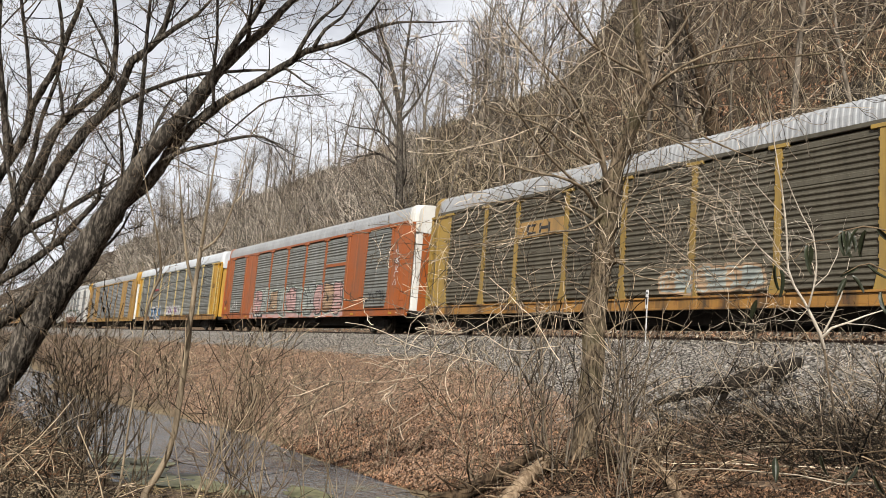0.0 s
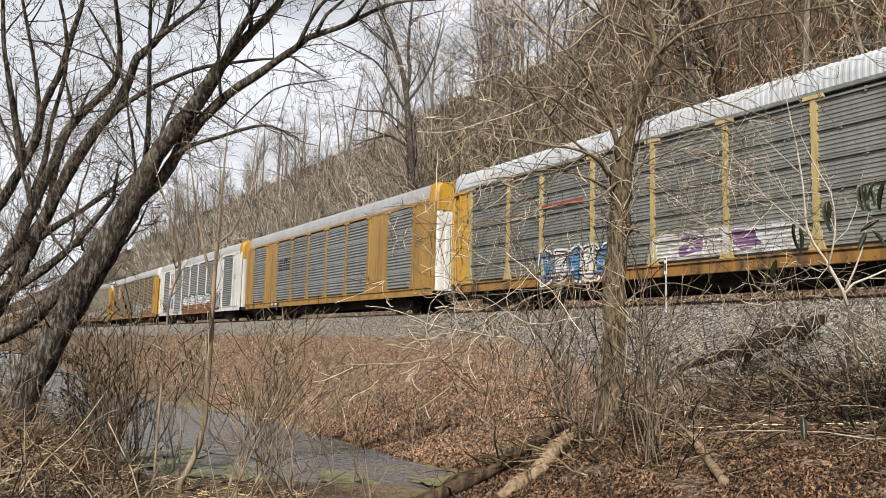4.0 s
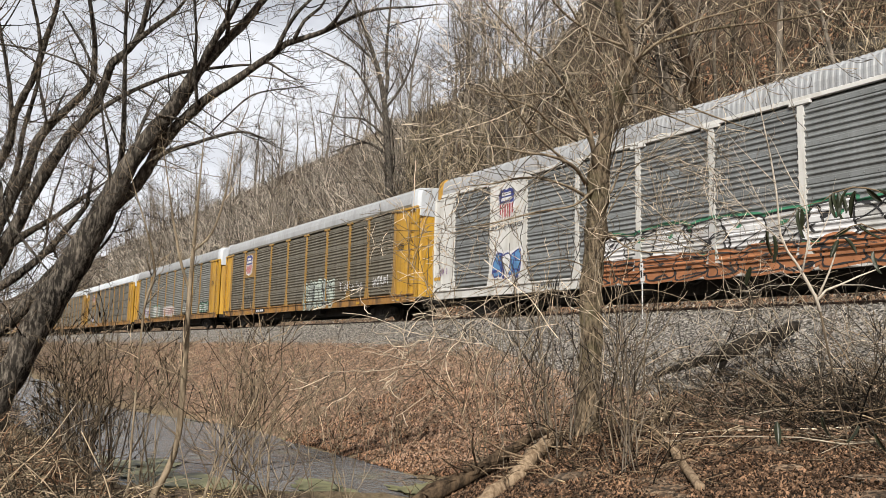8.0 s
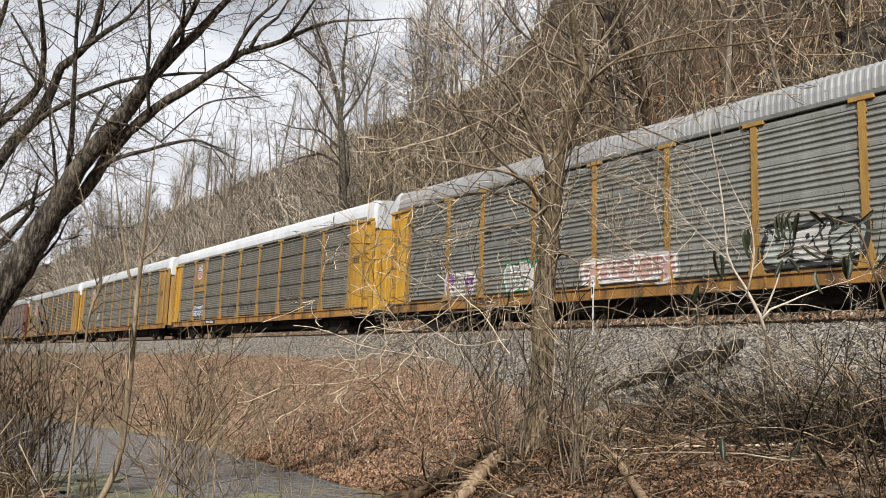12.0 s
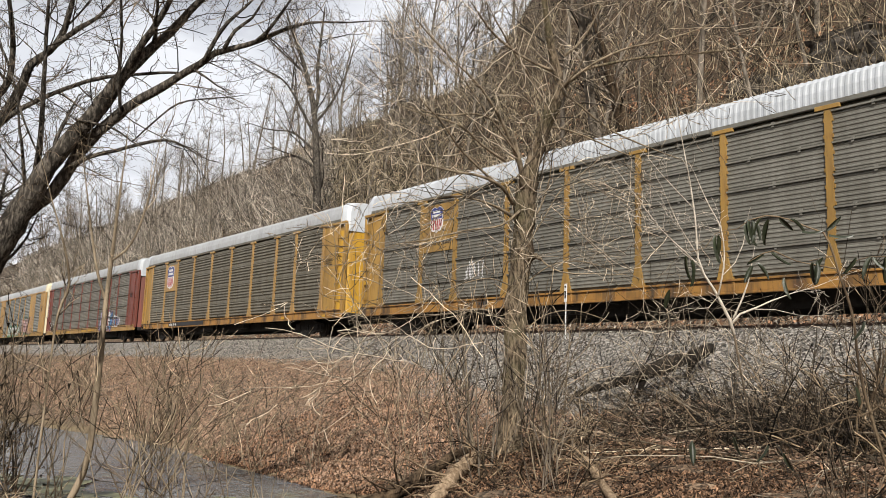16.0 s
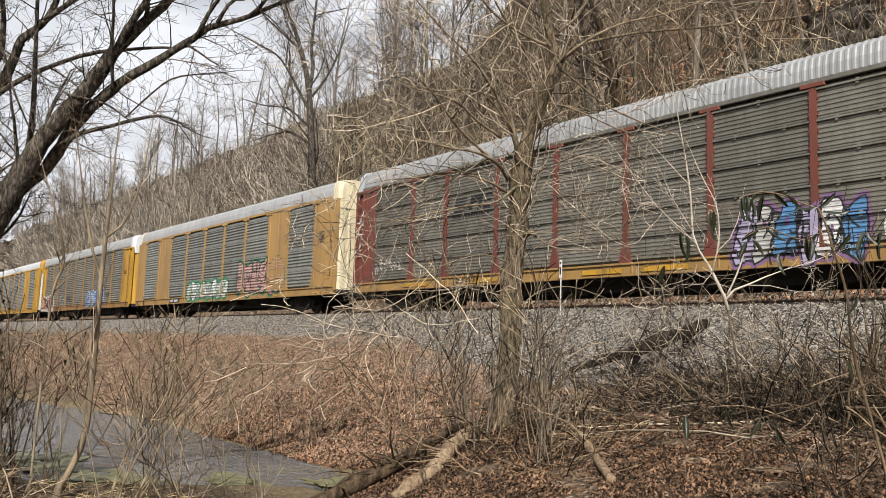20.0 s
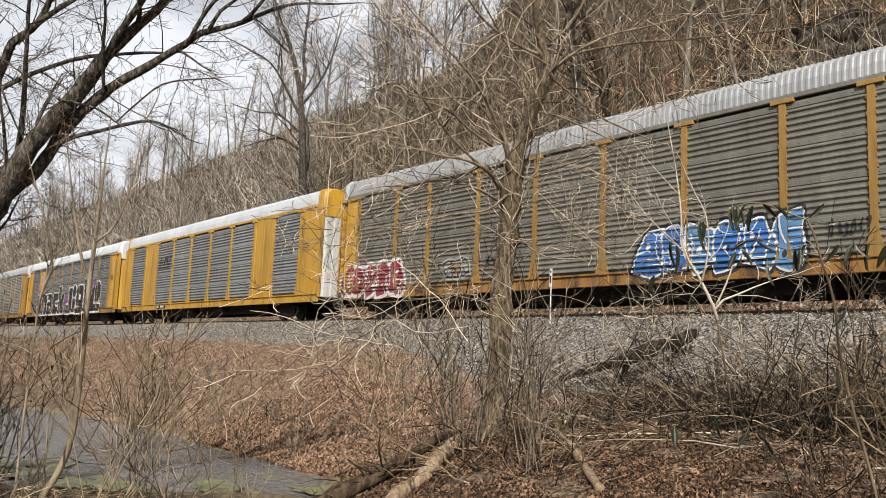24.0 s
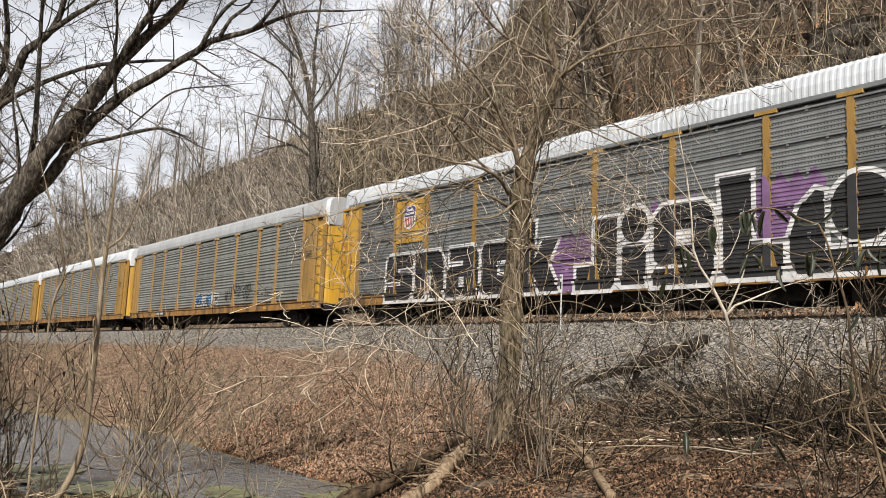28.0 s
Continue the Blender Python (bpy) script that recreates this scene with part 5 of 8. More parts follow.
    # 6: grey car, many small paintings
    c = freight_car("yellow-framed covered auto-carrier with grey sides and low graffiti", GOLD, PANEL_GREY, "banded", ROOF_GREY, end=YELLOW, plate=YELLOW)
    tag(c, 61, -6.8, -4.6, 3.3, 3.5, INK, width=0.02, turns=9)
    scrawl(c, 62, -9.0, -7.4, 1.35, 2.0, (PURPLE, GREY_SPRAY), SILVER, CHALK, 3)
    scrawl(c, 63, -5.6, -3.3, 1.3, 2.1, (GREY_SPRAY, SILVER), GREEN, CHALK, 3)
    scrawl(c, 64, -1.8, 1.6, 1.25, 1.9, (PINK, PINK), SILVER, CHALK, 5)
    scrawl(c, 65, 4.4, 6.9, 1.3, 2.2, (GREY_SPRAY, SILVER), INK, INK, 3)
    scrawl(c, 66, 9.2, 11.6, 1.3, 1.9, (SILVER, GREY_SPRAY), INK, GREEN, 4)
    add(c)
    # 7, 8: gold cars with white roofs and sign plates
    c = freight_car("gold covered auto-carrier with white roof and shield plate", GOLD, PANEL_MID, "tight", ROOF_WHITE, end=YELLOW, plate=YELLOW)
    upper_plate(c, -9.1, -7.0, 2.95, 4.80, GOLD)
    shield_parts(c, -8.05, 4.22, 0.85, 0.95, -WIDE - 0.016)
    attach("slogan", lettering("slogan", "BUILDING AMERICA", 0.23, INK, squeeze=0.85), c, "dark slogan lettering", pose(-8.05, -WIDE - 0.02, 3.25))
    tag(c, 71, -3.0, 1.0, 1.4, 2.0, INK, "tight")
    scrawl(c, 72, -8.9, -7.2, 1.45, 2.0, (LILAC, SKY_BLUE), INK, CHALK, 4, "tight")
    add(c)
    c = freight_car("yellow covered auto-carrier with white roof and slatted grey sides", GOLD, PANEL_MID, "tight", ROOF_WHITE)
    upper_plate(c, -9.1, -7.0, 3.0, 4.80, GOLD)
    shield_parts(c, -8.05, 4.22, 0.82, 0.98, -WIDE - 0.016)
    attach("slogan", lettering("slogan", "BUILDING AMERICA", 0.23, INK, squeeze=0.85), c, "dark slogan lettering", pose(-8.05, -WIDE - 0.02, 3.25))
    attach("warning_label", flat_shape("warning_label", [bar(-13.0, -12.4, 2.05, 2.22)], YELLOW), c, "yellow label", pose(0, -WIDE + 0.02, 0))
    tag(c, 81, -6.3, -5.3, 1.8, 2.4, CHALK, "tight")
    add(c)
    # 9: brown-grey car with a tall shield plate
    c = freight_car("gold-framed covered auto-carrier with grimy sides and tall shield plate", TAN_GOLD, PANEL_DARK, "banded", ROOF_GREY, end=YELLOW, plate=GOLD)
    upper_plate(c, -9.1, -7.0, 3.1, 4.80, TAN_GOLD)
    shield_parts(c, -8.05, 4.0, 1.2, 1.5, -WIDE - 0.016)
    attach("sill_patch", flat_shape("sill_patch", [bar(-6.8, -1.9, 0.82, 1.04)], INK), c, "black patch on the sill", pose(0, -WIDE - 0.032, 0))
    add(c)
    # 10: oxide red car
    c = freight_car("grimy covered auto-carrier with oxide-red ends, slatted brown-grey sides and blue graffiti", OXIDE, PANEL_MID, "tight", ROOF_GREY, sill=TAN_GOLD)
    scrawl(c, 101, 4.9, 8.1, 0.9, 2.2, (LILAC, SILVER, SKY_BLUE, LILAC, CHALK, SKY_BLUE), PURPLE, INK, 6, "tight")
    scrawl(c, 104, 8.6, 9.8, 1.2, 1.75, (LILAC, SKY_BLUE), CHALK, INK, 3, "tight")
    tag(c, 102, -13.0, -12.3, 2.2, 4.3, CHALK, "flat", width=0.022, turns=24)
    side_mark(c, -6.6, 3.2, "tight")
    tag(c, 103, -11.5, -9.6, 1.5, 2.0, CHALK, "tight")
    for x in (-9.5, -5.5, -0.2, 2.0):
        attach("sill_patch", flat_shape("sill_patch", [bar(x, x + 1.5, 0.84, 0.98)], YELLOW), c, "yellow patch on the sill", pose(0, -WIDE - 0.032, 0))
    add(c)
    # 11: tan gold car with pink letters
    c = freight_car("tan-gold covered auto-carrier with cream end and pink graffiti", TAN_GOLD, PANEL_GREY, "banded", ROOF_GREY, "B", end=CREAM, cap=CREAM)
    scrawl(c, 111, 3.4, 8.8, 1.1, 2.6, (PINK, PINK), GREEN, INK, 6)
    scrawl(c, 112, -3.6, 2.2, 0.95, 1.9, (SILVER, CHALK), GREEN, GREEN, 8)
    small_print(c, 12.1, 3.6, INK, 5, 0.5, 11)
    add(c)
    # 12: gold car with blue and red paintings
    c = freight_car("gold-framed covered auto-carrier with brown-grey sides and blue graffiti", GOLD, PANEL_MID, "banded", ROOF_GREY, end=YELLOW, plate=YELLOW)
    scrawl(c, 121, 2.7, 7.4, 0.95, 2.2, (DEEP_BLUE, DEEP_BLUE, SKY_BLUE), INK, CHALK, 6)
    scrawl(c, 122, -12.7, -8.4, 0.9, 2.1, (MAROON, MAROON), CHALK, CHALK, 5)
    scrawl(c, 123, -5.9, -4.6, 1.4, 1.95, (GREY_SPRAY, TAN_SPRAY), GREY_SPRAY, INK, 3)
    tag(c, 124, -3.6, -2.2, 1.5, 2.0, INK, width=0.035)
    tag(c, 125, 8.0, 9.0, 1.6, 2.0, INK)
    add(c)
    # 13: clean gold car
    c = freight_car("gold covered auto-carrier with clean grey panels and solid gold panels", YELLOW, PANEL_CLEAN, "banded", ROOF_WHITE, "B", end=SILVER, cap=YELLOW)
    side_mark(c, -6.7, 3.3)
    add(c)
    # 14: car with the great black and white lettering
    c = freight_car("gold-framed covered auto-carrier with huge black and white lettering", GOLD, PANEL_CLEAN, "tight", ROOF_WHITE, end=YELLOW, plate=YELLOW)
    upper_plate(c, -9.1, -7.0, 3.1, 4.80, YELLOW)
    shield_parts(c, -8.05, 4.1, 0.8, 0.95, -WIDE - 0.016)
    for k, (a, b, low, high, spray) in enumerate(((-9.6, 9.6, 0.80, 1.35, CHALK), (-9.3, -6.5, 0.84, 1.9, PURPLE), (-0.5, 1.3, 0.82, 2.5, PURPLE), (3.4, 5.2, 1.5, 3.1, PURPLE), (6.6, 8.4, 1.6, 3.3, PURPLE))):
        wavy = [(a + (b - a) * i / 24, low + 0.05 * math.sin(i * 1.7)) for i in range(25)] + [(b - (b - a) * i / 24, high + 0.16 * math.sin(i * 1.1 + k)) for i in range(25)]
        attach("graffiti_ground", sprayed("graffiti_ground", ring_segments(wavy), spray, "tight", 0.003 + 0.0015 * k), c, "white sprayed ground" if spray is CHALK else "purple sprayed ground")
    big_word(c, "snack", -9.5, 0.0, 0.88, 1.75, "tight")
    big_word(c, "jigle", 0.7, 9.9, 0.92, 1.85, "tight")
    add(c)
    # 15 and the cars behind it
    c = freight_car("gold-ended covered auto-carrier with plain grey sides", TAN_GOLD, PANEL_GREY, "banded", ROOF_GREY, end=YELLOW, cap=ROOF_GREY, plate=GOLD)
    tag(c, 151, 3.0, 6.5, 1.4, 2.2, INK, width=0.03)
    scrawl(c, 152, -1.0, 2.0, 1.3, 1.9, (SKY_BLUE, SILVER), SILVER, INK, 4)
    add(c)
    for _ in range(3):
        add(freight_car("gold covered auto-carrier with pale roof, far down the train", GOLD, PANEL_GREY, "banded", ROOF_WHITE, end=YELLOW))
    for k, c in enumerate(CARS):
        x = -6.2 if k % 3 else -7.5
        if k % 2:
            attach("number_plate", flat_shape("number_plate", [bar(x - 0.15, x + 1.45, 0.82, 1.04)], INK), c, "black patch behind the reporting mark", pose(0, -WIDE - 0.0325, 0))
        number_bars(c, x, 0.87, CHALK if k % 2 else INK, -WIDE - 0.038)
        small_print(c, 12.05, 3.4, INK, 4, 0.5, k)
        if k % 2:
            for x in (-12.4, -8.0, 8.0, 12.0):
                attach("reflector", flat_shape("reflector", [bar(x, x + 0.3, 0.82, 0.92)], YELLOW), c, "yellow reflector strip", pose(0, -WIDE - 0.036, 0))


build_train()


def train_x(t):
    """Where the second car's middle is along the track at t seconds."""
    return -45.61 + 14.348 * t - 0.0069 * t * t


def motions():
    for k, car in enumerate(CARS):
        walk(car, [(t, pose(train_x(t) - (k - 1) * 28.334, TRACK_Y, 0)) for t in range(0, 29, 2)])
    for ob, d in WHEELS:
        walk(ob, [(i / FPS, pose(d, 0, 0.42, 0, math.degrees(train_x(i / FPS) / 0.42) % 360, 0)) for i in range(841)])


# ---- trees, shrubs and fallen wood ----
def grown_tree(name, label, limbs, wood, twig, seed, levels, category="tree", sides=9, fine=0.003, extra=0, slim=0.9, slender=None, dark_wood=None, rooted=True, stout=0.034):
    """A tree from its main limbs, each a few waypoints (x, y, z, radius), with finer branches grown along them."""
    rng = np.random.default_rng(seed)
    limbs = [[(x, y, z, r * slim) for x, y, z, r in pts] for pts in limbs]
    for pts in limbs:     # every limb runs out into a thin tip
        (ax, ay, az, _), (bx, by, bz, r) = pts[-2:]
        k = min(1.0, 0.55 / max(math.dist((ax, ay, az), (bx, by, bz)), 0.05))
        for f, d, q in ((0.6, 0.02, 0.6), (1.2, 0.0, 0.22)):
            pts.append((bx + (bx - ax) * k * f, by + (by - ay) * k * f, bz + (bz - az) * k * f + d, r * q))
    for stem in limbs[:1] if rooted else ():     # the foot goes down into the ground
        x, y, z, r = stem[0]
        foot = float(height(x, y)) - 0.15
        if z > foot:
            stem.insert(0, (x, y, foot, r * 1.1))
    base = limbs[0][0]
    tree = tagged(new(name), label, category)
    tree.location = base[:3]
    back = pose(-base[0], -base[1], -base[2])
    for i, pts in enumerate(limbs):
        attach("trunk" if i == 0 else "limb", bough_mesh("trunk" if i == 0 else "limb", pts, wood if i < 1 else (slender or wood if i > 2 else dark_wood or wood), rng, sides if i < 2 else 7), tree, m=back)
    lines = [resample(p, 14) for p in limbs]
    paths, radii = np.stack([l[0] for l in lines]), np.stack([l[1] for l in lines])
    chunks = []
    if extra:
        p, r = sprout(rng, paths, radii, extra, 0.3, 0.9, 2.6, 38, 14, 0.09, 0.05, 0.5, 0.25, stout)
        for i in range(extra):
            attach("branch", quad_mesh("branch", [tube_arrays(p[i:i + 1], r[i:i + 1], 6)], slender or wood), tree, m=back)
        paths, radii = np.concatenate([paths, p]), np.concatenate([radii, r])
    for count, lo, hi, length, spread, points, lift, cap in levels:
        paths, radii = sprout(rng, paths, radii, count, lo, hi, length, spread, points, 0.26 if length < 1.4 else 0.13, lift, 0.6, 0.35, cap)
        radii = np.maximum(radii, fine)
        chunks.append(tube_arrays(paths, radii, 4 if cap > 0.012 else 3))
    attach("crown", quad_mesh("crown", chunks, twig), tree, "bare twigs", back, "stuff")
    return tree


def lean_tree():
    limbs = []
    limbs.append([(-13.67, 1.04, -2.49, 0.192), (-13.59, 1.22, -1.99, 0.202), (-13.49, 1.41, -1.43, 0.211), (-13.36, 1.64, -0.87, 0.221), (-13.19, 1.89, -0.26, 0.222), (-13.00, 2.10, 0.26, 0.197), (-12.80, 2.27, 0.73, 0.162), (-12.57, 2.47, 1.24, 0.140), (-12.26, 2.78, 1.80, 0.120), (-12.07, 2.99, 2.18, 0.115), (-11.87, 3.16, 2.55, 0.097), (-11.60, 3.44, 2.97, 0.074), (-11.39, 3.65, 3.25, 0.063), (-11.12, 3.86, 3.60, 0.051), (-10.79, 4.13, 4.02, 0.033)])
    limbs.append([(-13.07, 2.18, 0.47, 0.117), (-12.87, 2.52, 0.80, 0.091), (-12.69, 2.71, 1.13, 0.086), (-12.51, 2.82, 1.45, 0.085), (-12.33, 2.96, 1.71, 0.084), (-12.09, 3.22, 2.05, 0.074), (-11.89, 3.40, 2.25, 0.068), (-11.65, 3.66, 2.46, 0.063), (-11.42, 3.87, 2.66, 0.052), (-11.22, 4.05, 2.81, 0.052), (-11.02, 4.19, 2.95, 0.046), (-10.79, 4.44, 3.05, 0.041), (-10.59, 4.62, 3.12, 0.036), (-10.32, 4.85, 3.26, 0.030), (-10.03, 5.15, 3.38, 0.020), (-9.67, 5.59, 3.40, 0.012)])
    limbs.append([(-12.40, 2.74, 1.26, 0.037), (-12.26, 2.96, 1.42, 0.032), (-12.09, 3.25, 1.53, 0.029), (-11.92, 3.53, 1.65, 0.026), (-11.75, 3.82, 1.73, 0.021), (-11.63, 4.05, 1.67, 0.016), (-11.52, 4.28, 1.53, 0.011), (-11.42, 4.41, 1.47, 0.008)])
    limbs.append([(-11.84, 3.16, 2.54, 0.057), (-11.62, 3.24, 2.84, 0.051), (-11.39, 3.36, 3.14, 0.046), (-11.14, 3.47, 3.46, 0.040), (-10.83, 3.55, 3.88, 0.030)])
    limbs.append([(-11.11, 4.07, 2.84, 0.036), (-10.90, 4.13, 3.11, 0.030), (-10.70, 4.21, 3.32, 0.025), (-10.47, 4.35, 3.51, 0.020)])
    limbs.append([(-10.86, 4.25, 2.99, 0.030), (-10.67, 4.31, 3.21, 0.025), (-10.45, 4.46, 3.38, 0.020), (-10.31, 4.49, 3.49, 0.015)])
    limbs.append([(-10.55, 4.60, 3.11, 0.030), (-10.34, 4.68, 3.24, 0.025), (-10.07, 4.76, 3.47, 0.020)])
    limbs.append([(-13.41, 1.96, 2.01, 0.044), (-13.11, 2.26, 2.26, 0.038), (-12.80, 2.61, 2.48, 0.032), (-12.49, 2.95, 2.64, 0.030), (-12.23, 3.18, 2.68, 0.027), (-11.98, 3.40, 2.69, 0.024), (-11.71, 3.66, 2.71, 0.021), (-11.44, 3.91, 2.70, 0.015)])
    limbs.append([(-11.20, 3.97, 2.69, 0.020), (-11.12, 4.11, 2.60, 0.015), (-11.05, 4.27, 2.49, 0.013)])
    limbs.append([(-12.86, 2.35, 0.95, 0.048), (-12.68, 2.34, 1.51, 0.042), (-12.52, 2.30, 1.90, 0.037), (-12.31, 2.23, 2.44, 0.031), (-12.09, 2.16, 2.96, 0.025), (-11.84, 2.09, 3.45, 0.020)])
    limbs.append([(-11.98, 3.22, 2.03, 0.026), (-11.75, 3.09, 2.54, 0.026), (-11.50, 3.01, 2.96, 0.020), (-11.24, 2.88, 3.41, 0.020)])
    limbs.append([(-15.50, -0.35, -3.08, 0.170), (-14.80, 0.33, -1.66, 0.124), (-14.68, 0.60, -1.18, 0.120), (-14.56, 0.79, -0.75, 0.116), (-14.42, 0.95, -0.34, 0.116), (-14.25, 1.13, 0.20, 0.107), (-14.07, 1.29, 0.70, 0.098), (-13.92, 1.48, 1.18, 0.094), (-13.74, 1.74, 1.73, 0.083), (-13.58, 1.98, 2.10, 0.077), (-13.40, 2.13, 2.54, 0.071), (-13.25, 2.20, 2.88, 0.065), (-13.10, 2.41, 3.11, 0.053), (-12.95, 2.53, 3.37, 0.047), (-12.78, 2.56, 3.69, 0.041), (-12.63, 2.57, 3.96, 0.029)])
    limbs.append([(-13.03, 2.34, 3.05, 0.044), (-12.75, 2.70, 3.44, 0.038), (-12.56, 2.90, 3.61, 0.027), (-12.37, 3.03, 3.80, 0.022)])
    limbs.append([(-15.90, -0.20, -3.08, 0.150), (-15.09, 0.35, -0.94, 0.104), (-14.98, 0.63, -0.46, 0.101), (-14.86, 0.83, -0.04, 0.096), (-14.72, 0.96, 0.38, 0.092), (-14.57, 1.10, 0.84, 0.087), (-14.44, 1.24, 1.24, 0.081), (-14.26, 1.39, 1.78, 0.070), (-14.11, 1.60, 2.11, 0.064), (-13.93, 1.88, 2.45, 0.058), (-13.78, 2.01, 2.72, 0.052), (-13.57, 1.98, 3.21, 0.040), (-13.39, 1.88, 3.60, 0.035), (-13.22, 1.77, 3.93, 0.028)])
    limbs.append([(-16.40, 0.00, -3.10, 0.140), (-15.44, 0.13, -0.10, 0.093), (-15.29, 0.41, 0.29, 0.088), (-15.14, 0.58, 0.66, 0.084), (-14.97, 0.74, 1.04, 0.079), (-14.92, 0.83, 1.27, 0.073), (-14.76, 0.99, 1.73, 0.067), (-14.60, 1.02, 2.17, 0.061), (-14.43, 1.14, 2.53, 0.055), (-14.29, 1.23, 2.79, 0.054), (-14.09, 1.30, 3.22, 0.048), (-13.84, 1.40, 3.73, 0.036), (-13.65, 1.42, 4.04, 0.030)])
    limbs.append([(-14.98, 1.03, 0.88, 0.052), (-14.81, 1.14, 1.38, 0.046), (-14.63, 1.17, 1.92, 0.040), (-14.44, 1.24, 2.36, 0.034), (-14.24, 1.29, 2.79, 0.029), (-14.00, 1.22, 3.36, 0.028), (-13.75, 1.04, 3.89, 0.022)])
    limbs.append([(-14.78, 1.04, 1.88, 0.035), (-14.60, 0.94, 2.44, 0.034), (-14.41, 0.82, 2.93, 0.028), (-14.24, 0.70, 3.32, 0.028), (-14.00, 0.54, 3.85, 0.022)])
    limbs.append([(-14.84, 0.83, 1.16, 0.061), (-14.74, 0.73, 1.59, 0.054), (-14.63, 0.63, 2.02, 0.048), (-14.53, 0.55, 2.35, 0.042), (-14.32, 0.39, 3.00, 0.035), (-14.06, 0.30, 3.72, 0.029)])
    limbs.append([(-15.20, -0.30, -3.09, 0.160), (-14.29, 0.34, -1.82, 0.136), (-14.14, 0.61, -1.57, 0.128), (-13.96, 1.04, -1.29, 0.116), (-13.77, 1.37, -0.87, 0.108), (-13.56, 1.64, -0.47, 0.100), (-13.34, 1.90, -0.08, 0.091), (-13.10, 2.11, 0.36, 0.078)])
    limbs.append([(-13.86, 0.61, 3.04, 0.014), (-13.51, 1.21, 2.93, 0.014), (-13.16, 1.83, 2.69, 0.014), (-12.85, 2.29, 2.34, 0.011)])
    limbs.append([(-13.39, 1.46, 3.59, 0.016), (-13.34, 1.83, 3.01, 0.019), (-13.27, 2.03, 2.49, 0.019), (-13.16, 2.16, 2.03, 0.016), (-13.05, 2.40, 1.49, 0.011)])
    limbs.append([(-13.77, 0.86, 0.89, 0.021), (-13.71, 0.97, 0.37, 0.021), (-13.59, 1.21, 0.04, 0.021), (-13.47, 1.50, -0.33, 0.015)])
    limbs.append([(-14.06, 1.59, 2.10, 0.022), (-14.05, 1.45, 1.98, 0.022), (-13.94, 1.35, 2.26, 0.028)])
    limbs.append([(-12.16, 2.66, 1.88, 0.020), (-11.92, 3.10, 1.80, 0.015), (-11.74, 3.35, 1.61, 0.011)])
    limbs.append([(-11.84, 3.38, 1.63, 0.011), (-11.59, 3.58, 1.91, 0.013), (-11.32, 3.82, 2.18, 0.013), (-11.06, 4.15, 2.27, 0.011), (-10.84, 4.41, 2.30, 0.007)])
    limbs.append([(-14.60, 0.17, -1.53, 0.087), (-14.47, 0.37, -1.30, 0.082), (-14.32, 0.71, -0.90, 0.079), (-14.17, 1.00, -0.66, 0.070), (-13.99, 1.35, -0.34, 0.062), (-13.80, 1.63, -0.01, 0.053), (-13.60, 1.86, 0.35, 0.044), (-13.40, 2.03, 0.65, 0.035), (-13.25, 2.02, 0.83, 0.026)])
    limbs.append([(-14.88, 0.26, -0.82, 0.080), (-14.66, 0.55, -0.60, 0.071), (-14.40, 0.97, -0.13, 0.063), (-14.14, 1.32, 0.21, 0.054), (-13.88, 1.60, 0.42, 0.040), (-13.57, 1.99, 0.76, 0.027)])
    limbs.append([(-14.92, 0.76, -0.18, 0.064), (-14.79, 1.05, 0.16, 0.065), (-14.64, 1.22, 0.58, 0.055), (-14.47, 1.28, 1.13, 0.046), (-14.29, 1.35, 1.57, 0.041), (-14.09, 1.50, 2.02, 0.032)])
    grown_tree("leaning_tree", "large bare grey-barked tree leaning over the creek", limbs, BARK_GREY, TWIG_DARK, 1,
               [(380, 0.12, 0.98, 1.5, 55, 8, 0.02, 0.012), (1700, 0.1, 1.0, 0.7, 52, 7, 0.02, 0.0060), (6200, 0.1, 1.0, 0.30, 50, 4, 0.02, 0.0036)], extra=24, slim=1.0, fine=0.0030)


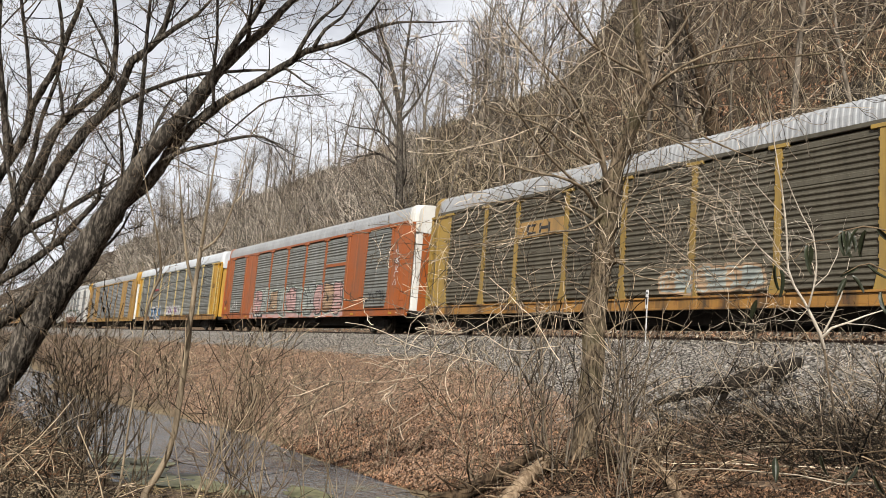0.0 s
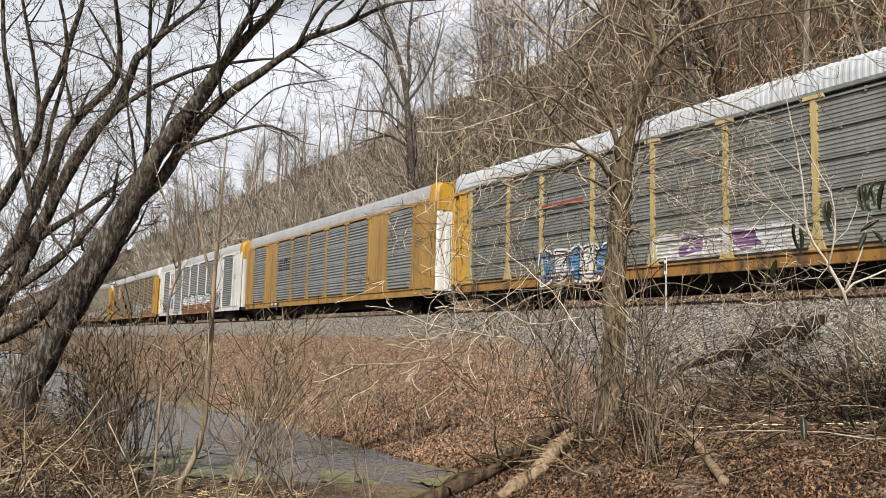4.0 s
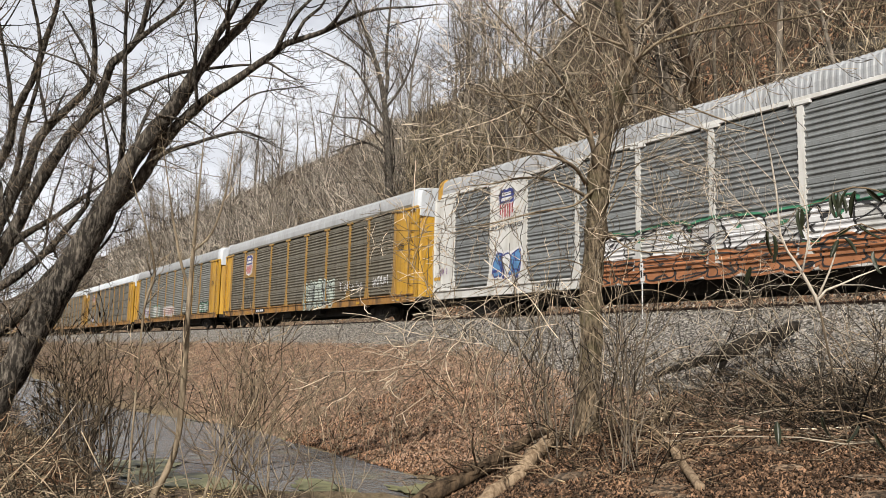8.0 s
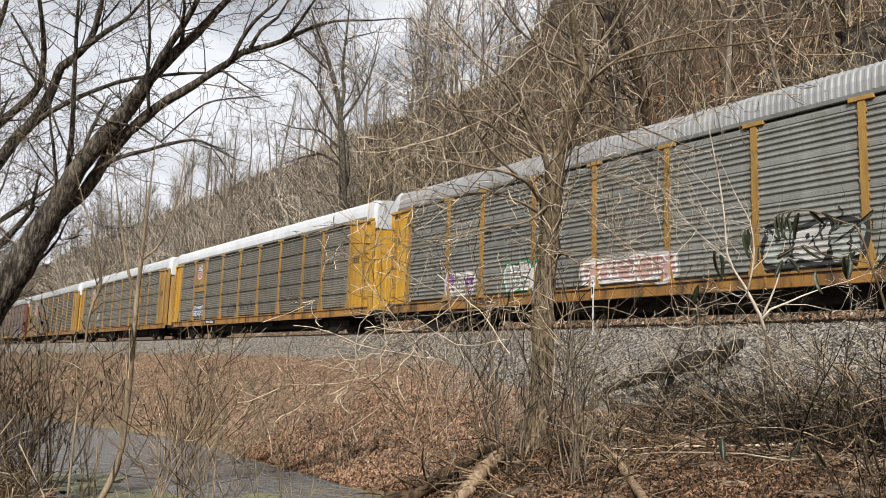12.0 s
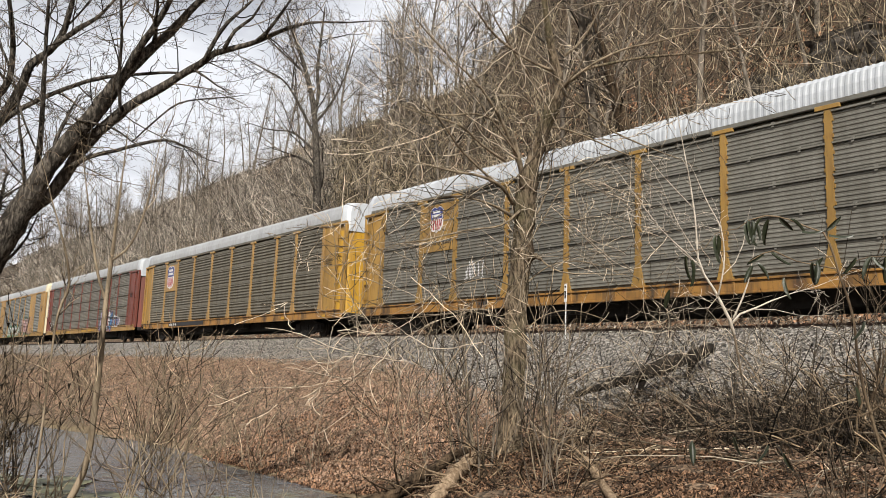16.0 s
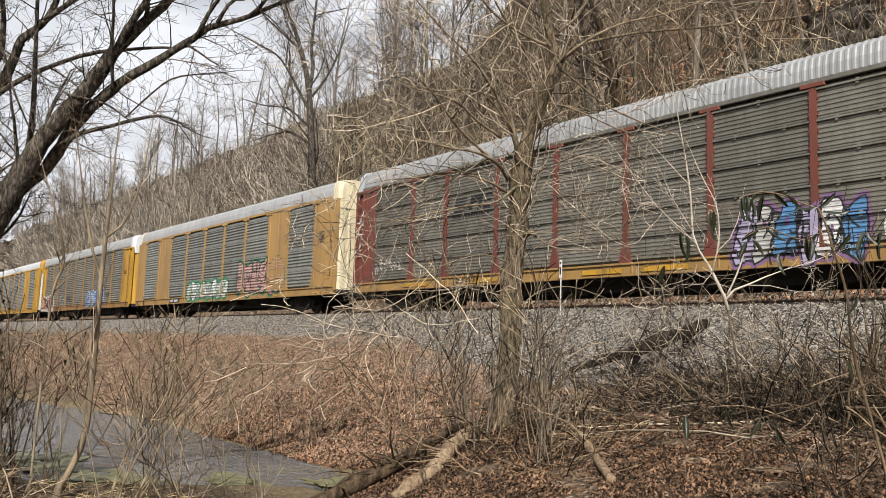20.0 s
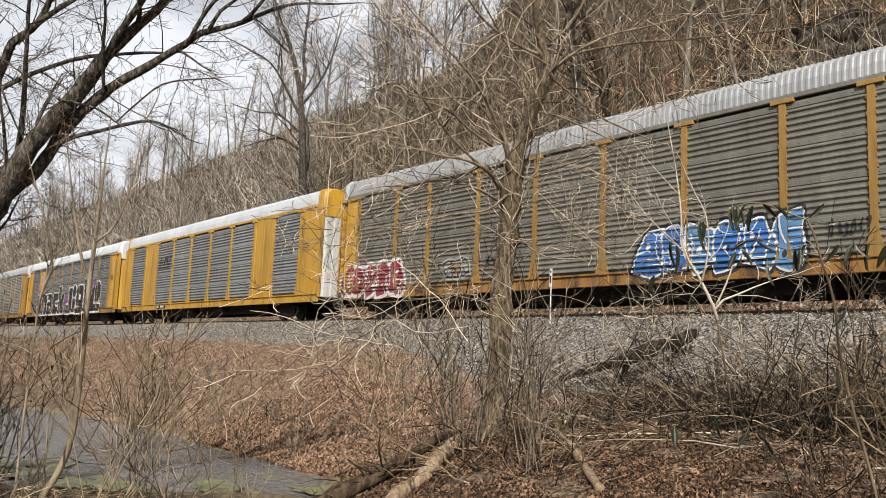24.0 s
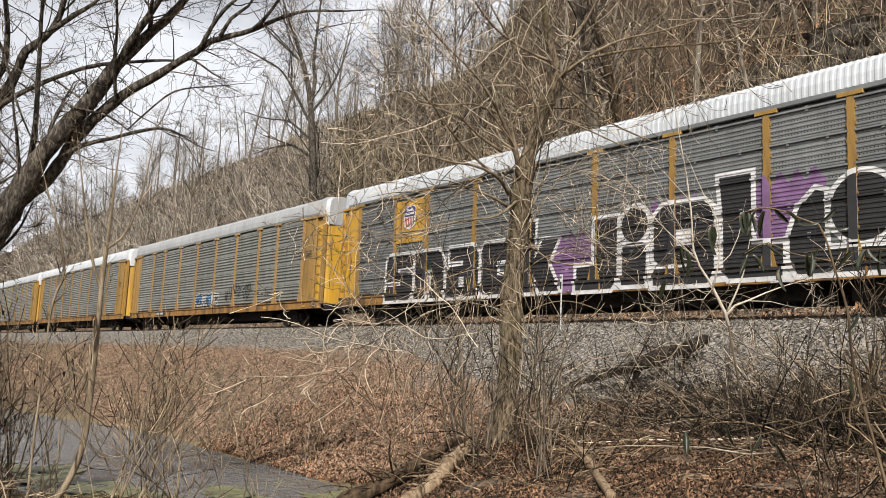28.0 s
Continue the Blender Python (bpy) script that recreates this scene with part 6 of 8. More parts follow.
def middle_tree():
    limbs = []
    limbs.append([(-8.34, 7.62, -2.59, 0.216), (-8.32, 7.66, -2.03, 0.169), (-8.29, 7.67, -1.28, 0.153), (-8.25, 7.63, -0.52, 0.155), (-8.14, 7.61, 0.08, 0.146), (-8.03, 7.54, 0.67, 0.153), (-7.93, 7.48, 1.07, 0.137), (-7.78, 7.47, 1.42, 0.103), (-7.62, 7.46, 1.76, 0.095), (-7.46, 7.46, 2.03, 0.094), (-7.33, 7.46, 2.22, 0.077), (-7.27, 7.35, 2.48, 0.062), (-7.24, 7.22, 2.70, 0.054), (-7.18, 7.09, 2.94, 0.046), (-7.09, 6.90, 3.30, 0.030)])
    limbs.append([(-7.36, 7.46, 2.15, 0.036), (-7.24, 7.56, 2.36, 0.030), (-7.11, 7.68, 2.52, 0.030), (-6.90, 7.91, 2.61, 0.024), (-6.55, 8.24, 2.69, 0.020), (-6.05, 8.67, 2.72, 0.018), (-5.55, 9.06, 2.75, 0.015), (-5.16, 9.35, 2.77, 0.011)])
    limbs.append([(-8.04, 7.64, 0.07, 0.057), (-7.89, 7.64, 0.12, 0.050), (-7.79, 7.61, 0.06, 0.031)])
    limbs.append([(-7.90, 7.38, 1.01, 0.057), (-7.84, 7.27, 1.29, 0.043), (-7.80, 7.17, 1.47, 0.031)])
    limbs.append([(-7.24, 7.28, 2.44, 0.030), (-7.28, 7.00, 2.47, 0.027), (-7.32, 6.67, 2.55, 0.023), (-7.34, 6.32, 2.69, 0.020), (-7.28, 6.04, 2.82, 0.016)])
    limbs.append([(-7.43, 7.27, 2.11, 0.024), (-7.42, 7.00, 2.35, 0.020), (-7.40, 6.74, 2.56, 0.018), (-7.36, 6.52, 2.72, 0.018), (-7.31, 6.31, 2.86, 0.012)])
    limbs.append([(-7.88, 7.33, 1.21, 0.038), (-7.80, 7.06, 1.55, 0.031), (-7.72, 6.80, 1.78, 0.027), (-7.66, 6.51, 2.00, 0.023), (-7.61, 6.24, 2.15, 0.018), (-7.62, 5.85, 2.35, 0.015), (-7.60, 5.45, 2.57, 0.011)])
    limbs.append([(-8.02, 7.33, 0.78, 0.038), (-7.89, 7.00, 0.95, 0.031), (-7.85, 6.58, 1.02, 0.024), (-7.85, 6.14, 1.00, 0.018), (-7.87, 5.63, 1.02, 0.012)])
    limbs.append([(-8.10, 7.44, 0.63, 0.032), (-8.07, 6.97, 0.74, 0.022), (-8.11, 6.44, 0.77, 0.019), (-8.19, 5.87, 0.62, 0.012)])
    limbs.append([(-7.98, 7.18, 0.92, 0.026), (-7.98, 6.70, 1.15, 0.020), (-7.92, 6.27, 1.36, 0.018), (-7.80, 5.91, 1.56, 0.015), (-7.69, 5.53, 1.71, 0.011)])
    limbs.append([(-7.93, 7.08, 1.32, 0.026), (-7.93, 6.65, 1.47, 0.019), (-7.89, 6.24, 1.63, 0.018), (-8.01, 5.63, 1.70, 0.012)])
    limbs.append([(-7.58, 7.41, 1.80, 0.024), (-7.46, 7.68, 1.80, 0.019), (-7.29, 8.02, 1.70, 0.015), (-7.09, 8.38, 1.55, 0.012)])
    limbs.append([(-7.26, 7.48, 2.31, 0.024), (-6.96, 7.67, 2.55, 0.020), (-6.62, 7.91, 2.73, 0.018), (-6.26, 8.19, 2.81, 0.015), (-5.94, 8.41, 2.90, 0.012)])
    limbs.append([(-7.10, 7.32, 2.62, 0.023), (-6.97, 7.48, 2.82, 0.018), (-6.87, 7.58, 3.07, 0.015)])
    limbs.append([(-8.20, 7.53, -0.30, 0.013), (-8.17, 7.06, -0.23, 0.010), (-8.20, 6.52, -0.38, 0.008), (-8.21, 6.00, -0.63, 0.007)])
    limbs.append([(-8.25, 7.55, -0.83, 0.012), (-8.19, 6.99, -0.64, 0.010), (-8.16, 6.40, -0.75, 0.008), (-8.21, 5.67, -0.86, 0.004)])
    limbs.append([(-8.05, 7.59, 0.22, 0.014), (-7.91, 7.82, 0.69, 0.010), (-7.79, 8.01, 1.08, 0.009), (-7.56, 8.31, 1.40, 0.007)])
    limbs.append([(-8.13, 7.61, -0.30, 0.014), (-7.98, 7.99, 0.02, 0.010), (-7.79, 8.44, 0.12, 0.009), (-7.55, 8.94, -0.01, 0.005)])
    limbs.append([(-7.35, 7.42, 2.25, 0.024), (-7.36, 7.79, 2.18, 0.019), (-7.22, 8.38, 1.87, 0.016), (-6.93, 9.02, 1.65, 0.012)])
    limbs.append([(-7.75, 6.78, 1.75, 0.020), (-7.72, 6.38, 1.77, 0.018), (-7.79, 5.90, 1.66, 0.015), (-7.83, 5.34, 1.67, 0.008)])
    limbs.append([(-7.96, 7.41, 0.72, 0.026), (-7.97, 7.07, 0.46, 0.019), (-8.06, 6.58, 0.34, 0.015), (-8.22, 5.99, 0.15, 0.012)])
    limbs.append([(-8.26, 7.69, -0.98, 0.014), (-8.14, 8.04, -0.66, 0.010), (-7.93, 8.46, -0.56, 0.009), (-7.66, 8.94, -0.70, 0.005)])
    grown_tree("young_tree", "slender bare grey-brown tree with a forked trunk and fine pale twigs", [limbs[0]] + [[(x, y, z, r * 0.8) for x, y, z, r in pts] for pts in limbs[1:]], BARK_TAN, TWIG_PALE, 2,
               [(230, 0.12, 0.98, 2.0, 62, 10, 0.015, 0.0092), (800, 0.1, 1.0, 1.0, 46, 7, 0.01, 0.0066), (1300, 0.1, 1.0, 0.5, 44, 4, 0.01, 0.0048)], extra=44, slim=1.0, slender=TWIG_TAN, fine=0.0040, stout=0.016)


def white_sapling():
    limbs = []
    limbs.append([(-5.24, 8.14, -0.95, 0.022), (-5.26, 8.09, -0.79, 0.020), (-5.31, 8.01, -0.61, 0.018), (-5.35, 7.93, -0.46, 0.016), (-5.41, 7.84, -0.30, 0.014), (-5.43, 7.76, -0.13, 0.013), (-5.40, 7.67, 0.29, 0.011), (-5.38, 7.55, 0.70, 0.009), (-5.36, 7.38, 1.16, 0.006)])
    limbs.append([(-5.26, 8.12, -0.83, 0.014), (-5.20, 8.20, -0.72, 0.013), (-5.08, 8.31, -0.65, 0.011), (-4.96, 8.42, -0.57, 0.009), (-4.79, 8.56, -0.48, 0.006), (-4.58, 8.71, -0.40, 0.005)])
    limbs.append([(-5.24, 8.13, -0.77, 0.013), (-5.15, 8.17, -0.55, 0.011), (-5.08, 8.18, -0.37, 0.009), (-5.03, 8.18, -0.16, 0.006)])
    limbs.append([(-5.30, 7.94, -0.52, 0.013), (-5.24, 7.93, -0.32, 0.011), (-5.19, 7.90, -0.08, 0.009), (-5.18, 7.82, 0.21, 0.008), (-5.24, 7.72, 0.42, 0.006), (-5.28, 7.60, 0.64, 0.005)])
    limbs.append([(-5.38, 7.72, -0.23, 0.009), (-5.45, 7.52, -0.06, 0.008), (-5.55, 7.28, 0.14, 0.006), (-5.66, 6.98, 0.48, 0.005)])
    limbs.append([(-5.31, 7.53, 0.38, 0.006), (-5.36, 7.32, 0.54, 0.006), (-5.44, 7.07, 0.76, 0.003)])
    limbs.append([(-5.25, 7.95, -0.31, 0.006), (-5.13, 8.01, -0.17, 0.006), (-5.04, 8.03, 0.03, 0.005), (-4.99, 8.02, 0.21, 0.003)])
    limbs.append([(-5.33, 7.80, -0.50, 0.006), (-5.24, 7.83, -0.56, 0.006), (-5.30, 7.76, -0.68, 0.005), (-5.40, 7.66, -0.70, 0.003)])
    limbs.append([(-5.40, 7.69, -0.08, 0.006), (-5.46, 7.46, 0.21, 0.005), (-5.46, 7.28, 0.43, 0.003)])
    limbs.append([(-5.04, 8.25, -0.67, 0.006), (-4.89, 8.40, -0.67, 0.005), (-4.73, 8.55, -0.72, 0.003)])
    g = float(height(-5.15, 8.3))
    foot = [(-5.02, 8.3, g - 0.1, 0.008), (-5.14, 8.2, g + 0.8, 0.009), limbs[0][0][:3] + (0.013,)]
    grown_tree("pale_sapling", "pale sapling on the bank, sunlit tone in its bark colour", limbs, BARK_PALE, BARK_PALE, 3,
               [(60, 0.25, 1.0, 0.5, 42, 5, 0.04, 0.005), (150, 0.2, 1.0, 0.25, 40, 4, 0.03, 0.003)], "sapling", fine=0.0022, slim=0.92, rooted=False)
    # same stem in a dark colour for the brush's shade; sunlit part above is pale
    stub = tagged(new("shaded_foot"), "lower stem of the pale sapling, coloured dark for the brush's shade", "sapling")
    stub.location = foot[0][:3]
    attach("stem", bough_mesh("stem", foot, TWIG_DARK, np.random.default_rng(5), 8), stub, m=pose(*[-c for c in foot[0][:3]]))


def brown_sapling():
    limbs = []
    limbs.append([(-12.51, 3.09, -3.62, 0.074), (-12.38, 3.23, -3.28, 0.062), (-12.24, 3.32, -2.74, 0.058), (-12.10, 3.31, -1.67, 0.058), (-11.98, 3.28, -0.68, 0.046), (-11.67, 3.26, 1.55, 0.008)])
    limbs.append([(-11.98, 3.29, -0.72, 0.029), (-12.01, 3.09, -0.11, 0.025), (-11.99, 2.79, 1.27, 0.008)])
    limbs.append([(-11.90, 3.28, -0.10, 0.025), (-11.74, 3.48, 0.16, 0.021), (-11.59, 3.60, 0.74, 0.017), (-11.47, 3.64, 1.40, 0.008)])
    limbs.append([(-11.39, 2.51, -1.61, 0.015), (-11.29, 2.52, -0.93, 0.023), (-11.19, 2.59, -0.54, 0.023), (-11.19, 2.47, -0.02, 0.019), (-11.22, 2.29, 0.50, 0.011)])
    x, y = limbs[3][0][:2]
    limbs[3].insert(0, (x - 0.06, y - 0.02, float(height(x, y)) - 0.1, 0.026))
    grown_tree("creek_sapling", "thin brown sapling rising from the creek's near edge", limbs, TWIG_TAN, TWIG_TAN, 4,
               [(60, 0.3, 1.0, 0.7, 40, 5, 0.06, 0.007), (200, 0.2, 1.0, 0.32, 40, 4, 0.05, 0.0035)], "sapling", slim=0.75)


def leaf_mesh():
    """A drooping, rolled evergreen leaf that hangs down from its stalk."""
    v, f = [], []
    rows = [(0.0, 0.004), (0.02, 0.013), (0.05, 0.018), (0.085, 0.016), (0.115, 0.009), (0.13, 0.001)]
    for d, w in rows:
        for s, c in ((-1, 0.010), (-0.5, 0.001), (0, -0.003), (0.5, 0.001), (1, 0.010)):
            v.append((s * w, c - 0.25 * d * d * 8, -d))
    for i in range(len(rows) - 1):
        f += [(i * 5 + j, i * 5 + j + 1, i * 5 + 6 + j, i * 5 + 5 + j) for j in range(4)]
    return mesh_from("leaf", v, f, LEAF_DARK, True)


def evergreen_sprig():
    rng = random.Random(8)
    nrng = np.random.default_rng(8)
    stems = [
        [(-2.27, 3.57, -0.74, 0.002), (-2.22, 3.59, -0.70, 0.003), (-2.15, 3.63, -0.68, 0.004), (-2.07, 3.69, -0.70, 0.004), (-2.00, 3.73, -0.74, 0.004), (-1.94, 3.77, -0.77, 0.005), (-1.91, 3.80, -0.88, 0.005), (-1.90, 3.82, -0.96, 0.005), (-1.86, 3.86, -1.17, 0.006), (-1.84, 3.89, -1.49, 0.007)],
        [(-2.24, 3.62, -0.90, 0.002), (-2.18, 3.65, -0.86, 0.003), (-2.14, 3.67, -0.85, 0.004), (-2.06, 3.73, -0.90, 0.003), (-1.91, 3.81, -0.94, 0.004)],
        [(-1.59, 3.95, -0.87, 0.004), (-1.65, 3.92, -0.89, 0.003), (-1.72, 3.90, -0.89, 0.003), (-1.78, 3.87, -0.89, 0.003), (-1.85, 3.84, -0.91, 0.002)],
        [(-2.47, 3.46, -0.85, 0.002), (-2.41, 3.50, -0.83, 0.002), (-2.36, 3.52, -0.76, 0.002), (-2.27, 3.57, -0.74, 0.002)],
        [(-2.01, 3.76, -0.90, 0.002), (-1.96, 3.78, -0.89, 0.002), (-1.91, 3.80, -0.88, 0.003)],
        [(-2.22, 3.67, -1.78, 0.002), (-2.05, 3.78, -1.71, 0.003), (-1.85, 3.88, -1.62, 0.004), (-1.67, 3.96, -1.68, 0.004)],
    ]
    sprig = tagged(new("evergreen_shrub"), "evergreen shrub stems with drooping curled dark green leaves", "shrub")
    g = float(height(-1.7, 4.1))
    sprig.location = (-1.7, 4.1, g)
    back = pose(1.7, -4.1, -g)
    stems[0] = stems[0] + [(-1.75, 4.05, -2.2, 0.007), (-1.7, 4.1, g - 0.05, 0.008)]
    stems[2] = [(-1.3, 4.2, g - 0.05, 0.012), (-1.4, 4.1, -1.6, 0.010)] + stems[2]
    stems[5] = stems[5] + [(-1.55, 4.1, g - 0.05, 0.010)]
    for s in stems:
        attach("stem", bough_mesh("stem", s, TWIG_BROWN, nrng, 6, 0.06, 0.05), sprig, m=back)
    leaf = leaf_mesh()
    # where each leaf's stalk is, and the way that it hangs
    hanging = [
        (-2.48, 3.45, -0.87, -0.02, 0.01, -0.11),        (-2.47, 3.47, -0.89, 0.01, 0.03, -0.12),        (-2.36, 3.52, -0.77, -0.02, 0.01, -0.13),        (-2.35, 3.52, -0.77, 0.00, 0.02, -0.10),
        (-2.23, 3.59, -0.70, -0.02, 0.01, -0.11),        (-2.22, 3.59, -0.70, -0.01, 0.02, -0.12),        (-2.21, 3.60, -0.70, 0.00, 0.02, -0.11),        (-2.14, 3.64, -0.70, -0.05, -0.00, -0.11),
        (-2.10, 3.66, -0.69, 0.03, 0.03, -0.05),        (-2.02, 3.72, -0.76, 0.07, 0.04, -0.02),        (-1.92, 3.78, -0.78, 0.08, 0.05, -0.03),        (-2.15, 3.67, -0.85, 0.05, 0.04, -0.08),
        (-2.18, 3.65, -0.87, -0.06, -0.03, -0.03),        (-2.23, 3.63, -0.92, -0.04, -0.01, -0.08),        (-2.21, 3.64, -0.91, 0.04, 0.04, -0.06),        (-2.11, 3.71, -0.98, 0.00, 0.01, -0.10),
        (-1.98, 3.77, -0.90, -0.00, 0.01, -0.11),        (-1.99, 3.76, -0.91, -0.02, 0.01, -0.10),        (-1.83, 3.84, -0.89, -0.04, -0.01, -0.08),        (-1.77, 3.87, -0.89, -0.05, -0.01, -0.09),
        (-1.76, 3.87, -0.89, 0.03, 0.03, -0.07),        (-1.71, 3.90, -0.89, -0.04, -0.00, -0.11),        (-2.56, 3.42, -1.04, -0.03, -0.01, -0.09),        (-2.17, 3.62, -0.69, -0.02, -0.01, -0.03),
        (-2.06, 3.69, -0.70, 0.02, 0.02, -0.02),        (-1.93, 3.77, -0.76, 0.04, 0.01, 0.03),        (-1.65, 3.92, -0.90, -0.03, 0.00, -0.10),        (-1.61, 3.94, -0.88, 0.01, 0.02, -0.10),
        (-2.49, 3.49, -1.78, 0.01, -0.00, -0.11),        (-2.33, 3.61, -1.75, 0.01, -0.00, -0.06),        (-2.20, 3.68, -1.78, -0.02, -0.02, -0.08),        (-2.14, 3.72, -1.81, 0.02, 0.01, -0.07),
        (-1.87, 3.87, -1.49, 0.02, 0.01, -0.06),        (-1.82, 3.88, -1.19, -0.03, -0.01, -0.09),        (-1.95, 3.78, -0.89, -0.02, -0.01, -0.03),        (-2.20, 3.61, -0.71, 0.02, 0.03, -0.08),

    ]
    for x, y, z, dx, dy, dz in hanging:
        way = Vector((dx, dy, dz))
        turn = (-way).to_track_quat("Z", "Y").to_matrix().to_4x4()
        m = back @ Matrix.Translation((x, y, z)) @ turn @ pose(0, 0, 0, 0, 0, rng.uniform(0, 360)) @ Matrix.Scale(max(0.7, way.length / 0.125), 4)
        attach("leaf", leaf, sprig, m=m)


def fallen_wood():
    rng = np.random.default_rng(9)
    logs = [
        [(-11.18, 16.42, -0.85, 0.121), (-10.91, 15.50, -1.05, 0.161), (-11.05, 15.08, -1.19, 0.159), (-11.11, 14.57, -1.33, 0.171), (-11.27, 14.29, -1.46, 0.157), (-11.57, 14.10, -1.61, 0.129), (-12.10, 13.99, -1.76, 0.103), (-12.69, 13.56, -2.01, 0.064)],
        [(-8.44, 6.99, -2.47, 0.044), (-8.48, 6.74, -2.57, 0.066), (-8.54, 6.43, -2.75, 0.072), (-8.63, 6.07, -2.95, 0.085), (-8.71, 5.71, -3.11, 0.098), (-8.77, 5.35, -3.26, 0.103), (-8.83, 4.93, -3.45, 0.100)],
        [(-8.22, 7.08, -2.50, 0.044), (-8.15, 6.78, -2.58, 0.086), (-8.08, 6.46, -2.78, 0.098), (-7.97, 6.16, -2.96, 0.102), (-7.88, 5.86, -3.04, 0.092), (-7.80, 5.51, -3.20, 0.083)],
        [(-8.02, 8.52, -2.42, 0.040), (-6.67, 7.43, -2.53, 0.054), (-6.09, 6.97, -2.63, 0.050), (-5.47, 6.47, -2.72, 0.045)],
    ]
    names = [("fallen_limb", "dark rotting fallen limb propped on the bank", BARK_DARK), ("fallen_log", "dark fallen log running down to the creek", OLD_LOG),
             ("split_log", "pale split log leaning at the tree's foot", DEAD_WOOD), ("fallen_log", "thin dead log lying in the leaves", DEAD_WOOD)]
    for pts, (name, label, wood) in zip(logs, names):
        pts = [(x, y, z + 0.16, r * 0.9) if name == "fallen_limb" else (x, y, z, r) for x, y, z, r in pts]
        ob = tagged(new(name), label, "log")
        ob.location = pts[0][:3]
        attach("stem", bough_mesh("stem", pts, wood, rng, 10, 0.12, 0.1), ob, m=pose(*[-c for c in pts[0][:3]]))
        if name == "fallen_limb":     # two broken branches prop it on the bank
            for x, y, z, r in (pts[1], pts[4]):
                prop = [(x, y, z, r * 0.6), (x - 0.12, y - 0.05, (z + float(height(x, y))) / 2, r * 0.5), (x - 0.2, y - 0.12, float(height(x - 0.2, y - 0.12)) - 0.08, r * 0.4)]
                attach("branch", bough_mesh("branch", prop, wood, rng, 7, 0.1, 0.1), ob, m=pose(*[-c for c in pts[0][:3]]))
        line, rad = resample(pts, 12)
        p, r = sprout(rng, line[None], rad[None] * 0.4, 14, 0.1, 0.95, 0.8, 60, 5, 0.2, 0.0)
        attach("snag", quad_mesh("snag", [tube_arrays(p, np.maximum(r, 0.003), 4)], wood), ob, "broken snags", pose(*[-c for c in pts[0][:3]]), "stuff")


def shrub(x, y, stems, tall, spread, material, seed, label, thick=0.009, lift=0.05, twigs=6, name="shrub", twig_len=0.35, tufts=0):
    """A clump of bare stems that fan out from one foot, with withered leaves left on some twigs."""
    rng = np.random.default_rng(seed)
    z = float(height(x, y))
    ob = tagged(new(name), label, "shrub")
    ob.location = (x, y, z)
    start = np.stack([rng.normal(0, 0.10 + 0.12 * spread, stems), rng.normal(0, 0.10 + 0.12 * spread, stems), np.full(stems, -0.08)], 1)
    way = np.stack([rng.normal(0, spread, stems), rng.normal(0, spread, stems), np.ones(stems)], 1)
    p = trail(rng, start, way, tall * rng.uniform(0.45, 1.05, stems), 8, 0.09, lift)
    r = rng.uniform(0.5, 1.2, stems)[:, None] * thick * np.linspace(1, 0.3, 8)[None]
    for i in range(stems):
        attach("stem", quad_mesh("stem", [tube_arrays(p[i:i + 1], r[i:i + 1], 5)], material), ob)
    p2, r2 = sprout(rng, p, r, stems * twigs, 0.25, 1.0, tall * twig_len, 38, 5, 0.13, 0.06, 0.6, 0.4)
    p3, r3 = sprout(rng, p2, r2, int(stems * twigs * 1.3), 0.2, 1.0, tall * twig_len * 0.45, 40, 4, 0.13, 0.05, 0.7, 0.5)
    attach("crown", quad_mesh("crown", [tube_arrays(p2, np.maximum(r2, 0.0054), 3), tube_arrays(p3, np.maximum(r3, 0.0042), 3)], material), ob, "bare twigs", None, "stuff")
    if tufts:
        tip = p2[rng.integers(0, len(p2), tufts), rng.integers(2, 5, tufts)]
        leaf = np.array([(-0.5, 0, 0), (0, -0.3, 0.2), (0.5, 0, 0), (0, 0.3, 0.2), (0.1, 0, -1.1)])[None] * (0.045 * rng.uniform(0.5, 1.5, (tufts, 1, 1))) * (1 + rng.normal(0, 0.35, (tufts, 5, 3)))
        faces = np.array([(0, 1, 4), (1, 2, 4), (2, 3, 4), (3, 0, 4)])
        q = (np.arange(tufts)[:, None, None] * 5 + faces[None]).reshape(-1, 3)
        attach("withered_leaves", quad_mesh("withered_leaves", [((tip[:, None] + leaf).reshape(-1, 3), q)], LEAF_WITHERED, False), ob, "dark withered leaves", None, "stuff")


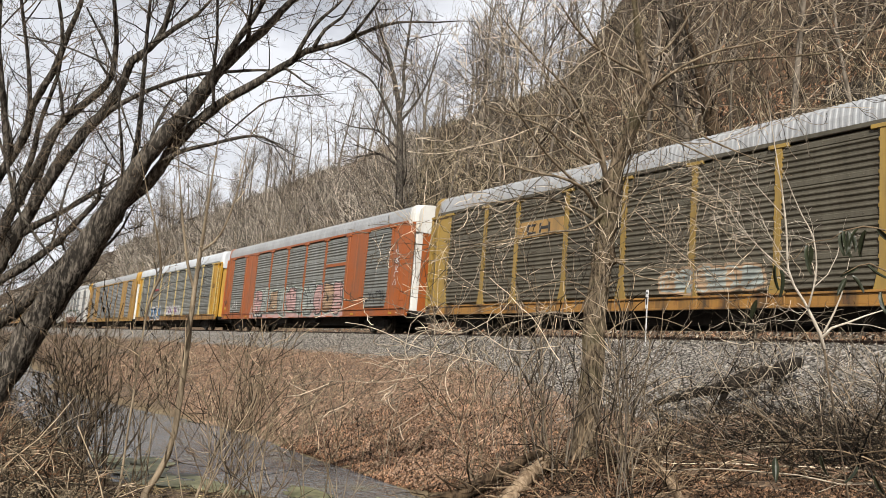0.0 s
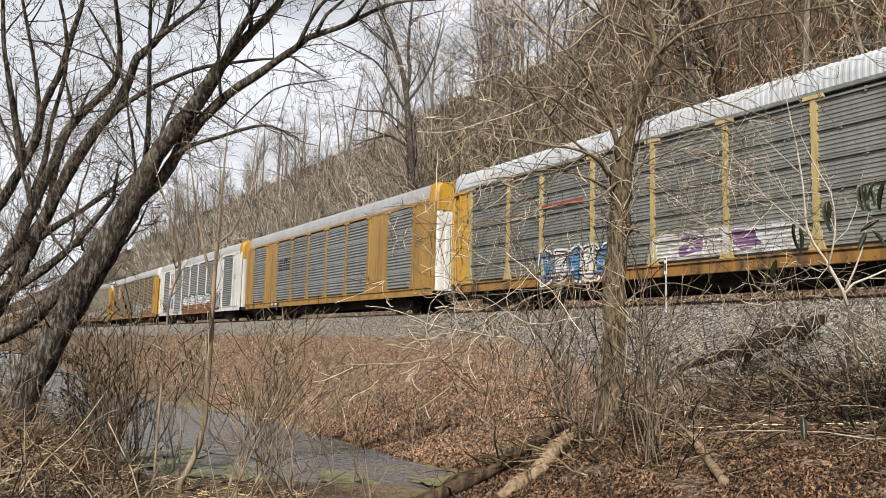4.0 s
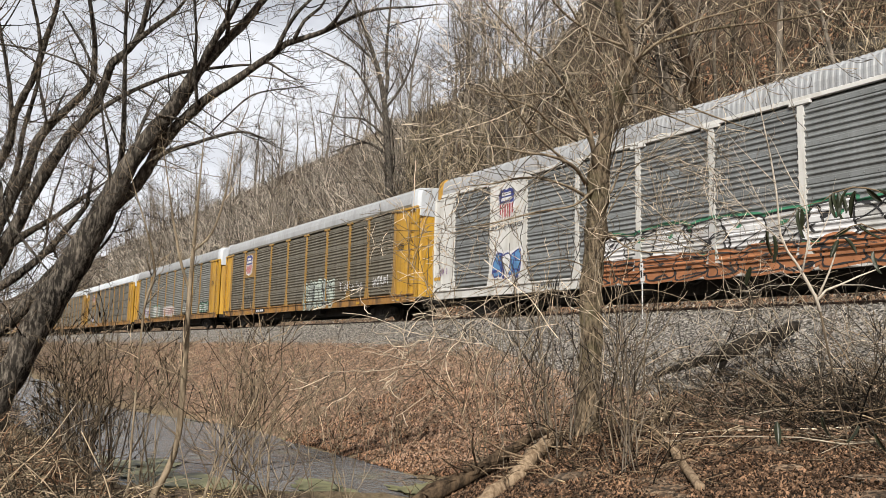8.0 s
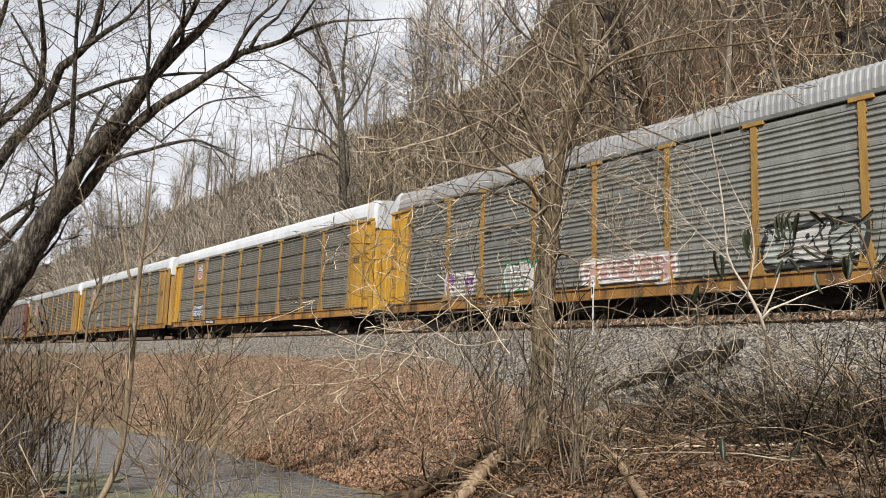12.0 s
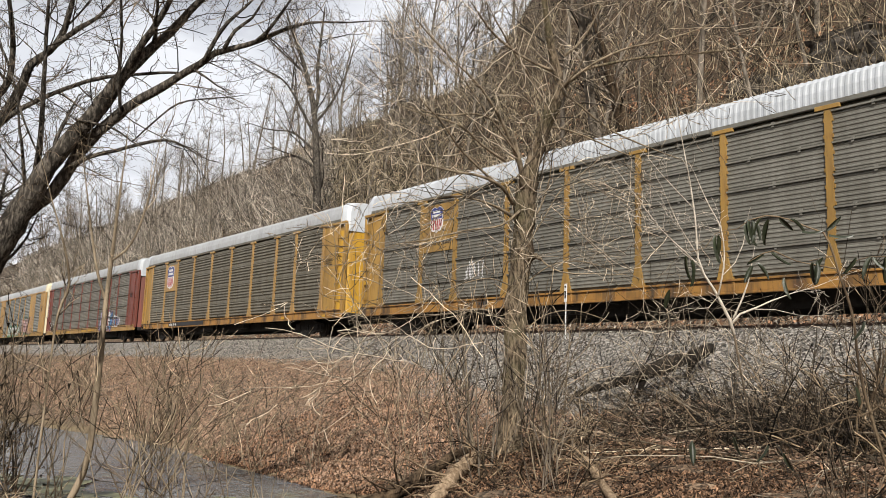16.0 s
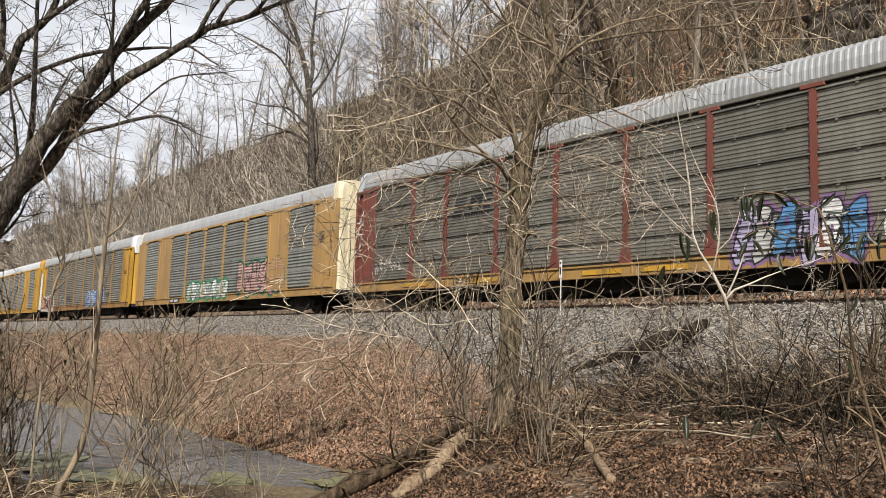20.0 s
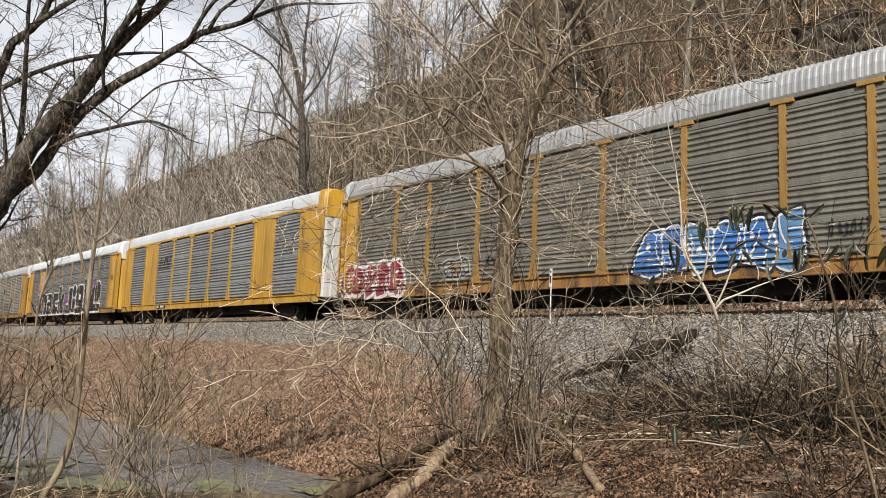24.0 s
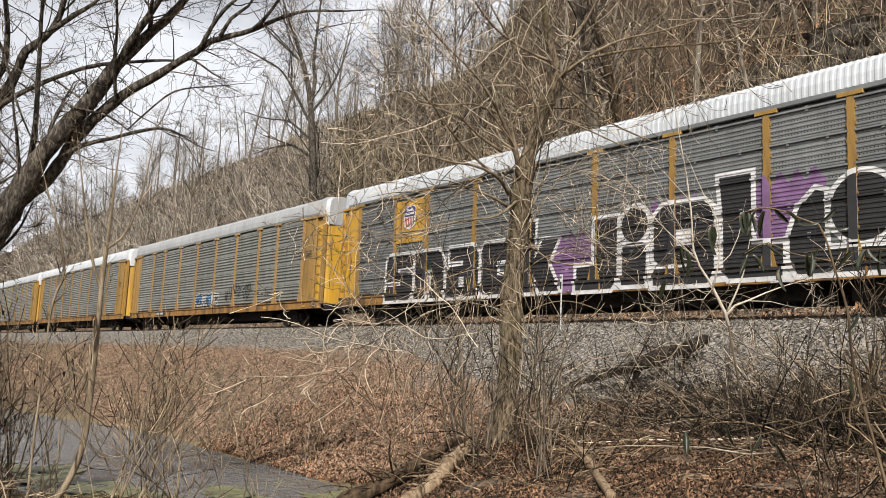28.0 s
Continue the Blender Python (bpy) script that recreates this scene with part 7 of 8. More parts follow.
def foreground_shrubs():
    tan = "tan bare-stemmed shrub on the creek's near bank"
    dark = "dark bare-stemmed shrub with upright twigs beside the creek"
    thin = "thin bare shoots round the young tree's foot"
    shrub(-12.6, 2.35, 26, 2.9, 0.19, TWIG_DARK, 20, dark, 0.016, twigs=5, tufts=220)
    shrub(-13.3, 2.1, 18, 2.7, 0.22, TWIG_DARK, 21, dark, 0.014, twigs=5, tufts=160)
    shrub(-11.0, 3.45, 13, 3.0, 0.32, TWIG_TAN, 22, tan, 0.013, twigs=4)
    shrub(-10.4, 4.1, 10, 3.0, 0.32, TWIG_TAN, 23, tan, 0.013, twigs=4)
    shrub(-12.0, 4.2, 12, 3.1, 0.28, TWIG_BROWN, 24, "brown bare-stemmed shrub on the creek's near bank", 0.010, twigs=6)
    shrub(-14.6, 3.4, 9, 2.9, 0.28, TWIG_TAN, 25, tan, 0.013, twigs=3)
    shrub(-10.8, 5.2, 8, 2.7, 0.34, TWIG_TAN, 37, tan, 0.012, twigs=3)
    for i, (x, y, h) in enumerate(((-2.3, 6.2, 1.7), (-1.9, 6.9, 1.8), (-2.8, 7.3, 1.7), (-3.3, 6.5, 1.3), (-2.5, 8.4, 1.9))):
        shrub(x, y, 9, h, 0.34, TWIG_DARK if i % 2 else TWIG_BROWN, 50 + i, "thin upright brown shoots on the leafy bank", 0.007, twigs=5)
    for i, (x, y, h) in enumerate(((-4.9, 10.6, 2.2), (-4.2, 10.2, 2.4), (-3.9, 10.9, 2.3), (-3.3, 10.3, 2.4), (-2.9, 9.7, 2.3))):
        shrub(x, y, 10, h, 0.40, TWIG_BROWN if i % 2 else TWIG_DARK, 90 + i, "dense brown brush along the edge of the ballast", 0.009, 0.0, twigs=6)
    shrub(-17.0, 9.6, 9, 2.2, 0.32, TWIG_TAN, 26, "tan bare-stemmed shrub on the far bank", 0.010)
    shrub(-22.0, 9.8, 12, 2.6, 0.32, TWIG_TAN, 27, "tan bare-stemmed shrub on the far bank", 0.011)
    shrub(-28.0, 10.0, 14, 3.1, 0.32, TWIG_TAN, 28, "tan bare-stemmed shrub on the far bank", 0.012)
    shrub(-36.0, 9.0, 16, 3.4, 0.34, TWIG_TAN, 29, "tan bare-stemmed shrub on the far bank", 0.013)
    shrub(-46.0, 8.2, 18, 3.8, 0.36, TWIG_TAN, 30, "tan bare-stemmed shrub on the far bank", 0.016)
    shrub(-8.4, 7.1, 9, 3.0, 0.20, TWIG_TAN, 17, thin, 0.011, twigs=5)
    shrub(-7.1, 7.0, 8, 2.7, 0.24, TWIG_TAN, 18, thin, 0.010, twigs=5)
    shrub(-9.4, 6.7, 8, 2.8, 0.24, TWIG_TAN, 19, thin, 0.010, twigs=5)
    for i, (x, y, h) in enumerate(((-16.5, -0.2, 5.5), (-18.5, 1.2, 6.5), (-19.5, -0.8, 7.5), (-21.5, 1.8, 7.0), (-23.0, 0.0, 8.5), (-25.0, 2.0, 8.0), (-28.0, 0.8, 9.5), (-30.0, 2.2, 9.0))):
        shrub(x, y, 10, h, 0.22, TWIG_GREY, 10 + i, "tall bare thicket of grey stems beside the creek", 0.016, twigs=4, name="thicket", twig_len=0.28)
    shrub(-14.6, 1.9, 14, 2.6, 0.24, TWIG_BROWN, 15, dark, 0.013, twigs=4, tufts=120)
    shrub(-16.4, 2.5, 9, 2.6, 0.26, TWIG_BROWN, 16, dark, 0.012, twigs=3)
    shrub(-8.9, 7.2, 8, 2.4, 0.28, TWIG_GREY, 31, thin, 0.012, twigs=4)
    shrub(-8.0, 6.9, 8, 2.6, 0.30, TWIG_GREY, 32, thin, 0.012, twigs=4)
    shrub(-7.5, 7.4, 8, 2.5, 0.34, TWIG_DARK, 33, thin, 0.011, twigs=4)
    shrub(-8.6, 7.9, 10, 1.5, 0.45, TWIG_TAN, 34, thin, 0.007, twigs=4)
    shrub(-7.7, 8.1, 10, 1.5, 0.50, TWIG_TAN, 35, thin, 0.007, twigs=4)
    shrub(-6.6, 6.7, 8, 2.2, 0.30, TWIG_GREY, 36, "few dark upright shoots among fallen leaves", 0.008, twigs=4)
    for i, (x, y) in enumerate(((-5.15, 9.2), (-4.7, 9.6), (-3.9, 9.6), (-4.2, 10.4), (-2.4, 8.6), (-3.4, 9.8))):
        shrub(x, y, 9, 1.5, 0.65, (TWIG_DARK, TWIG_TAN, TWIG_BROWN)[i % 3], 40 + i, ("tangled dark brush on the leafy bank", "tangled tan brush on the leafy bank", "tangled brown brush on the leafy bank")[i % 3], 0.008, -0.05)


def bramble(name, label, x0, x1, y0, y1, count, tall, material, seed, droop=-0.16, flat=0.8, thick=0.006, category="brush", rise=1.0):
    """A tangle of arching canes."""
    rng = np.random.default_rng(seed)
    x, y = rng.uniform(x0, x1, count), rng.uniform(y0, y1, count)
    start = np.stack([x, y, height(x, y) - 0.03], 1)
    way = np.stack([rng.normal(0, flat, count), rng.normal(0, flat, count), np.full(count, rise)], 1)
    p = trail(rng, start, way, tall * rng.uniform(0.5, 1.3, count), 6, 0.19, droop * 1.4)
    floor = height(p[:, :, 0], p[:, :, 1]) + 0.02
    p[:, :, 2] = np.maximum(p[:, :, 2], floor)
    r = rng.uniform(0.5, 1.2, count)[:, None] * thick * np.linspace(1, 0.35, 6)[None]
    p2, r2 = sprout(rng, p, r, count * 3, 0.2, 1.0, tall * 0.35, 45, 3, 0.2, -0.03, 0.65, 0.5)
    me = quad_mesh(name, [tube_arrays(p, r, 3), tube_arrays(p2, np.maximum(r2, 0.0036), 3)], material)
    tagged(new(name, me), label, category, kind="stuff")


def tangles():
    bramble("bramble", "dense tan bramble thicket on the near bank", -14.2, -7.2, -0.6, 1.7, 400, 1.0, TWIG_TAN, 60, thick=0.011)
    bramble("bramble", "dry tan canes in the near bank thicket", -14.2, -7.2, -0.6, 1.7, 560, 1.0, TWIG_TAN, 53, thick=0.009)
    bramble("bramble", "brown thicket further down the near bank", -24, -14, -1.5, 2.4, 600, 1.2, TWIG_BROWN, 56, thick=0.011)
    # brush with the tangle's shade put into its near-black colour
    bramble("bramble", "low brush behind the young tree, near-black for its shade", -9.0, -5.0, 9.2, 12.6, 170, 0.9, BARK_DARK, 54, -0.12, 1.1, 0.010)
    bramble("bramble", "dead straw-coloured stalks by the water", -13.8, -9.5, 2.0, 3.2, 70, 0.4, STRAW, 61, -0.24)
    bramble("brush_pile", "grey heap of fallen branches on the bank", -8.6, -4.2, 9.2, 12.2, 130, 1.6, TWIG_GREY, 57, -0.10, 1.5, 0.013, rise=0.7)
    bramble("brush_pile", "pale dry fallen branches heaped on the bank", -8.6, -4.2, 8.6, 12.2, 120, 1.6, TWIG_TAN, 62, -0.10, 1.5, 0.013, rise=0.7)
    bramble("bramble", "brown brush among fallen leaves", -6.2, -1.2, 9.2, 12.5, 110, 1.3, TWIG_BROWN, 63, -0.14, 1.1, thick=0.012)
    bramble("bramble", "grey-brown tangle of thin canes over the bank", -8.2, -1.6, 9.3, 11.4, 130, 1.6, TWIG_BROWN, 69, -0.12, 1.3, 0.012, rise=0.8)
    # near-black canes fill in the shade under the heaped branches
    bramble("bramble", "undergrowth coloured near-black as shade beneath the fallen branches", -7.8, -4.6, 9.2, 11.5, 260, 0.7, BARK_DARK, 59, -0.10, 1.2, 0.010)
    bramble("bramble", "brown brush along the top of the bank", -5.0, -1.0, 9.0, 14.0, 130, 1.5, TWIG_BROWN, 58, -0.10, 1.1, 0.012)
    bramble("bramble", "dense brown thicket round the pale sapling", -5.6, -2.4, 9.0, 10.4, 90, 1.5, TWIG_BROWN, 55, -0.06, 0.7, 0.012)
    bramble("bramble", "pale dead canes arching over the leaves", -6.6, -1.8, 9.0, 11.4, 80, 1.9, TWIG_TAN, 68, -0.10, 1.0, 0.010)
    bramble("bramble", "pale arching canes along the top of the bank", -11.0, -5.2, 10.2, 13.6, 70, 2.5, TWIG_PALE, 75, -0.07, 0.9, 0.009)
    bramble("bramble", "thin dark shoots on the upper bank", -10.5, -5.0, 9.6, 13.0, 36, 2.6, TWIG_DARK, 76, -0.02, 0.35, 0.011)
    bramble("bramble", "olive-brown weeds on the far bank by the bend", -75, -36, 8.5, 15.5, 220, 1.1, TWIG_TAN, 77, -0.04, 0.45, 0.016)
    bramble("bramble", "reddish dead weeds heaped on the near bank", -14.8, -9.6, -0.2, 2.0, 600, 0.8, RED_STEM, 78, -0.2, 0.9, 0.010)
    bramble("brush_pile", "long pale fallen sticks lying across the bank", -8.4, -3.0, 8.6, 12.6, 60, 2.6, TWIG_PALE, 79, -0.05, 2.6, 0.013, rise=0.4)
    bramble("bramble", "pale flattened reeds at the water's edge", -13.8, -9.8, 3.2, 4.6, 160, 0.7, STRAW, 83, -0.3, 1.6, 0.007, rise=0.4)
    bramble("bramble", "tan weeds along the far bank", -50, -15.5, 9.0, 13.5, 240, 0.6, TWIG_TAN, 64, -0.06, 0.5, 0.009)
    # more brush whose near-black colour stands for shade
    bramble("bramble", "dense brush at the pale sapling's foot, near-black for its shade", -6.4, -3.6, 9.0, 10.2, 130, 1.0, BARK_DARK, 67, -0.08, 0.9, 0.009)
    bramble("bramble", "low bramble round the young tree's foot", -10.5, -6.0, 6.0, 9.4, 260, 1.0, TWIG_BROWN, 65, -0.14, thick=0.010)
    bramble("bramble", "brown brush on the far bend of the creek", -75, -30, -2, 6, 700, 1.5, TWIG_BROWN, 66, -0.05, 0.5, 0.010)


# ---- fallen leaves and ballast stones ----
def scatter(name, label, material, n, seed, spots, size, shape, category):
    rng = np.random.default_rng(seed)
    x, y = spots(rng, n)
    z = height(x, y)
    e = 0.15
    nx, ny = (height(x - e, y) - height(x + e, y)) / (2 * e), (height(x, y - e) - height(x, y + e)) / (2 * e)
    s = size * rng.uniform(0.5, 1.25, n)
    a = rng.uniform(0, 2 * np.pi, n)
    if shape == "leaf":
        # two-faced curled leaf: a folded diamond
        local = np.array([(-1, 0, 0.25), (0, -0.55, 0.05), (1, 0, 0.3), (0, 0.55, 0.05)])
        faces = np.array([(0, 1, 2), (0, 2, 3)])
    else:
        local = np.array([(1, 0, 0.1), (-0.1, 0.9, 0), (-0.95, -0.1, 0.15), (0.05, -0.85, 0.1), (0.1, 0.05, 0.75), (0, 0, -0.5)])
        faces = np.array([(0, 1, 4), (1, 2, 4), (2, 3, 4), (3, 0, 4)])
    k = len(local)
    loc = local[None] * (1 + rng.normal(0, 0.22, (n, k, 3)))
    tip = rng.normal(0, 0.6 if shape == "leaf" else 0.2, (n, 2))
    lx = (loc[:, :, 0] * np.cos(a)[:, None] - loc[:, :, 1] * np.sin(a)[:, None]) * s[:, None]
    ly = (loc[:, :, 0] * np.sin(a)[:, None] + loc[:, :, 1] * np.cos(a)[:, None]) * s[:, None]
    lz = loc[:, :, 2] * s[:, None] + lx * (tip[:, :1] - nx[:, None]) + ly * (tip[:, 1:] - ny[:, None])
    v = np.stack([x[:, None] + lx, y[:, None] + ly, z[:, None] + lz + 0.012], -1).reshape(-1, 3)
    q = (np.arange(n)[:, None, None] * k + faces[None]).reshape(-1, 3)
    tagged(new(name, quad_mesh(name, [(v, q)], material, False)), label, category, kind="stuff")


def ground_cover():
    def bank(rng, n):
        x = -3 - 60 * rng.uniform(0, 1, n) ** 1.6
        top = 16.8 - 4.6 * np.clip((x + 25) / 16, 0, 1)
        return x, np.clip(9.0 + (top - 9.0) * rng.uniform(0, 1, n) - 0.6 * (x < -27), 5, 17)

    def near(rng, n):
        return rng.uniform(-10.5, -1.5, n), 4.5 + 6.5 * rng.uniform(0, 1, n) ** 1.3

    def hill(rng, n):
        y = rng.uniform(23, 45, n)
        return y * rng.uniform(-1.6, -0.4, n), y

    def bed(rng, n):
        x = -2.5 - 50 * rng.uniform(0, 1, n) ** 1.35
        return x, 15.8 - 4.6 * np.clip((x + 25) / 16, 0, 1) + (2.6 + 4.6 * np.clip((x + 25) / 16, 0, 1)) * rng.uniform(0, 1, n) ** 0.7

    scatter("leaf_litter", "brown fallen leaves covering the bank", LEAF_LITTER, 170000, 70, bank, 0.034, "leaf", "leaves")
    scatter("leaf_litter", "brown fallen leaves round the trees", LEAF_BROWN, 130000, 71, near, 0.021, "leaf", "leaves")
    scatter("leaf_litter", "reddish fallen leaves low on the far bank", LEAF_RUSSET, 26000, 85, lambda rng, n: (rng.uniform(-22, -10, n), 8.9 + 4.5 * rng.uniform(0, 1, n) ** 1.5), 0.036, "leaf", "leaves")
    scatter("leaf_litter", "reddish fallen leaves round the stout hillside trunks", LEAF_RUSSET, 14000, 86, lambda rng, n: (rng.uniform(-34, -16, n), rng.uniform(29, 42, n)), 0.12, "leaf", "leaves")
    scatter("leaf_litter", "reddish fallen leaves on the hillside", LEAF_RUSSET, 20000, 72, hill, 0.11, "leaf", "leaves")
    scatter("leaf_litter", "brown dry leaves and twigs in the ditch behind the track", LEAF_RUSSET, 60000, 74, lambda rng, n: (-2 - 60 * rng.uniform(0, 1, n) ** 1.3, rng.uniform(21.8, 28.0, n)), 0.055, "leaf", "leaves")
    scatter("ballast", "loose pale stones in the ditch behind the track", STONE, 26000, 84, lambda rng, n: (-2 - 60 * rng.uniform(0, 1, n) ** 1.3, rng.uniform(21.6, 27.2, n)), 0.065, "stone", "ballast")
    scatter("ballast", "grey crushed stone ballast along the track", STONE, 45000, 73, bed, 0.027, "stone", "ballast")


# ---- the wooded hillside ----
def wood_template(seed, tall, lean):
    rng = np.random.default_rng(seed)
    trunk = trail(rng, np.zeros((1, 3)) - np.array([0, 0, 0.4]), np.array([[lean, 0.0, 1.0]]), np.array([tall]), 9, 0.05, 0.03)
    r = tall * 0.0115 * np.linspace(1, 0.18, 9)[None]
    p1, r1 = sprout(rng, trunk, r, 15, 0.35, 0.97, tall * 0.42, 46, 6, 0.11, 0.06, 0.5, 0.3)
    p2, r2 = sprout(rng, p1, r1, 70, 0.2, 1.0, tall * 0.19, 42, 4, 0.13, 0.05, 0.6, 0.4)
    p3, r3 = sprout(rng, p2, r2, 210, 0.15, 1.0, tall * 0.095, 40, 2, 0.15, 0.04, 0.65, 0.5)
    low = quad_mesh("trunk", [tube_arrays(trunk, r, 7)], WOOD_FAR)
    crown = quad_mesh("crown", [tube_arrays(p1, np.maximum(r1, 0.016), 4), tube_arrays(p2, np.maximum(r2, 0.013), 3), tube_arrays(p3, np.maximum(r3, 0.008), 3)], WOOD_FAR)
    return low, crown


def woods():
    rng = random.Random(80)
    kinds = [wood_template(90 + i, (13, 16, 18, 11, 20, 15)[i], (0.05, -0.08, 0.1, 0.15, -0.04, 0.0)[i]) for i in range(6)]

    def plant(k, x, y, s, turn):
        ob = tagged(new("woodland_tree"), "bare grey-brown woodland tree on the leafy hillside", "tree", "trees of the hillside")
        ob.matrix_basis = pose(x, y, float(height(x, y)), 0, 0, turn) @ Matrix.Scale(s, 4)
        attach("trunk", kinds[k][0], ob)
        attach("crown", kinds[k][1], ob)

    for i in range(300):
        y = 25 + 42 * rng.random() ** 0.75
        f = rng.uniform(-1.75, -0.42) if rng.random() < 0.5 else rng.uniform(-5.2, -1.6)
        if i > 170:     # small trees close together on the far part of the hill
            f, y = rng.uniform(-6.5, -1.7), rng.uniform(30, 62)
        if 150 < i <= 170:
            f, y = rng.uniform(-11.0, -5.0), rng.uniform(27, 40)
        x = f * y
        s = rng.uniform(0.55, 1.0) if y < 50 else rng.uniform(0.7, 1.05)
        if i > 170:
            s *= 0.6
        plant(rng.randrange(6), x, y, s, rng.uniform(0, 360))


def hill_trunks():
    """The two stout trunks that stand out above the roofs."""
    for seed, label, wood, pts in (
            (13, "stout pale grey trunk leaning on the leafy hillside", WOOD_FAR, [(-28.68, 32.47, 10.69, 0.353), (-28.61, 31.98, 11.49, 0.322), (-28.41, 31.29, 12.96, 0.261), (-28.04, 30.49, 14.77, 0.229), (-27.65, 29.77, 16.24, 0.198), (-27.03, 28.90, 18.12, 0.167), (-26.17, 27.85, 20.31, 0.108)]),
            (14, "stout dark trunk leaning on the leafy hillside", OLD_LOG, [(-26.94, 32.56, 10.74, 0.369), (-26.88, 32.09, 11.52, 0.339), (-26.78, 31.50, 12.54, 0.309), (-26.66, 30.78, 13.80, 0.223), (-26.51, 30.10, 14.90, 0.166), (-26.36, 29.09, 16.45, 0.137), (-25.82, 28.14, 18.25, 0.080)])):
        grown_tree("hillside_tree", label, [pts], wood, WOOD_FAR, seed, [(26, 0.35, 0.98, 4.5, 48, 6, 0.04, 0.06), (110, 0.15, 1.0, 2.0, 42, 4, 0.03, 0.025)], fine=0.01, slim=1.0)


def skyline_tree():
    limbs = []
    limbs.append([(-53.95, 29.57, 6.42, 0.470), (-53.19, 28.14, 17.64, 0.299), (-53.62, 25.78, 24.33, 0.107)])
    limbs.append([(-53.20, 28.22, 17.22, 0.235), (-52.90, 28.28, 19.14, 0.192), (-52.80, 28.03, 20.83, 0.171), (-52.22, 27.99, 25.10, 0.086)])
    limbs.append([(-53.33, 28.32, 15.95, 0.171), (-54.03, 26.30, 19.37, 0.107), (-54.81, 24.71, 20.44, 0.086), (-55.71, 22.96, 21.32, 0.043)])
    limbs.append([(-53.49, 28.66, 13.41, 0.150), (-54.12, 27.40, 14.15, 0.128), (-54.79, 26.31, 13.92, 0.107), (-55.60, 25.08, 13.34, 0.043)])
    limbs.append([(-53.28, 28.25, 16.58, 0.150), (-52.48, 29.18, 18.34, 0.128), (-51.77, 29.87, 20.51, 0.086), (-51.27, 30.20, 22.66, 0.043)])
    limbs.append([(-53.41, 27.06, 20.57, 0.128), (-54.42, 24.86, 22.58, 0.064), (-54.77, 24.02, 23.60, 0.043)])
    limbs.append([(-53.39, 28.52, 14.68, 0.128), (-54.09, 27.03, 15.88, 0.107), (-54.95, 25.54, 16.01, 0.064), (-55.68, 24.21, 16.36, 0.043)])
    grown_tree("tall_tree", "tall forked bare tree at the foot of the hillside", limbs, BARK_GREY, TWIG_GREY, 12,
               [(60, 0.25, 0.98, 5.5, 45, 6, 0.05, 0.07), (240, 0.15, 1.0, 2.6, 42, 5, 0.04, 0.035), (700, 0.1, 1.0, 1.3, 42, 3, 0.03, 0.02)], fine=0.012, slim=0.72)


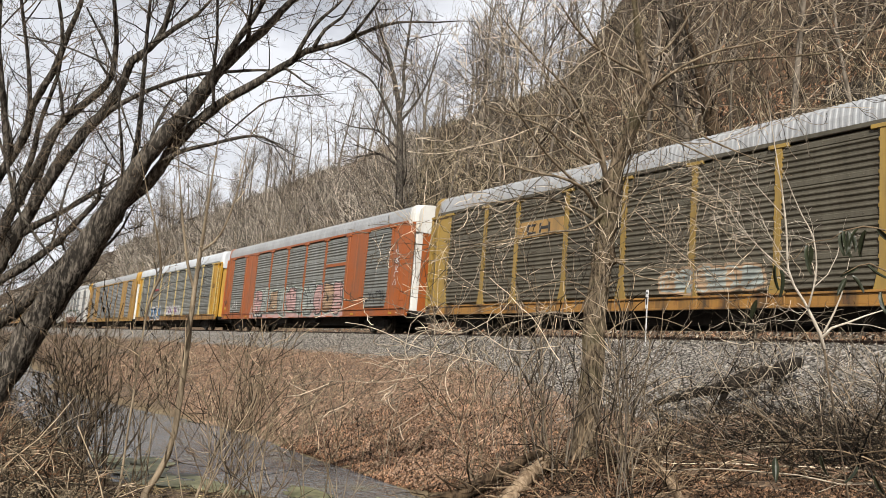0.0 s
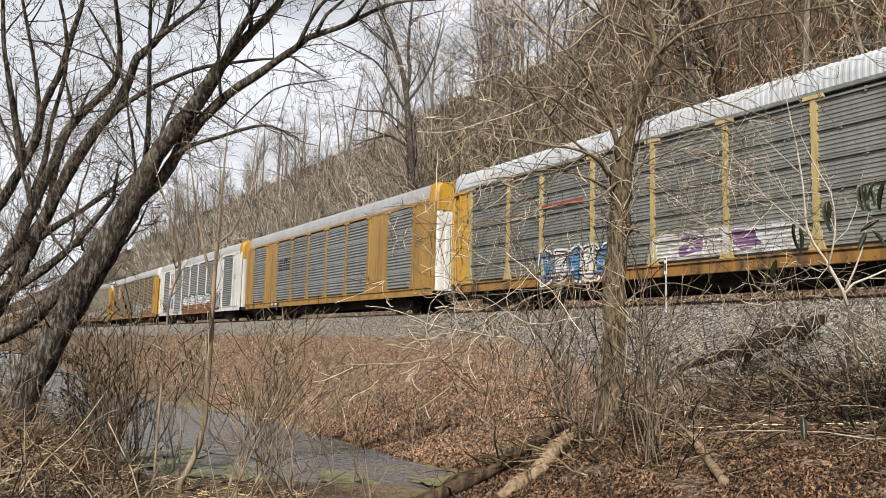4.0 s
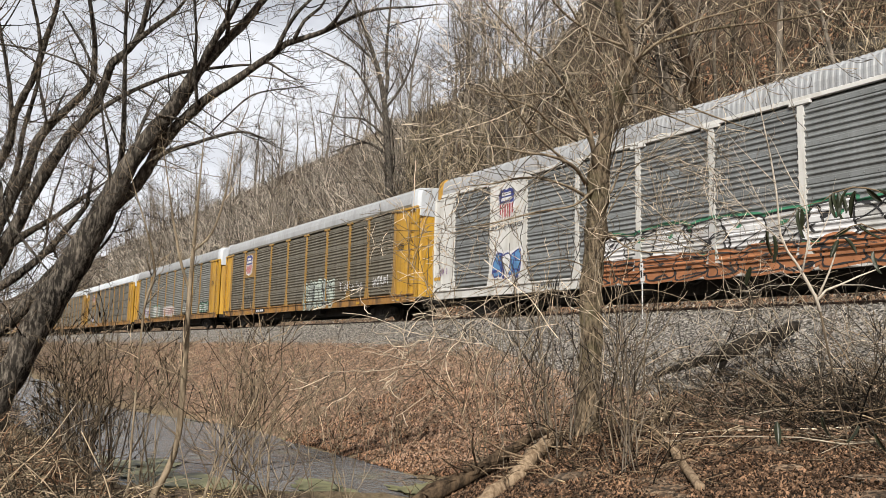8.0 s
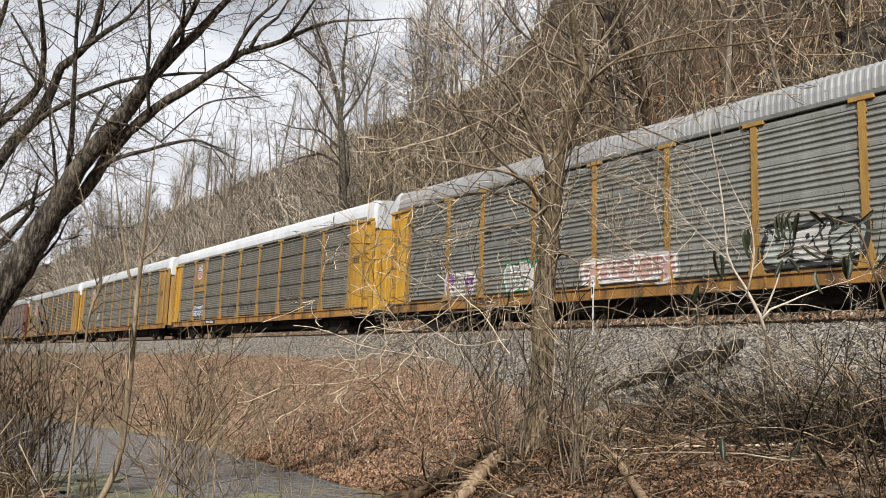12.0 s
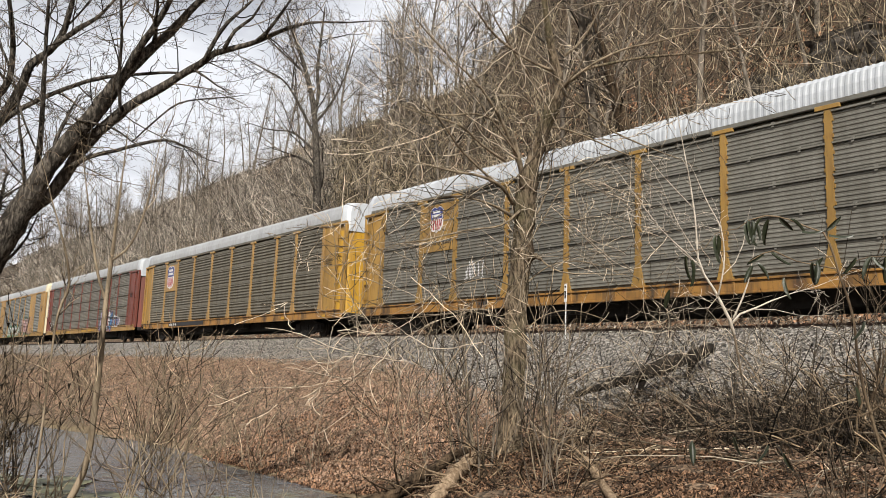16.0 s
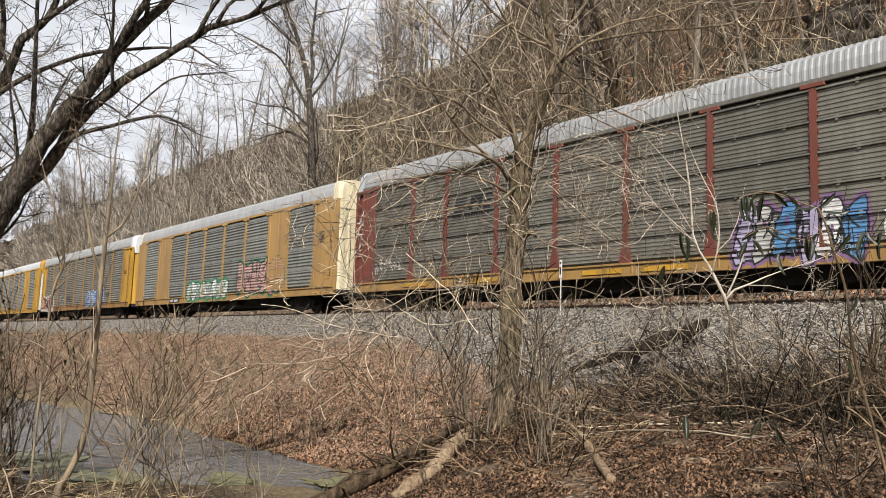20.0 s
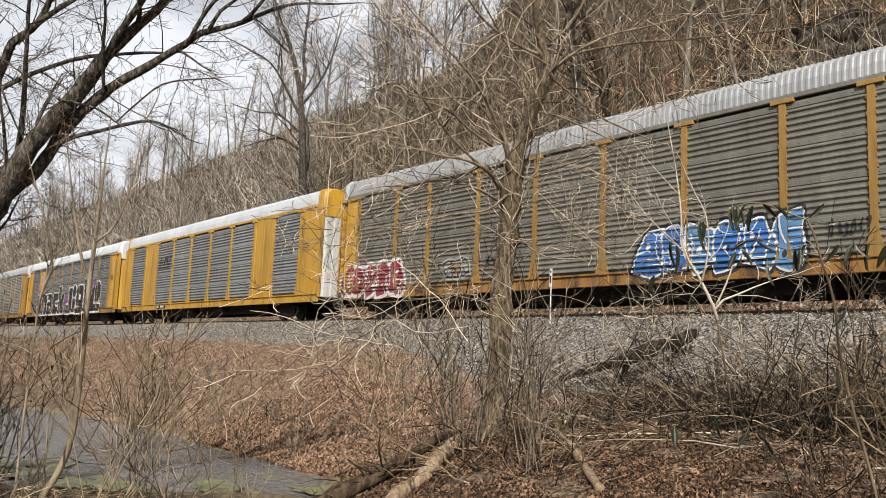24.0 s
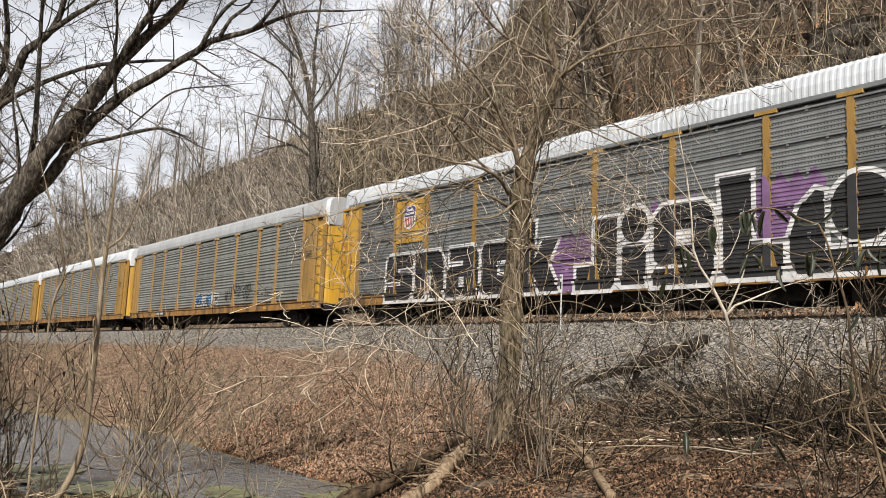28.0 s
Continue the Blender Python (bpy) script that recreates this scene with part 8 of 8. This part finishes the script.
def hillside_brush():
    rng = np.random.default_rng(81)
    n = 13000
    y = 27.6 + 36 * rng.uniform(0, 1, n) ** 1.15
    f = np.where(rng.uniform(0, 1, n) < 0.55, rng.uniform(-1.9, -0.4, n), rng.uniform(-5.5, -1.7, n))
    far = rng.uniform(0, 1, n) < 0.07
    f, y = np.where(far, rng.uniform(-12, -5, n), f), np.where(far, 27.6 + 12 * rng.uniform(0, 1, n), y)
    keep = (f < -1.35) | (rng.uniform(0, 1, n) < np.where((f > -1.0) & (f < -0.55) & (y < 42), 0.5, 0.75))
    y, f = y[keep], f[keep]
    n = len(y)
    x = f * y
    start = np.stack([x, y, height(x, y) - 0.1], 1)
    way = np.stack([rng.normal(0, 0.40, n), rng.normal(-0.15, 0.40, n), np.ones(n)], 1)
    dist = np.hypot(x, y)
    tall = rng.uniform(1.6, 5.2, n) * (1 + 0.5 * (f < -1.7)) * np.where((y > 44) & (f < -1.2), 0.55, 1.0) * np.where((y > 52) & (f < -1.05), 0.5, 1.0)
    p = trail(rng, start, way, tall, 4, 0.22, 0.02)
    r = (0.012 + 0.00022 * dist)[:, None] * rng.uniform(0.6, 1.5, n)[:, None] * np.linspace(1.2, 0.5, 4)[None]
    p2, r2 = sprout(rng, p, r, n * 5, 0.2, 1.0, 2.1, 58, 2, 0.15, 0.03, 0.65, 0.6)
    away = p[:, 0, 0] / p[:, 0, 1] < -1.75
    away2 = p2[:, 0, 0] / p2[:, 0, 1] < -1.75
    # brush farther off takes the greyed material, so its colour carries the haze
    for pick, pick2, wood, label in ((~away, ~away2, BRUSH_FAR, "dense bare saplings and brush covering the hillside"), (away, away2, BRUSH_HAZE, "bare saplings on the distant hillside, greyed for haze")):
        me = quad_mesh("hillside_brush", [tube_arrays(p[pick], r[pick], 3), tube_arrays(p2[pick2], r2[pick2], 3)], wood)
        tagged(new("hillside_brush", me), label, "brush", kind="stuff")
    # tan brush along the foot of the hill, right behind the track
    n = 2600
    x = -14 - 210 * rng.uniform(0, 1, n) ** 1.3
    y = rng.uniform(27.4, 31.5, n)
    start = np.stack([x, y, height(x, y) - 0.1], 1)
    way = np.stack([rng.normal(0, 0.3, n), rng.normal(0, 0.3, n), np.ones(n)], 1)
    p = trail(rng, start, way, rng.uniform(3.0, 7.5, n), 5, 0.15, 0.03)
    r = (0.010 + 0.00016 * np.hypot(x, y))[:, None] * np.linspace(1.3, 0.5, 5)[None] * rng.uniform(0.6, 1.4, n)[:, None]
    p2, r2 = sprout(rng, p, r, n * 6, 0.2, 1.0, 2.3, 50, 2, 0.13, 0.05, 0.6, 0.6)
    tagged(new("trackside_brush", quad_mesh("trackside_brush", [tube_arrays(p, r, 3), tube_arrays(p2, r2, 3)], TWIG_TAN)), "tall tan saplings behind the track", "brush", kind="stuff")


def rock_ledges():
    """Dark broken slabs of a ledge that crops out of the hillside."""
    rng = np.random.default_rng(82)
    for x, y, w, d, h in ((-22.2, 39.8, 3.6, 1.8, 1.0), (-19.0, 39.4, 3.0, 1.8, 1.2), (-19.6, 41.0, 3.8, 2.0, 1.1), (-16.4, 40.4, 3.0, 1.8, 1.2), (-15.0, 42.0, 2.6, 1.6, 0.9), (-24.8, 40.4, 2.2, 1.4, 0.8)):
        bm = bmesh.new()
        bmesh.ops.create_cube(bm, size=1.0)
        bmesh.ops.subdivide_edges(bm, edges=bm.edges[:], cuts=5, use_grid_fill=True)
        for v in bm.verts:
            c = v.co
            round_off = 1 - 0.25 * (abs(c.x) * 2) ** 4
            step = 0.12 * (math.floor((c.z + 0.5) * 3) % 2)
            n = rng.normal(0, 0.035, 3)
            v.co = Vector((c.x * w * (0.9 + step) + n[0] * w * 0.5, c.y * d * round_off * (0.9 + step) + n[1] * d, c.z * h * 1.6 + n[2] * h))
        ob = tagged(new("rock_ledge", bpy.data.meshes.new("rock_ledge")), "dark weathered rock slab jutting from the leafy hillside", "rock", "slabs of the rock ledge")
        bm.to_mesh(ob.data)
        bm.free()
        ob.data.materials.append(ROCK)
        ob.location = (x, y, float(height(x, y - 0.4)))
        ob.rotation_euler = (0.1, 0.05, rng.uniform(-0.3, 0.3))


lean_tree()
rock_ledges()
middle_tree()
white_sapling()
brown_sapling()
evergreen_sprig()
fallen_wood()
foreground_shrubs()
tangles()
skyline_tree()
hill_trunks()
woods()
hillside_brush()
ground_cover()
motions()
